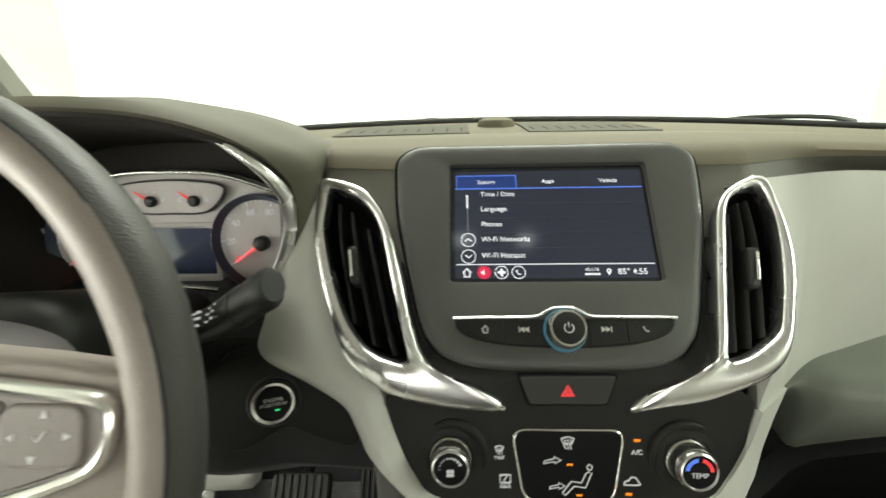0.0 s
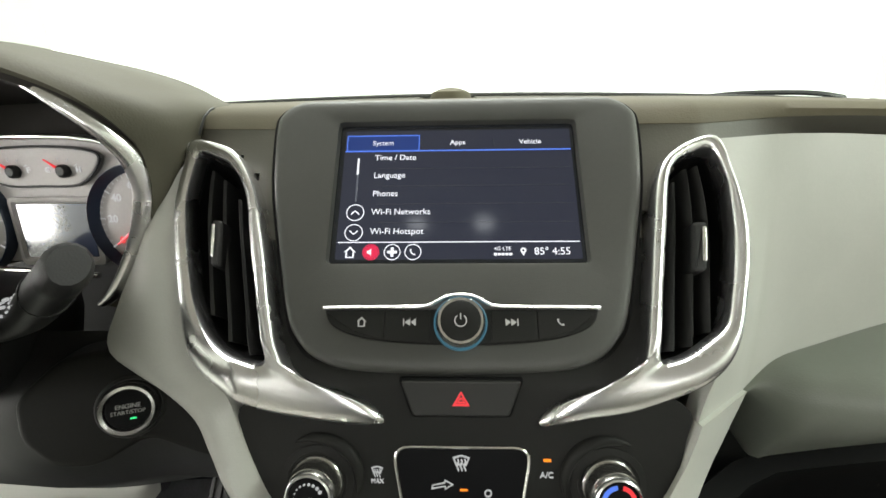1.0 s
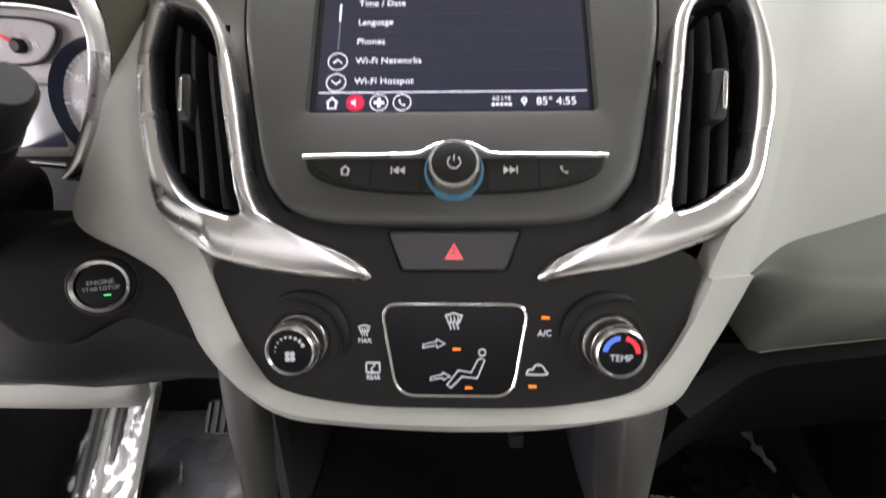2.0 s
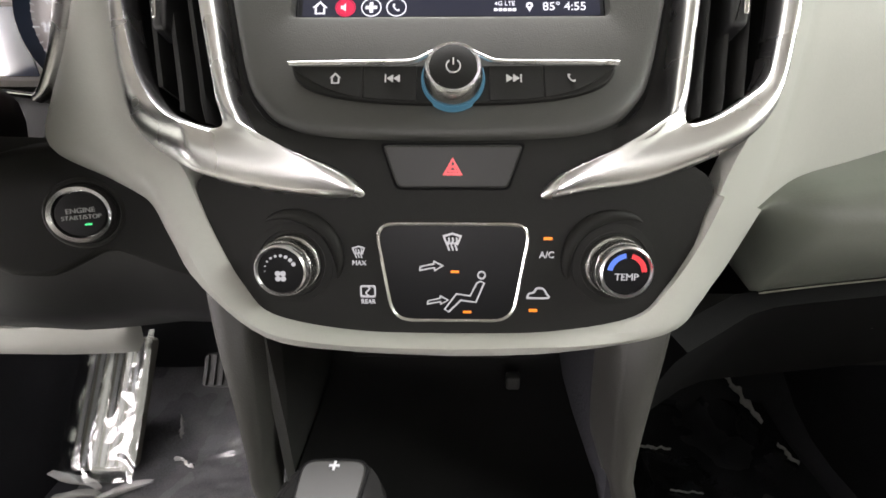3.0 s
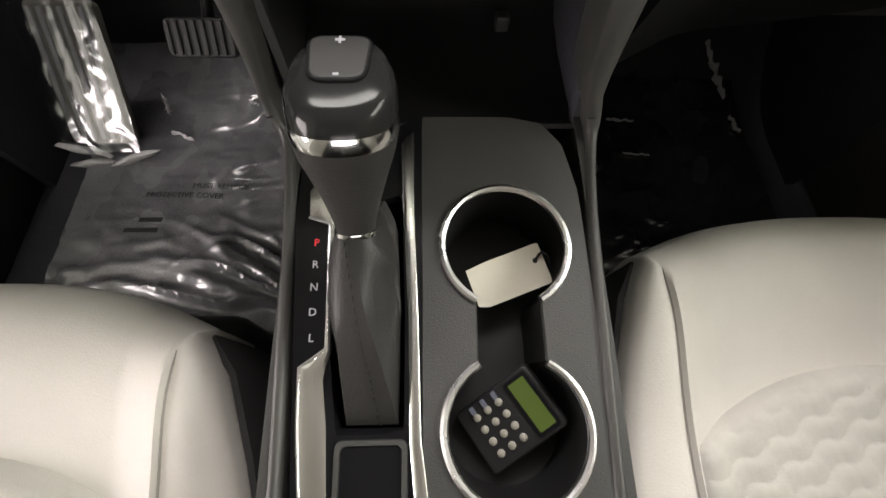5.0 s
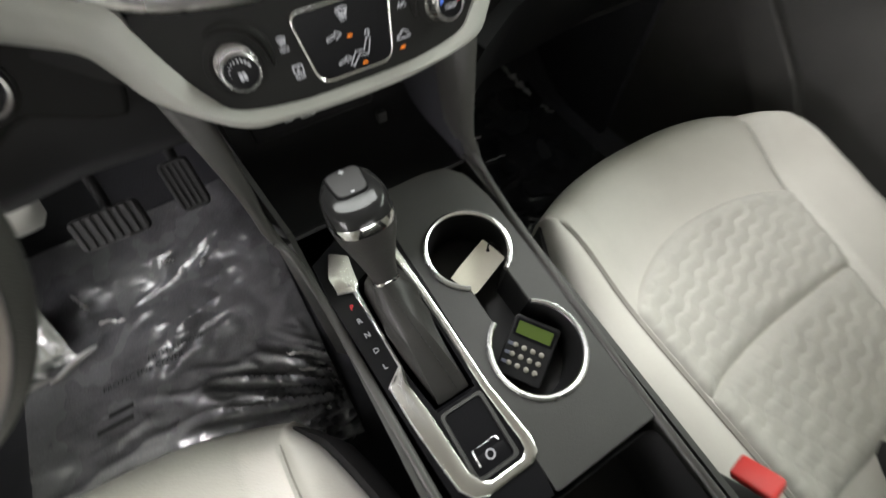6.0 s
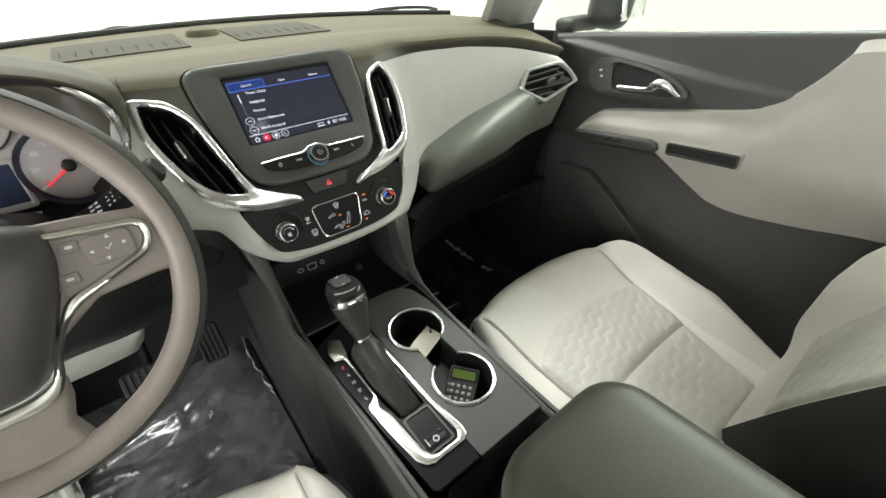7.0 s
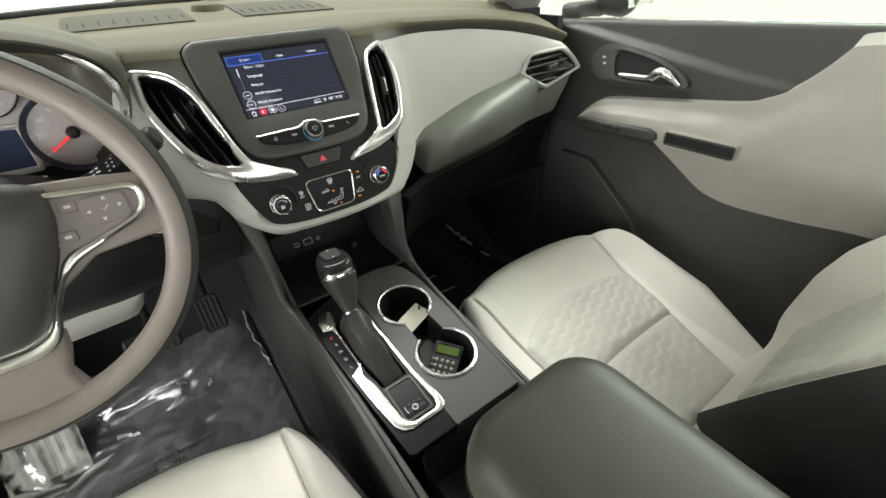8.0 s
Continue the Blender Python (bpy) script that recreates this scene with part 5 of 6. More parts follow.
cup = []
for k in range(41):
    a = radians(-61 + 302 * k / 40)
    cup.append((0.045 + 0.0465 * math.cos(a), 0.150 + 0.0465 * math.sin(a)))
for k in range(41):
    a = radians(119 + 302 * k / 40)
    cup.append((0.045 + 0.0475 * math.cos(a), 0.025 + 0.0475 * math.sin(a)))
HUBC = (0.045, 0.088)
plate_r = [(-0.016, 0.262), (0.055, 0.262), (0.082, 0.256), (0.097, 0.236), (0.105, 0.195), (0.1065, 0.10), (0.103, 0.0), (0.100, -0.082), (-0.016, -0.082)]
NP = 360
po, pi_ = polar(plate_r, HUBC, NP), polar(cup, HUBC, NP)
part("cup_plate", ring(po, pi_, con, [(0, -0.02), (0, -0.001), (0.01, 0.0), (0.97, 0.0), (1, -0.002)]), CHARCOAL, console, "charcoal cup holder plate")
well = part("cup_well", loft([[con(u, v, -0.002) for u, v in pi_], [con(0.045 + (u - 0.045) * 0.93, 0.088 + (v - 0.088) * 0.96, -0.060) for u, v in pi_]], cap1=True), BLACK, console, "black double cup well")
bars = [con(u, v, 0.001) for u, v in cup[:41]]
part("cup_ring", tube(bars, 0.0030, 8), CHROME, console, "bright open cup ring")
part("cup_ring", tube([con(u, v, 0.001) for u, v in cup[41:]], 0.0030, 8), CHROME, console, "bright open cup ring")
# shifter side
left = [(-0.108, 0.215), (-0.016, 0.262), (-0.016, -0.082), (-0.090, -0.082), (-0.097, 0.0), (-0.104, 0.10), (-0.109, 0.17)]
boot_hole = [(-0.080, 0.172), (-0.031, 0.190), (-0.028, 0.10), (-0.028, 0.028), (-0.070, 0.028), (-0.079, 0.09)]
part("shifter_plate", ring(polar(left, (-0.055, 0.10), 160), polar(boot_hole, (-0.055, 0.10), 160), con, [(0, -0.02), (0, -0.001), (0.01, 0), (0.97, 0), (1, -0.006), (1, -0.015)]), GLOSS, console, "glossy black gear plate")
# silver trim round the shifter
tr_out = [(-0.088, 0.218), (-0.100, 0.192), (-0.0985, 0.172), (-0.083, 0.1665), (-0.0805, 0.100), (-0.0800, 0.078), (-0.0965, 0.066), (-0.0945, 0.03), (-0.0905, -0.005), (-0.0860, -0.036), (-0.078, -0.048), (-0.066, -0.053), (-0.020, -0.053), (-0.011, -0.047), (-0.009, -0.034), (-0.0165, 0.02), (-0.0185, 0.10), (-0.0215, 0.18), (-0.022, 0.245)]
tr_in = [(-0.070, 0.205), (-0.072, 0.192), (-0.074, 0.176), (-0.0785, 0.1615), (-0.0775, 0.100), (-0.0768, 0.076), (-0.0800, 0.058), (-0.0760, 0.03), (-0.0735, -0.005), (-0.0715, -0.030), (-0.066, -0.040), (-0.058, -0.0445), (-0.027, -0.0445), (-0.0205, -0.040), (-0.0195, -0.032), (-0.0240, 0.02), (-0.0255, 0.10), (-0.0300, 0.18), (-0.032, 0.235)]
bm = loft([[con(o[0] + (i[0] - o[0]) * s, o[1] + (i[1] - o[1]) * s, w) for o, i in zip(tr_out, tr_in)] for s, w in ((0, -0.001), (0.03, 0.0032), (0.3, 0.0042), (0.75, 0.0038), (0.97, 0.0025), (1, -0.004))], closed=False)
part("shifter_trim", bm, SATIN, console, "satin silver trim round the shifter")
part("trim_edge", tube([con(u, v, 0.0028) for u, v in tr_out[2:12]], 0.0011, 6), CHROME, console)
for word, y in (("P", 0.153), ("R", 0.1365), ("N", 0.120), ("D", 0.1025), ("L", 0.085)):
    part("gear_letter", lettering(word, lambda a, b, w=0: con(a, 0.07 + b, w + 0.0004), -0.0915 + (y - 0.12) * -0.02, y - 0.07, 0.0076, 0.0003, "CENTER"), RED_INK if word == "P" else WHITE_INK, console, "red lit letter" if word == "P" else "white letter")
# switch for the parking brake in its recess
part("switch_tray", ring(rounded(0.046, 0.064, 0.005, 4, -0.048, -0.010), rounded(0.037, 0.056, 0.004, 4, -0.048, -0.010), con, [(0, 0.0), (0.1, 0.002), (0.8, 0.002), (1, -0.002), (1, -0.022)]), CHARCOAL, console)
part("tray_floor", plate(rounded(0.037, 0.056, 0.004, 4, -0.048, -0.010), con, -0.024, -0.020, 0.001), BLACK, console)
brake_key = part("parking_brake_switch", sheet([[con(x, y, w) for x in np.linspace(-0.064, -0.032, 6)] for y, w in ((-0.011, -0.016), (-0.016, -0.004), (-0.026, 0.001), (-0.0355, 0.000))], -0.006), GLOSS, console, "black parking brake switch")
part("switch_lip", tube([con(-0.0615, -0.032, 0.002), con(-0.0605, -0.0175, -0.0015), con(-0.0365, -0.0175, -0.0015), con(-0.0355, -0.0225, 0.0005)], 0.0016, 6), CHROME, brake_key)
part("switch_mark", ring(circle(0.0044, 20, -0.048, -0.0275), circle(0.0032, 20, -0.048, -0.0275), con, [(0, 0.001), (0, 0.0035), (1, 0.0035), (1, 0.001)]), WHITE_INK, brake_key)
# rails that run down from the stack and along both sides
for s in (1, -1):
    off = -0.007
    # leg: outer edge x, ahead, height, width of its face
    leg = [(0.148, 0.300, 0.655, 0.026), (0.142, 0.282, 0.622, 0.025), (0.136, 0.269, 0.592, 0.021), (0.131, 0.260, 0.555, 0.016), (0.129, 0.254, 0.515, 0.012), (0.1295, 0.248, 0.484, 0.009), (0.126, 0.238, 0.470, 0.009), (0.121, 0.205, 0.4655, 0.009), (0.1175, 0.16, 0.461, 0.009), (0.114, 0.08, 0.454, 0.009), (0.111, 0.0, 0.446, 0.009), (0.108, -0.09, 0.438, 0.009), (0.107, -0.20, 0.43, 0.009)]
    rows = []
    ctrl = spline([(q[0], q[1], q[2]) for q in leg], 4)
    wide = spline([(q[3], 0, 0) for q in leg], 4)
    for q, wd in zip(ctrl, wide):
        up_z = min(1, max(0, (q.z - 0.468) / 0.03))
        x = s * q.x + off * up_z
        w = wd.x + (0.006 if s > 0 else 0) * up_z
        back_y, back_z = 0.045 * up_z, -0.024 * (1 - up_z)
        rows.append([(x - s * w, q.y + back_y + 0.002, q.z + back_z), (x - s * w, q.y + 0.004 * up_z, q.z - 0.002 * (1 - up_z)), (x - s * w * 0.85, q.y + 0.001 * up_z, q.z + 0.0015 * (1 - up_z)), (x - s * w * 0.5, q.y - 0.001, q.z + 0.003 * (1 - up_z)), (x - s * w * 0.15, q.y + 0.001 * up_z, q.z + 0.0015 * (1 - up_z)), (x, q.y + 0.005 * up_z, q.z - 0.003 * (1 - up_z)), (x, q.y + back_y, q.z + back_z)])
    part("side_rail", sheet(rows, -0.002 * s), RAIL, console, "dark grey side rail", 80)
    part("rail_joint", tube([(s * 0.1205 - 0.007, 0.2465, 0.4845), (s * 0.1250 - 0.007, 0.2455, 0.4850), (s * 0.1297 - 0.007, 0.249, 0.4835)], 0.0007, 5), BLACK, console)
    rows = [[(s * (0.116 + 0.012 * k), y, 0.452 - 0.44 * k + 0.085 * (y - 0.07) * (1 - k)) for k in np.linspace(0, 1, 6)] for y in np.linspace(-0.9, 0.262, 10)]
    part("console_side", sheet(rows, 0.006 * s), CHARCOAL, console, "charcoal console side")
    rows = [[(s * (0.116 + 0.012 * k + (0.006 + 0.008 * k) * h) - 0.006 * h, y, 0.468 + (0.60 - 0.468) * h - (0.456 + (0.58 - 0.456) * h) * k) for k in np.linspace(0, 1, 8)] for y, h in ((0.262, 0), (0.275, 0.4), (0.292, 1), (0.42, 1), (0.60, 1), (0.80, 1))]
    part("tunnel_side", sheet(rows, 0.006 * s), CARPET if s > 0 else CHARCOAL, console, "dark tunnel side under the dash")
# open tray ahead of the cup holders
part("tray", sheet([[(x, y, z) for x in np.linspace(-0.125, 0.125, 10)] for y, z in ((0.255, 0.462), (0.268, 0.452), (0.30, 0.446), (0.36, 0.444), (0.40, 0.450), (0.43, 0.470), (0.45, 0.53), (0.43, 0.60), (0.30, 0.605))], -0.004), BLACK, console, "black open storage tray")
shelf = part("tray_step", block(0.150, 0.05, 0.022, pose(-0.012, 0.412, 0.440), 0.008), CARPET, console, "black step in the tray")
for x in (0.062,):
    part("step_clip", block(0.014, 0.012, 0.028, pose(x, 0.388, 0.452), 0.003), CHARCOAL, shelf)
part("divider_bead", tube([(0.074, 0.36, 0.545), (0.071, 0.39, 0.50)], 0.0012, 6), SATIN, console)
ports = part("port_panel", block(0.16, 0.012, 0.05, pose(-0.02, 0.412, 0.497, -14), 0.004), BLACK, console, "black panel with charging sockets")
on_ports = frame_put((-0.028, 0.405, 0.493), (1, 0, 0), (0, 0.25, 1))
for u, w, h, r in ((-0.024, 0.013, 0.0085, 0.004), (0.0, 0.019, 0.013, 0.002), (0.022, 0.009, 0.009, 0.0044)):
    part("socket", ring(rounded(w, h, r, 4, u, 0), rounded(w - 0.003, h - 0.003, max(0.0006, r - 0.0015), 4, u, 0), on_ports, [(0, -0.002), (0, 0.0012), (1, 0.0012), (1, -0.003)]), SOFT_INK, ports, "pale socket outline")
# bin and armrest behind
part("rear_bin", loft([[con(u, v, -0.002) for u, v in rounded(0.176, 0.13, 0.012, 5, 0.006, -0.152)], [con(u, v, -0.11) for u, v in rounded(0.165, 0.12, 0.012, 5, 0.006, -0.152)]], cap1=True), BLACK, console, "black bin ahead of the armrest")
part("bin_edge", plate(rounded(0.20, 0.36, 0.03, 5, 0.0, -0.40), con, -0.10, 0.06, 0.02), BLACK, console)
lid = [[(u, v, z) for u, v in rounded(0.207 - 2 * d, 0.48 - 2 * d, max(0.012, 0.058 - d), 10, 0.0185, -0.390)] for d, z in ((0.014, 0.506), (0.003, 0.511), (0, 0.524), (0, 0.550), (0.003, 0.566), (0.009, 0.579), (0.018, 0.588), (0.030, 0.5925), (0.046, 0.5945))]
arm = part("armrest", loft(lid, cap0=True, cap1=True), ARMREST, console, "dark green-grey padded armrest lid", 60)
part("lid_seam", tube([(u, v, 0.526) for u, v in rounded(0.208, 0.481, 0.058, 10, 0.0185, -0.390)], 0.0012, 5, closed=True), BLACK, arm)

# ---- gear lever ----
lever = thing("gear_lever", "black gear lever with chrome collar and stitched leather boot", "gear lever")
AX = Vector((-0.055, 0.142, 0.513))
across = Vector((1, 0, 0))
tilt0, tilt1 = Vector((0, 0.802, -0.597)), Vector((0, 1.0, 0.02))


def sect(y, z, rx, ry, tilt, n=32, sq=2.3):
    """A ring of the grip, whose slope eases from square to the stem to level."""
    v = tilt0.lerp(tilt1, tilt).normalized()
    out = []
    for k in range(n):
        a = 2 * math.pi * k / n
        ca, sa = math.cos(a), math.sin(a)
        out.append(Vector((-0.055 + 0.002 * (z - 0.5) / 0.09, y, z)) + across * rx * math.copysign(abs(ca) ** (2 / sq), ca) + v * ry * math.copysign(abs(sa) ** (2 / sq), sa))
    return out


part("grip", loft([sect(0.139, 0.508, 0.0116, 0.0114, 0), sect(0.143, 0.515, 0.0126, 0.0124, 0), sect(0.150, 0.527, 0.0160, 0.0158, 0.02), sect(0.158, 0.542, 0.0212, 0.0212, 0.10), sect(0.1650, 0.5550, 0.0258, 0.0260, 0.28), sect(0.1706, 0.5652, 0.0278, 0.0281, 0.48)], cap0=True, cap1=True), BOOT, lever, "charcoal grip")
part("collar", loft([sect(0.1704, 0.5648, 0.0276, 0.0279, 0.48), sect(0.1716, 0.5665, 0.0281, 0.0285, 0.45), sect(0.1730, 0.569, 0.0283, 0.0287, 0.42), sect(0.1744, 0.5712, 0.0280, 0.0285, 0.40)]), COLLAR, lever, "polished chrome collar, broad in front")
part("cap", loft([sect(0.1740, 0.5708, 0.0277, 0.0282, 0.40), sect(0.1785, 0.579, 0.0275, 0.0281, 0.50), sect(0.1815, 0.585, 0.0260, 0.0269, 0.65), sect(0.184, 0.5885, 0.0230, 0.0242, 0.8), sect(0.186, 0.5905, 0.0165, 0.0175, 0.9), sect(0.187, 0.5912, 0.004, 0.004, 0.9)], cap1=True), CAP, lever, "glossy black cap")
part("base_ring", loft([sect(0.1378, 0.5065, 0.0126, 0.0122, 0), sect(0.1390, 0.5085, 0.0130, 0.0125, 0), sect(0.1402, 0.5105, 0.0127, 0.0121, 0)], cap0=True, cap1=True), COLLAR, lever, "thin bright base ring")
on_cap = frame_put((-0.053, 0.1895, 0.5908), (1, 0, 0), (0, 1.0, -0.06))
key = round_poly([(-0.0165, 0.0150), (0.0165, 0.0150), (0.0138, -0.0165), (-0.0138, -0.0165)], 0.009)
part("rocker_gap", plate(key, on_cap, -0.008, 0.0007, 0.0004), DUCT, lever)
rock = part("shift_rocker", plate(inset(key, 0.0012), on_cap, -0.008, 0.0013, 0.0010), CAP_TOP, lever, "dark thumb rocker")
for word, v in (("+", 0.0100), ("-", -0.0125)):
    part("rocker_mark", lettering(word, lambda a, b, w=0: on_cap(a, b, w + 0.0015), 0, v, 0.009, 0.0004, "CENTER", bold=0.0002), WHITE_INK, rock)
base = polar([(-0.0745, 0.168), (-0.0345, 0.184), (-0.031, 0.10), (-0.031, 0.030), (-0.066, 0.030), (-0.0735, 0.09)], (-0.054, 0.10), 40)
tops = sect(0.1390, 0.509, 0.0126, 0.0122, 0, 40, 2.0)
start_a = min(range(40), key=lambda i: (tops[i] - con(*base[0], 0.03)).length)
order = [tops[(start_a + d * i) % 40] for d in ((1,) if (tops[(start_a + 3) % 40] - con(*base[3], 0.03)).length < (tops[(start_a - 3) % 40] - con(*base[3], 0.03)).length else (-1,)) for i in range(40)]
rings = []
for j, t in enumerate(np.linspace(0, 1, 9)):
    r = []
    for i in range(40):
        a, b = con(*base[i], -0.006), order[i]
        q = a.lerp(b, t)
        wave = 0.0022 * math.sin(t * 11 + 2.0 * math.sin(i * 0.47)) * math.sin(math.pi * t)
        cen = con(-0.054, 0.10, 0).lerp(AX, t)
        q += (q - cen).normalized() * (wave + 0.005 * math.sin(math.pi * t)) + Vector((0, 0, 0.010 * math.sin(math.pi * t)))
        r.append(q)
    rings.append(r)
part("boot", loft(rings), BOOT, lever, "creased leather boot")
seam = [r[min(range(40), key=lambda i: abs(base[i][0] + 0.046) + (0 if base[i][1] < 0.05 else 9))] for r in rings]
bm = bmesh.new()
fine = spline(seam, 5)
for p, q in zip(fine[::2], fine[1::2]):
    tube([p + Vector((0, -0.0006, 0.0009)), q + Vector((0, -0.0006, 0.0009))], 0.0006, 5, bm=bm)
part("boot_stitch", bm, BLACK, lever, "dark stitching")

# ---- things in the cup holders ----
tag = thing("hang_tag", "blank cream card tag with a punched hole in the cup holder", "tag")
on_tag = frame_put((0.052, 0.136, 0.431), Vector((0.055, 0.020, 0.004)), Vector((-0.018, 0.050, 0.012)))
card = rounded(0.062, 0.034, 0.002, 3, 0, 0)
part("card", ring(polar(card, (0.024, 0.004), 60), circle(0.0022, 60, 0.024, 0.004), on_tag, [(0, 0), (0, 0.0008), (1, 0.0008), (1, 0), (0, 0)]), CARD, tag, "cream card")
part("clip", tube(spline([on_tag(0.024, 0.004, 0.001), on_tag(0.030, 0.008, 0.004), on_tag(0.034, 0.002, 0.002), on_tag(0.032, -0.010, -0.004)], 4), 0.0012, 6), BLACK, tag, "black cord")
prop = part("card_back", plate(rounded(0.05, 0.006, 0.001, 2, -0.002, -0.010), on_tag, -0.030, -0.0005, 0.0005), BLACK, tag)

device = thing("keypad_device", "small black keypad device with a green display in the cup holder", "keypad")
on_dev = frame_put((0.046, 0.032, 0.416), Vector((0.56, -0.83, 0.0)), Vector((0.76, 0.51, 0.40)))
part("case", plate(rounded(0.050, 0.066, 0.004, 4, 0, 0), on_dev, -0.012, 0.0, 0.002), BLACK, device, "black plastic case")
part("display", plate(rounded(0.038, 0.014, 0.001, 3, 0, 0.020), on_dev, -0.001, 0.0006, 0.0003), GREEN_LCD, device, "lit green display")
part("display_rim", ring(rounded(0.043, 0.019, 0.002, 3, 0, 0.020), rounded(0.038, 0.014, 0.001, 3, 0, 0.020), on_dev, [(0, -0.001), (0, 0.0012), (1, 0.0012), (1, 0)]), GLOSS, device)
for i in range(3):
    for j in range(4):
        part("key", lathe([(0.0029, -0.001), (0.0029, 0.0012), (0.0020, 0.002), (0.0006, 0.0022)], on_dev, 14, cu=-0.014 + 0.0095 * j, cv=0.001 - 0.010 * i), KEY_INK, device, "round pale key")
for i in range(3):
    part("side_key", plate(rounded(0.006, 0.0035, 0.001, 3, -0.0195, 0.001 - 0.010 * i), on_dev, 0, 0.0012, 0.0003), LCD_DIM, device)

# ---- seats ----


def quilt(x, y):
    """Relief of the quilted cloth: wavy ridges in rows."""
    x = abs(x)
    u, v = 0.919 * y - 0.394 * x, 0.919 * x + 0.394 * y
    w = math.sin(v / 0.020 * math.pi)
    p = (u + 0.0034 * (abs(w) ** 0.8 * math.copysign(1, w))) / 0.021
    f = p - math.floor(p)
    return 0.0034 * (min(1, f / 0.72) ** 0.7 - max(0, (f - 0.72) / 0.28) ** 1.2) - 0.0010 * math.exp(-(((v / 0.020) % 1) / 0.10) ** 2)


def seat(side, label):
    cx, shift = (0.436, 0.010) if side > 0 else (-0.436, 0.086)
    st = thing("car_seat", label, "seat", "front seats")

    def seam_s(t):
        """Where the seam between the centre and the outer bolster runs."""
        return 0.56 - 0.55 * (t - 0.33) + 0.5 * max(0, 0.33 - t) ** 1.5

    def cushion(s, t):
        """Point of the cushion's upper side: s across from the tunnel (-1) to the door (1), t from the front edge to the back."""
        front = 0.240 - 0.052 * abs(s) ** 2.6 - 0.030 * max(0, (s - 0.70) / 0.30) ** 2 - shift
        y = front - t * (front + 0.335)
        x = cx + side * s * 0.222
        if s > 0:
            x += side * s * (0.042 * min(1, t / 0.30) ** 0.7 - 0.075 * max(0, t - 0.52) / 0.40)
        z = (0.345 if side > 0 else 0.367) + 0.020 * math.exp(-((t - 0.10) / 0.15) ** 2) - 0.030 * t
        c = seam_s(t) + 0.03
        if s > c:
            z += 0.038 * ((s - c) / (1 - c)) ** 1.1 * math.exp(-(max(0, s - 0.86) / 0.2) ** 2)
        else:
            z += 0.016 * max(0, (-s - 0.80) / 0.20) ** 1.4
        z -= 0.075 * max(0, s - 0.5) / 0.5 * t ** 1.5
        return x, y, z

    def facing(t):
        """Width of the bolster's facing beside the tunnel."""
        return 0.003 + (0.058 * math.sqrt(min(1, t / 0.43)) if side > 0 else 0.058 * math.sqrt(min(1, t / 0.36)))

    # padded cushion: a skin of rows from front to back whose rim turns down
    S_ = [-1.0] + list(np.linspace(-0.985, 0.985, 131)) + [1.0]
    rows = []
    for t, drop, ext in ((0.0, 0.115, 0.004), (0.0, 0.075, 0.012), (0.0, 0.040, 0.012), (0.004, 0.018, 0.006), (0.02, 0.006, 0.0)):
        r = []
        for s in S_:
            x, y, z = cushion(s, t)
            r.append((x + side * s * ext * 0.8, y + ext, z - drop))
        rows.append(r)
    for t in np.linspace(0.05, 1.0, 34):
        r = []
        for s in S_:
            x, y, z = cushion(s, t)
            z -= 0.010 * math.exp(-((s - seam_s(t) - 0.03) / 0.024) ** 2)
            r.append((x, y, z - (0.0075 if abs(s) == 1.0 else 0.0)))
        rows.append(r)
    widths = [0.004] * 4 + [facing(0.02)] + [facing(t) for t in np.linspace(0.05, 1.0, 34)]
    bm = bmesh.new()
    vs = [[bm.verts.new(q) for q in [(r[0][0] - side * (w + 0.001), r[0][1], r[0][2] - 0.040), (r[0][0] - side * w, r[0][1], r[0][2] - 0.018), (r[0][0] - side * w * 0.92, r[0][1], r[0][2] - 0.007), (r[0][0] - side * w * 0.72, r[0][1], r[0][2] - 0.001), (r[0][0] - side * w * 0.4, r[0][1], r[0][2] + 0.003), (r[0][0] - side * w * 0.12, r[0][1], r[0][2] + 0.0015)] + list(r) + [(r[-1][0] + side * 0.010, r[-1][1], r[-1][2] - 0.035), (r[-1][0] + side * 0.010, r[-1][1], r[-1][2] - 0.11)]] for r, w in zip(rows, widths)]
    for a, b in zip(vs, vs[1:]):
        for i in range(len(a) - 1):
            bm.faces.new((a[i], a[i + 1], b[i + 1], b[i]))
    part("cushion", bm, LEATHER, st, "pale grey leather cushion with side bolsters", 70)

    # quilted insert in two fields
    def field(t0, t1, name):
        nx, ny = 110, max(20, int((t1 - t0) * 190))
        rr = []
        for t in np.linspace(t0, t1, ny):
            r = []
            for q in np.linspace(0, 1, nx):
                bow_t = 0.278 + 0.062 * abs(2 * q - 1) ** 2.2
                arch_t = t if t0 > 0.5 else bow_t + (t - t0) / (t1 - t0) * (t1 - bow_t)
                x, y, z = cushion(-0.975 + q * (seam_s(arch_t) + 0.985), arch_t)
                e = max(0, min(1, q / 0.045, (1 - q) / 0.045, (t - t0) / 0.035, (t1 - t) / 0.035))
                r.append((x, y, z - 0.004 + (0.0095 + 0.85 * quilt(x, y)) * (1 - (1 - e) ** 2.2)))
            rr.append(r)
        part(name, sheet(rr, 0.004 * side), INSERT, st, "quilted pale cloth panel", 80)

    field(0.285, 0.572, "front_insert")
    field(0.580, 0.86, "rear_insert")
    # seams along the bolsters
    part("seam", tube([Vector(cushion(seam_s(t) + 0.03, t)) + Vector((0, 0, -0.0062)) for t in np.linspace(0.06, 0.95, 26)], 0.0010, 5), SEAM, st)
    part("seam", tube([Vector(cushion(-0.995, t)) + Vector((-side * 0.001, 0, -0.0065)) for t in np.linspace(0.03, 0.95, 26)], 0.0012, 5), SEAM, st)
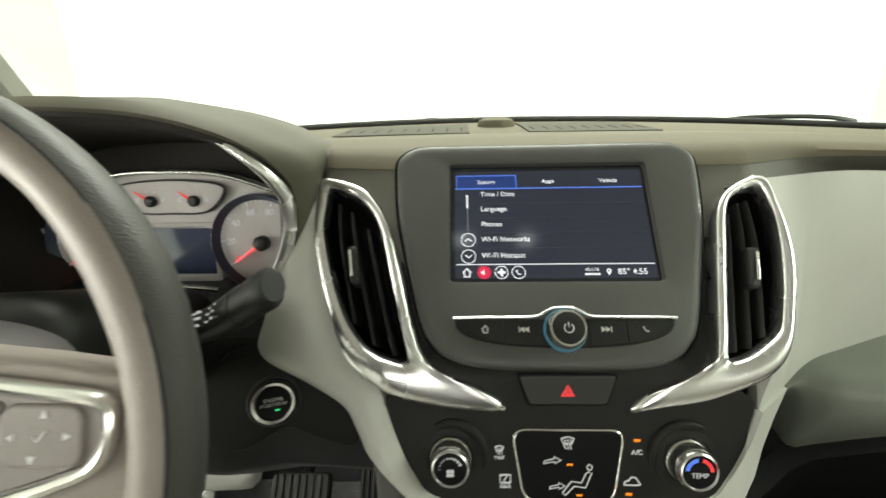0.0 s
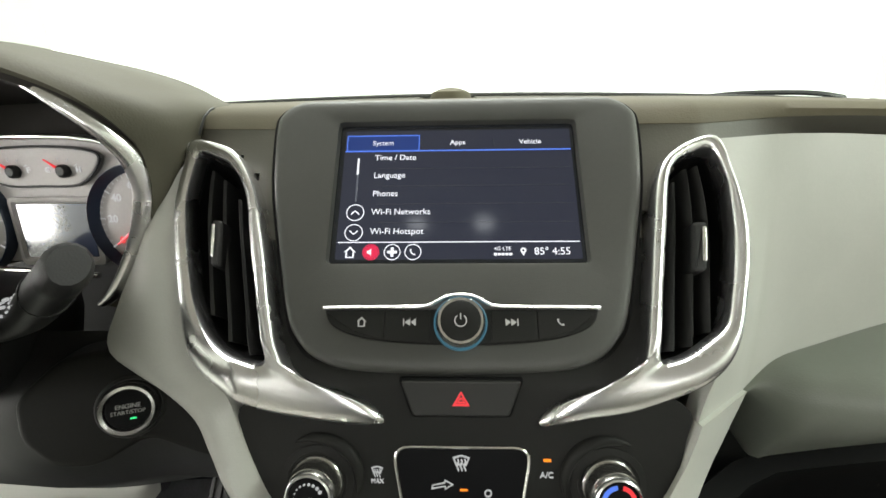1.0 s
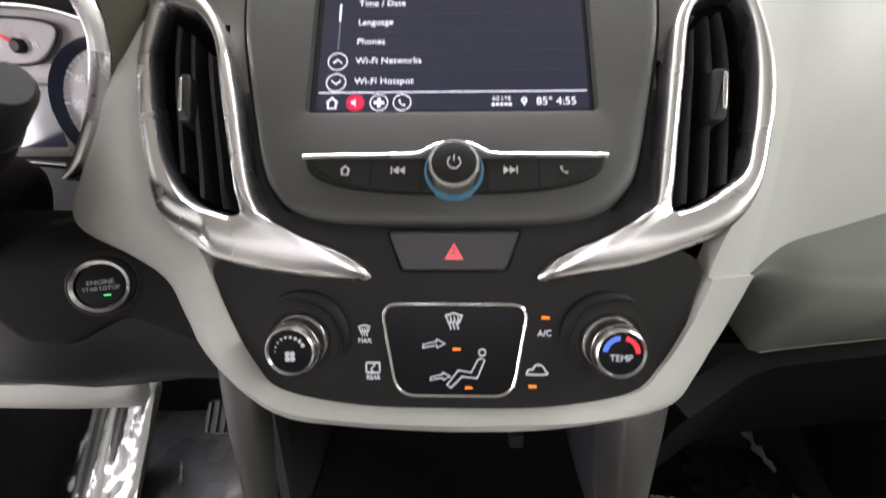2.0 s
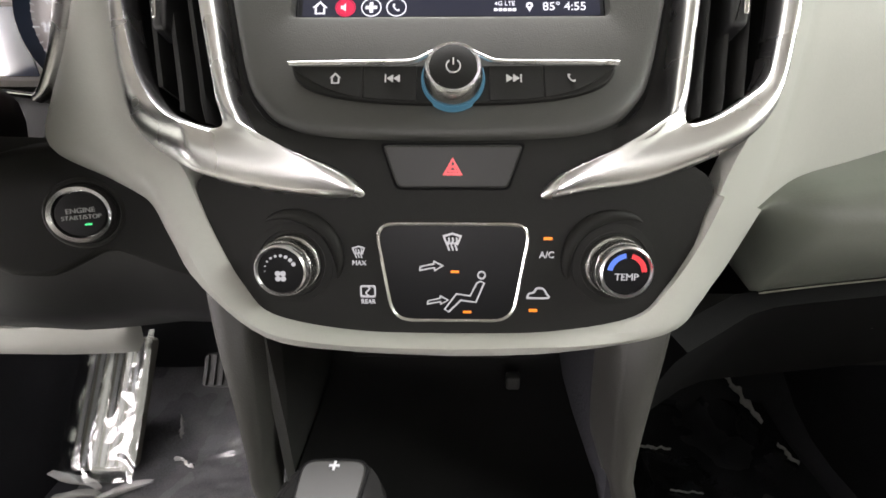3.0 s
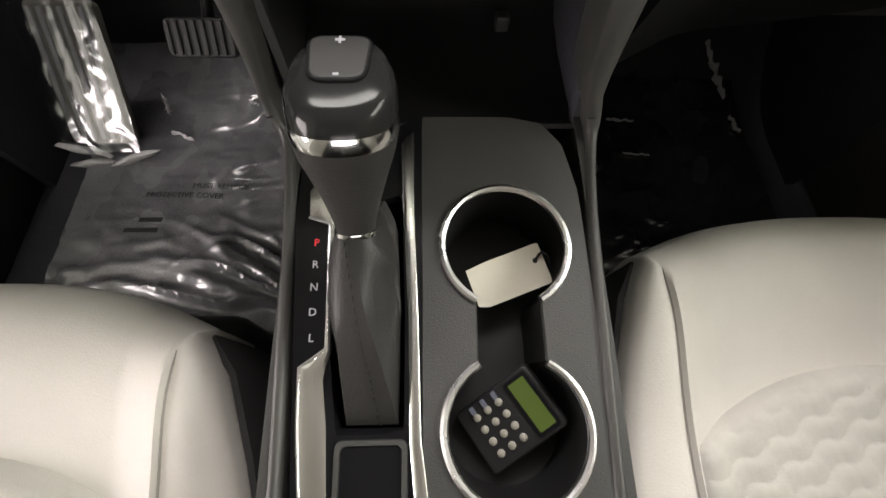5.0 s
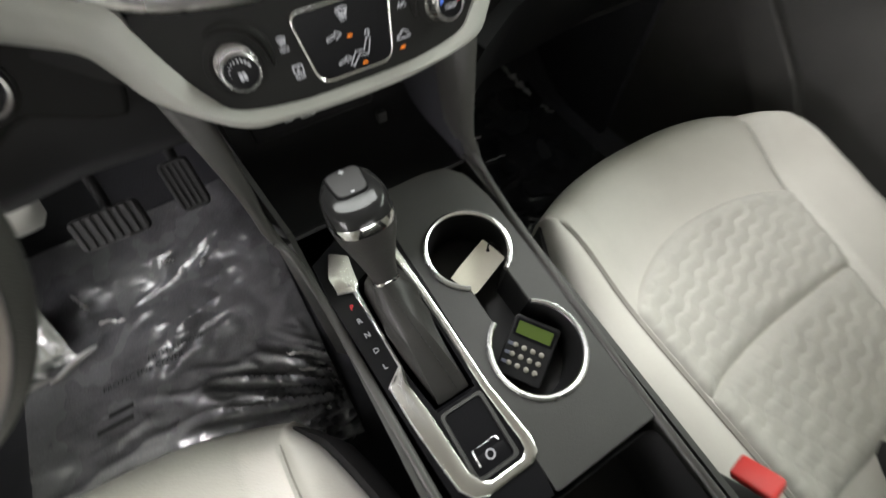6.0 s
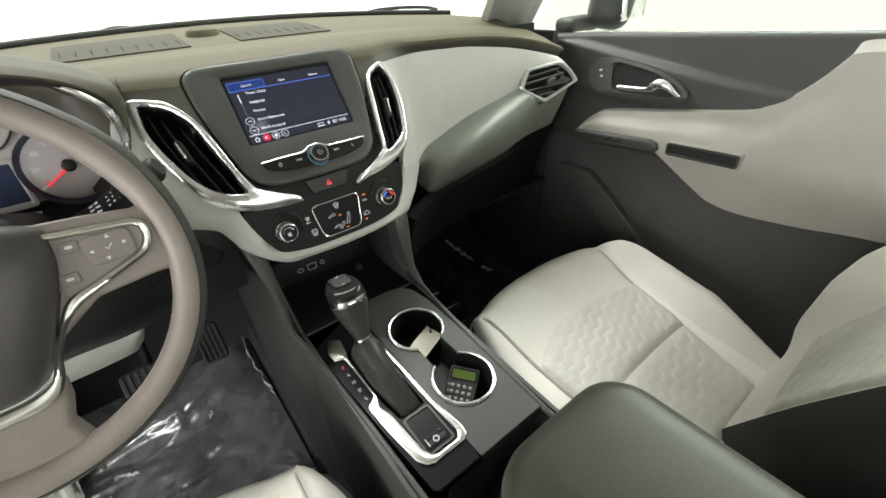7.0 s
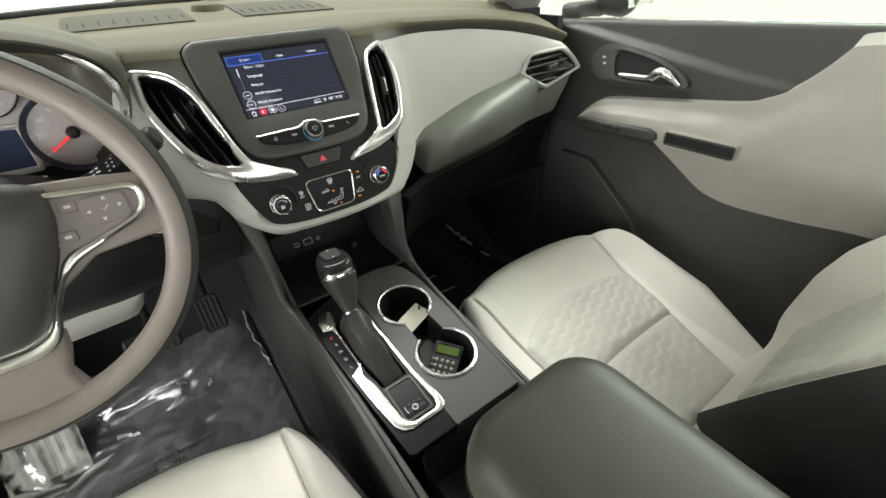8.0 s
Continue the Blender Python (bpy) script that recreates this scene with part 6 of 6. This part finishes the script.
    # dark base and inner side cover
    part("base", block(0.40, 0.46, 0.16, pose(cx, -0.06, 0.14), 0.03), BLACK, st, "black seat base")
    part("side_cover", sheet([[(cushion(-1, t)[0] - side * (facing(t) + 0.002 + 0.010 * math.sin(math.pi * k)), cushion(-1, t)[1] + 0.004, cushion(-1, t)[2] - 0.038 - 0.175 * k) for k in np.linspace(0, 1, 6)] for t in np.linspace(1.0, 0.0, 14)], 0.006 * side), DARK_CLOTH, st, "black cloth side cover")

    # backrest
    lean = math.radians(28.7)
    on_back = frame_put((cx, -0.236 - shift * 0.8, 0.300), (side, 0, 0), (0, -math.sin(lean), math.cos(lean)))

    def back(s, t, extra=0.0):
        hw = 0.225 + 0.028 * math.sin(math.pi * min(1, t / 0.8)) - 0.05 * max(0, t - 0.75) / 0.25
        rise = float(np.interp(t, (-0.10, -0.05, 0.03, 0.12, 0.27, 0.375, 0.5, 0.8, 1), (-0.160, -0.105, -0.022, 0.026, 0.058, 0.068, 0.062, 0.045, 0.025)))
        k = min(1, max(0, (s - 0.48) / 0.40))
        w = rise * k * k * (3 - 2 * k) + 0.015 * math.sin(math.pi * max(0, t))
        if s > 0.88:
            w -= 0.034 * ((s - 0.88) / 0.12) ** 2
        q = on_back(s * hw, t * 0.62, 0)
        return q + Vector((0, math.cos(lean), math.sin(lean))) * (w + extra)

    def inner_s(t):
        return -0.32 - 0.24 * max(0, t - 0.25)

    rows = [[back(s, t) for s in np.linspace(inner_s(t), 1, 61)] for t in np.linspace(-0.09, 1, 44)]
    part("backrest", sheet(rows, 0.002 * side), LEATHER, st, "pale grey leather backrest", 60)
    rows = []
    for t in np.linspace(0.17, 0.80, 80):
        r = []
        for s in np.linspace(inner_s(t) + 0.02, 0.56, 80):
            e = max(0, min(1, (0.56 - s) / 0.03, (s - inner_s(t) - 0.02) / 0.03, (t - 0.17) / 0.04, (0.80 - t) / 0.02))
            q = back(s, t, -0.003)
            r.append(q + Vector((0, math.cos(lean), math.sin(lean))) * ((0.006 + quilt(q.x, q.z)) * e ** 0.5))
        rows.append(r)
    part("back_insert", sheet(rows, 0.004 * side), INSERT, st, "quilted pale cloth panel", 80)
    rows = [[back(inner_s(t), t) + Vector((-side * 0.045 * min(1, k * 3) ** 0.6, -0.17 * k - 0.002, -0.095 * k)) for k in (0, 0.04, 0.10, 0.2, 0.35, 0.6, 1.0)] for t in np.linspace(-0.05, 0.98, 14)]
    part("back_side", sheet(rows, -0.006 * side), DARK_CLOTH, st, "black cloth backrest side")
    part("piping", tube([back(inner_s(t), t, 0.0005) for t in np.linspace(-0.03, 0.98, 20)], 0.0028, 8), LEATHER, st)
    return st


passenger = seat(1, "pale grey leather passenger seat with quilted cloth centre")
driver = seat(-1, "pale grey leather driver seat beside the console")

buckle = thing("belt_buckle", "black seat belt buckle with a red release button", "buckle")
part("stem", block(0.024, 0.05, 0.12, pose(0.150, -0.200, 0.355, 35), 0.006), BLACK, buckle, "black stem")
part("release", block(0.024, 0.036, 0.012, pose(0.150, -0.171, 0.418, -35, 0, 8), 0.003), RED, buckle, "red release button")
for s, lab in ((1, "dark plastic hinge cover beside the passenger seat"),):
    hinge = thing("hinge_cover", lab, "cover")
    part("shell", block(0.04, 0.10, 0.07, pose(0.665, -0.315, 0.27, 20), 0.015), CHARCOAL, hinge, "dark grey shell")

# ---- passenger door ----
door = thing("door_1", "closed passenger door with dark upper, pale armrest and chrome handle", "door", kind="structure")


def sill_z(y):
    return 0.823 + 0.0443 * (0.441 - y)


def skin(y, z):
    """Inner face of the door at y and z: a ridge runs down from the front corner, and the rim turns out at the glass."""
    ridge = 0.809 - 0.140 * (0.475 - y) + 0.06 * max(0, 0.05 - y)
    x = 0.800 + 0.030 * max(0, (z - 0.70) / 0.13)
    under = ridge - z
    x -= 0.020 * min(1, max(0, under + 0.003) / 0.007) * max(0, 1 - max(0, under) / 0.11)
    return x - 0.014 * math.exp(-((z - 0.60) / 0.06) ** 2)


ys = np.linspace(-0.95, 0.60, 50)
low_z = np.linspace(-0.03, 0.56, 18)
part("lower_skin", sheet([[(skin(y, z) + 0.012, y, z) for y in ys] for z in low_z], -0.02), DOOR_LOW, door, "dark grey lower door panel")
part("upper_skin", sheet([[(skin(y, z) + 0.012, y, z) for y in ys for z in (0.56 + (sill_z(y) - 0.012 - 0.56) * k,)] for k in np.linspace(0, 1, 70)] + [[(skin(y, sill_z(y) - 0.012) + 0.012 + a, y, sill_z(y) - 0.012 + b) for y in ys] for a, b in ((0.002, 0.006), (0.007, 0.010), (0.014, 0.012), (0.03, 0.012))], -0.02), CHARCOAL, door, "charcoal upper door panel", 60)
part("sill_seal", tube([(0.868, y, sill_z(y) - 0.002) for y in np.linspace(-0.95, 0.58, 12)], 0.005, 8), SATIN, door, "pale window seal")
# pale middle field: runs level, then sweeps up to the sill
upper = spline([(0.378, 0.594, 0), (0.340, 0.636, 0), (0.299, 0.656, 0), (0.16, 0.679, 0), (-0.006, 0.708, 0), (-0.042, 0.723, 0), (-0.074, 0.745, 0), (-0.103, 0.779, 0), (-0.128, 0.818, 0), (-0.146, 0.838, 0), (-0.30, 0.845, 0), (-0.60, 0.858, 0), (-0.92, 0.872, 0)], 5)
lowr = spline([(0.372, 0.587, 0), (0.330, 0.590, 0), (0.27, 0.592, 0), (0.165, 0.588, 0), (0.132, 0.568, 0), (0.086, 0.535, 0), (0.040, 0.503, 0), (0.003, 0.484, 0), (-0.06, 0.476, 0), (-0.164, 0.486, 0), (-0.30, 0.508, 0), (-0.60, 0.53, 0), (-0.92, 0.54, 0)], 5)
rows = []
for u, b in zip(upper, lowr):
    r = []
    for k in np.linspace(0, 1, 22):
        q = u.lerp(b, k)
        shelf = min(1, max(0, (k - 0.22) / 0.25))
        shelf = shelf * shelf * (3 - 2 * shelf) * (1 - 0.45 * max(0, (k - 0.55) / 0.45) ** 2)
        fade = min(1, max(0, (0.40 - q.x) / 0.12))
        bulge = 0.012 + (0.016 * fade + 0.004) * shelf
        if k in (0, 1):
            bulge = -0.012
        r.append((0.800 + 0.030 * max(0, (q.y - 0.70) / 0.13) - 0.014 * math.exp(-((q.y - 0.60) / 0.06) ** 2) - bulge, q.x, q.y))
    rows.append(r)
part("middle_field", sheet(rows, 0.006), DOOR_PAD, door, "pale grey padded field with armrest")
pod = [(0.368, 0.598), (0.30, 0.605), (0.22, 0.612), (0.152, 0.617), (0.137, 0.610), (0.134, 0.597), (0.145, 0.586), (0.25, 0.578), (0.358, 0.569)]
part("switch_pod", plate([(u, v) for u, v in pod], lambda u, v, w=0: Vector((0.790 - w, u, v)), -0.02, 0.043, 0.008), CHARCOAL, door, "charcoal switch pod")
for k in range(2):
    part("window_switch", block(0.012, 0.016, 0.006, pose(0.746, 0.262 - 0.026 * k, 0.600, 0, -20), 0.002), GLOSS, door, "small black window switch")
# pull cup
slot = [(0.036 + u, 0.611 + v - 0.03 * u) for u, v in rounded(0.150, 0.029, 0.007, 5)]
cupo = [(0.036 + (u - 0.036) * 1.05, 0.611 + (v - 0.611) * 1.22) for u, v in slot]
pull = part("pull_cup", ring(cupo, slot, lambda u, v, w=0: Vector((0.751 - w, u, v)), [(0, -0.03), (0, 0.004), (0.4, 0.010), (0.9, 0.008), (1, -0.002), (1, -0.05)]), DOOR_PAD, door, "pale rim of the pull cup")
part("pull_recess", plate(slot, lambda u, v, w=0: Vector((0.751 - w, u, v)), -0.03, 0.0035, 0.001), BLACK, door, "black recess")
part("pull_lip", ring(slot, inset(slot, 0.005), lambda u, v, w=0: Vector((0.751 - w, u, v)), [(0, 0), (0, 0.008), (0.5, 0.009), (1, 0.004)]), CHARCOAL, door)
# handle in its bowl
bowl = [(0.380, 0.735), (0.368, 0.765), (0.340, 0.776), (0.297, 0.777), (0.20, 0.763), (0.140, 0.740), (0.112, 0.716), (0.15, 0.700), (0.281, 0.690), (0.345, 0.698)]
bowl = [(q.x, q.y) for q in spline([(*p, 0) for p in bowl], 4, True)]
put_door = lambda u, v, w=0: Vector((0.800 + 0.030 * max(0, (v - 0.70) / 0.13) - 0.012 - w, u, v))
dish = [(0.312, 0.7485), (0.305, 0.762), (0.290, 0.767), (0.26, 0.764), (0.205, 0.754), (0.155, 0.736), (0.130, 0.717), (0.155, 0.709), (0.25, 0.704), (0.298, 0.710)]
dish = [(q.x, q.y) for q in spline([(*p, 0) for p in dish], 4, True)]
part("handle_frame", ring(bowl, dish, put_door, [(0, -0.01), (0.05, 0.004), (0.8, 0.006), (1, 0.0), (1, -0.02)]), CHARCOAL, door, "charcoal handle frame")
part("handle_bowl", plate(dish, put_door, -0.03, -0.006, 0.001), BLACK, door, "black bowl behind the handle")
lev = spline([(0.782, 0.281, 0.7155), (0.780, 0.238, 0.718), (0.777, 0.200, 0.722), (0.774, 0.178, 0.737), (0.774, 0.160, 0.736), (0.778, 0.143, 0.725), (0.786, 0.132, 0.715)], 4)
part("door_handle", tube(lev, [0.0050 + 0.006 * math.sin(math.pi * k / (len(lev) - 1)) ** 2 * (1 if k > 8 else 0.2) for k in range(len(lev))], 10), CHROME, door, "chrome door handle")
part("lock_mark", plate(rounded(0.006, 0.004, 0.001, 2, 0.340, 0.748), put_door, 0, 0.010, 0.0005), WHITE_INK, door)
part("lock_mark", plate(rounded(0.006, 0.004, 0.001, 2, 0.334, 0.735), put_door, 0, 0.010, 0.0005), WHITE_INK, door)
# raised field over the loudspeaker
put_low = lambda u, v, w=0: Vector((0.800 - w, u, v))
part("speaker_field", plate([(0.432, 0.474), (0.330, 0.474), (0.180, 0.360), (0.100, 0.270), (0.190, 0.262), (0.303, 0.365)], put_low, -0.01, 0.012, 0.004), DOOR_LOW, door, "raised loudspeaker field")
door2 = thing("door_2", "opened driver door with charcoal panel", "door", kind="structure")
part("door_skin", sheet([[(-skin(y, z) - 0.012, y, z) for y in ys] for z in np.linspace(-0.03, 0.822, 16)], 0.02), CHARCOAL, door2, "charcoal moulded door panel")
part("armrest", block(0.07, 0.55, 0.07, pose(-0.775, -0.05, 0.585), 0.02), LEATHER, door2, "pale grey armrest")
door2.matrix_world = Matrix.Translation((-0.82, 0.60, 0)) @ pose(0, 0, 0, 0, 0, -68) @ Matrix.Translation((0.82, -0.60, 0))

# ---- door mirror outside ----
mir = thing("door_mirror", "grey door mirror outside the passenger window", "mirror")
part("shell", block(0.12, 0.24, 0.16, pose(1.06, 0.50, 0.895, 0, 8, -62), 0.045, 5), CHARCOAL, mir, "dark grey mirror shell")
part("mirror_glass", block(0.17, 0.006, 0.11, pose(1.045, 0.425, 0.895, 0, 0, 10), 0.002, 2), CHROME, mir, "silver mirror glass")
part("foot", block(0.13, 0.07, 0.04, pose(0.92, 0.52, 0.835), 0.015), CHARCOAL, mir)

# ---- wipers outside ----
for pts in ([(-0.26, 1.085, 0.888), (-0.187, 1.075, 0.899), (-0.155, 1.070, 0.906), (-0.122, 1.070, 0.904), (-0.09, 1.075, 0.894), (0.0, 1.085, 0.888)], [(0.46, 1.00, 0.884), (0.53, 0.985, 0.8945), (0.60, 0.96, 0.8965), (0.67, 0.93, 0.893), (0.72, 0.92, 0.884)]):
    wiper = thing("wiper", "black wiper arm at the foot of the windscreen", "wiper", "wipers")
    part("arm", tube(spline(pts, 5), 0.006, 8, flat=0.6), BLACK, wiper)
    part("blade", tube([Vector(q) + Vector((0, -0.01, -0.010)) for q in (pts[0], pts[2], pts[-1])], 0.004, 6), RUBBER, wiper)

# ---- footwells ----
tagged(part("door_sill", block(0.16, 2.4, 0.17, pose(-0.87, -0.35, 0.045), 0.03), BLACK), "black sill under the opened driver door", "sill", kind="structure")
film = thing("floor_cover", "wrinkled clear plastic film over the driver mat, printed warning", "floor cover")
# pale blotches put the film's hazy reflections into its colour
FILM = surface("dark_film_painted_haze", (0.022, 0.022, 0.027), 0.27, coat=1.0, var=0.6, second=(0.26, 0.256, 0.275), blotch=0.16)
# clear film coloured pale, so the white glints of its folds are painted in
FOLD = surface("pale_glint_fold", (0.55, 0.54, 0.54), 0.16, coat=0.6)

DARK_FILM = surface("black_film_gloss", (0.026, 0.026, 0.031), 0.26, coat=0.5, var=0.4, blotch=0.16)


def crumple(x, y):
    p = Vector((x * 7, y * 7, 0))
    h = 0.006 * noise.noise(p) + 0.004 * abs(noise.noise(p * 2.3 + Vector((7, 3, 1))))
    rid = 1 - abs(noise.noise(Vector((x * 5 + y * 9, y * 22 - x * 6, 4)))) * 2
    fan = math.atan2(y - 0.16, x + 0.05)
    fold = 1 - abs(noise.noise(Vector((fan * 11, 6 * math.hypot(x + 0.05, y - 0.16), 9)))) * 2.6
    return h + 0.046 * max(0, fold - 0.42) * max(0, min(1, (0.42 - y) / 0.14)) * min(1, max(0.25, (x + 0.62) / 0.2)) + 0.007 * max(0, rid - 0.55) * (1 if y < 0.36 else 0.45) + (max(0, y - 0.62) ** 2 * 2.2)


part("mat", block(0.53, 0.60, 0.008, pose(-0.425, 0.42, 0.000), 0.003), CARPET, film, "black driver mat")
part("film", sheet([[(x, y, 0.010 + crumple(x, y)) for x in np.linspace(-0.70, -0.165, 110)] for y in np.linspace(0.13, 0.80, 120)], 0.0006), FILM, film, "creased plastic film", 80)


def on_film(u, v, w=0.0):
    x, y = -0.417 + u + 0.03 * v, 0.481 + v - 0.03 * u
    return Vector((x, y, 0.0112 + crumple(x, y) + w))


for word, u, v in (("MUST REMOVE", -0.062, 0.000), ("PROTECTIVE COVER", -0.150, -0.022)):
    part("print", lettering(word, on_film, u, v, 0.0165, 0.0002, "LEFT"), BLACK, film, "dark printed warning")
for u, v, w in ((-0.122, -0.079, 0.045), (-0.135, -0.101, 0.065)):
    part("print_bar", plate(rounded(w, 0.010, 0.001, 2, u, v), on_film, 0.0, 0.0006, 0.0001), BLACK, film, "dark printed bar")
mat2 = thing("floor_mat", "black passenger floor mat with crumpled film on it", "floor mat")
part("mat", block(0.50, 0.66, 0.008, pose(0.47, 0.42, 0.000), 0.003), CARPET, mat2)
part("film", sheet([[(x, y, 0.010 + 0.5 * crumple(x, y) + 0.007 * max(0, 0.07 - abs(noise.noise(Vector((x * 9 + y * 5, y * 12 - x * 4, 2))))) / 0.07 * min(1, max(0, noise.noise(Vector((x * 6, y * 6, 5))) - 0.08) * 6)) for x in np.linspace(0.22, 0.70, 90)] for y in np.linspace(0.10, 0.80, 110)], 0.0006), DARK_FILM, mat2, "creased plastic film", 80)


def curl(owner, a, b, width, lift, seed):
    """A stiff fold of the film from a to b, its glint put into pale colour."""
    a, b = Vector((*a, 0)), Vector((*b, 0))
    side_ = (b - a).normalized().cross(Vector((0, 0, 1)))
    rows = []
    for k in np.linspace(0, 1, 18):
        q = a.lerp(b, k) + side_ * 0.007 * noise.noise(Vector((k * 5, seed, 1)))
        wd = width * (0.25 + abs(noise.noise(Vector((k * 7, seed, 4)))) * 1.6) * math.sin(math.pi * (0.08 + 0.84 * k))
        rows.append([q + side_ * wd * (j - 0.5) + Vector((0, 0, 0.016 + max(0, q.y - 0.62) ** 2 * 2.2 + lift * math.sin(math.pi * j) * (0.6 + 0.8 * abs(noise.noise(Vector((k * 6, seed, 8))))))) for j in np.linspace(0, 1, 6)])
    part("film_fold", sheet(rows, 0.0006), FOLD, owner, "stiff fold of the film, coloured pale as a glint", 80)


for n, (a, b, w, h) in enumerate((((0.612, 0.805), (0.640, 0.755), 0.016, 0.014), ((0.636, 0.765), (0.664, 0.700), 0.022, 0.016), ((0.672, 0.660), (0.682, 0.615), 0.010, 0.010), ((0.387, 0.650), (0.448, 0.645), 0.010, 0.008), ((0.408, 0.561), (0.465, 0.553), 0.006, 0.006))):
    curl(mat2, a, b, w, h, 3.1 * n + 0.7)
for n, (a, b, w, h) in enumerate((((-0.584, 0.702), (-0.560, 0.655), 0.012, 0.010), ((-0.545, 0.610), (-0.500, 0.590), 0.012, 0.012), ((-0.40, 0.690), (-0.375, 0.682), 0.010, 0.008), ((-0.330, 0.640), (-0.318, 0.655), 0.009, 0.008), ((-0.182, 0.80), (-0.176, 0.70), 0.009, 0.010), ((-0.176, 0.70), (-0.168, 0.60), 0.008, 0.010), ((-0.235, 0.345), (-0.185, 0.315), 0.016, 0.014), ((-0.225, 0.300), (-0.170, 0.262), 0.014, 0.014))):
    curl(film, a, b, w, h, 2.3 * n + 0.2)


def pedal(label, m, w, h, ribs, arm_to):
    p = thing("pedal", label, "pedal", "pedals in the driver footwell")
    put = lambda u, v, c=0.0: m @ Vector((u, v, c))
    pad_ = part("pedal_pad", plate(rounded(w, h, 0.012, 5), put, -0.010, 0.0, 0.004), RUBBER, p, "black rubber pad")
    for k in range(ribs):
        u = -w / 2 + w * (k + 0.5) / ribs
        part("rib", plate(rounded(w / ribs * 0.45, h * 0.86, 0.002, 2, u, 0), put, -0.001, 0.003, 0.001), RUBBER, pad_)
    part("pedal_arm", tube(spline([m @ Vector((0, 0, -0.008)), m @ Vector((0, 0.06, -0.05)), Vector(arm_to)], 5), 0.010), BLACK, p, "black pedal arm")


pedal("wide ribbed brake pedal under the steering column", pose(-0.385, 0.63, 0.235, 50, 0, 0), 0.115, 0.060, 8, (-0.38, 0.86, 0.45))
pedal("narrow ribbed accelerator pedal beside the tunnel", pose(-0.252, 0.672, 0.222, 52, 0, 0), 0.056, 0.100, 5, (-0.25, 0.88, 0.40))
rest = thing("foot_rest", "ribbed foot rest wrapped in shiny clear plastic", "foot rest")
put = lambda u, v, c=0.0: pose(-0.664, 0.648, 0.132, 50, 0, 0) @ Vector((u, v, c))
part("rest_pad", plate(rounded(0.115, 0.25, 0.012, 5), put, -0.03, 0.0, 0.006), KEY_INK, rest, "ribbed pad")
for k in range(6):
    part("rib", plate(rounded(0.009, 0.23, 0.003, 2, -0.045 + k * 0.018, 0), put, -0.001, 0.004, 0.0015), SOFT_INK, rest)
WRAP = pane("clear_wrap", (0.94, 0.94, 0.95), 0.20, 0.16)
part("wrap", sheet([[put(u, v, 0.010 + 0.005 * noise.noise(Vector((u * 32, v * 4, 2))) + 0.005 * abs(noise.noise(Vector((u * 22, v * 30, 5))))) for u in np.linspace(-0.068, 0.075, 60)] for v in np.linspace(-0.14, 0.14, 60)], 0.0005), WRAP, rest, "crumpled clear wrap", 80)

# strips in the pale fold colour paint the shine on the wrap's lower edge
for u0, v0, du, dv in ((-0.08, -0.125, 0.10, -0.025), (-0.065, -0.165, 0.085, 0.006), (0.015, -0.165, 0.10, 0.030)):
    part("wrap_fold", sheet([[put(u0 + du * k + 0.004 * math.sin(9 * k), v0 + dv * k + (j - 0.5) * 0.016 * math.sin(math.pi * (0.15 + 0.8 * k)), 0.006 + 0.012 * math.sin(math.pi * j) + 0.006 * math.sin(7 * k)) for j in np.linspace(0, 1, 5)] for k in np.linspace(0, 1, 14)], 0.0006), FOLD, rest, "curled edge of the wrap, its shine painted pale", 80)
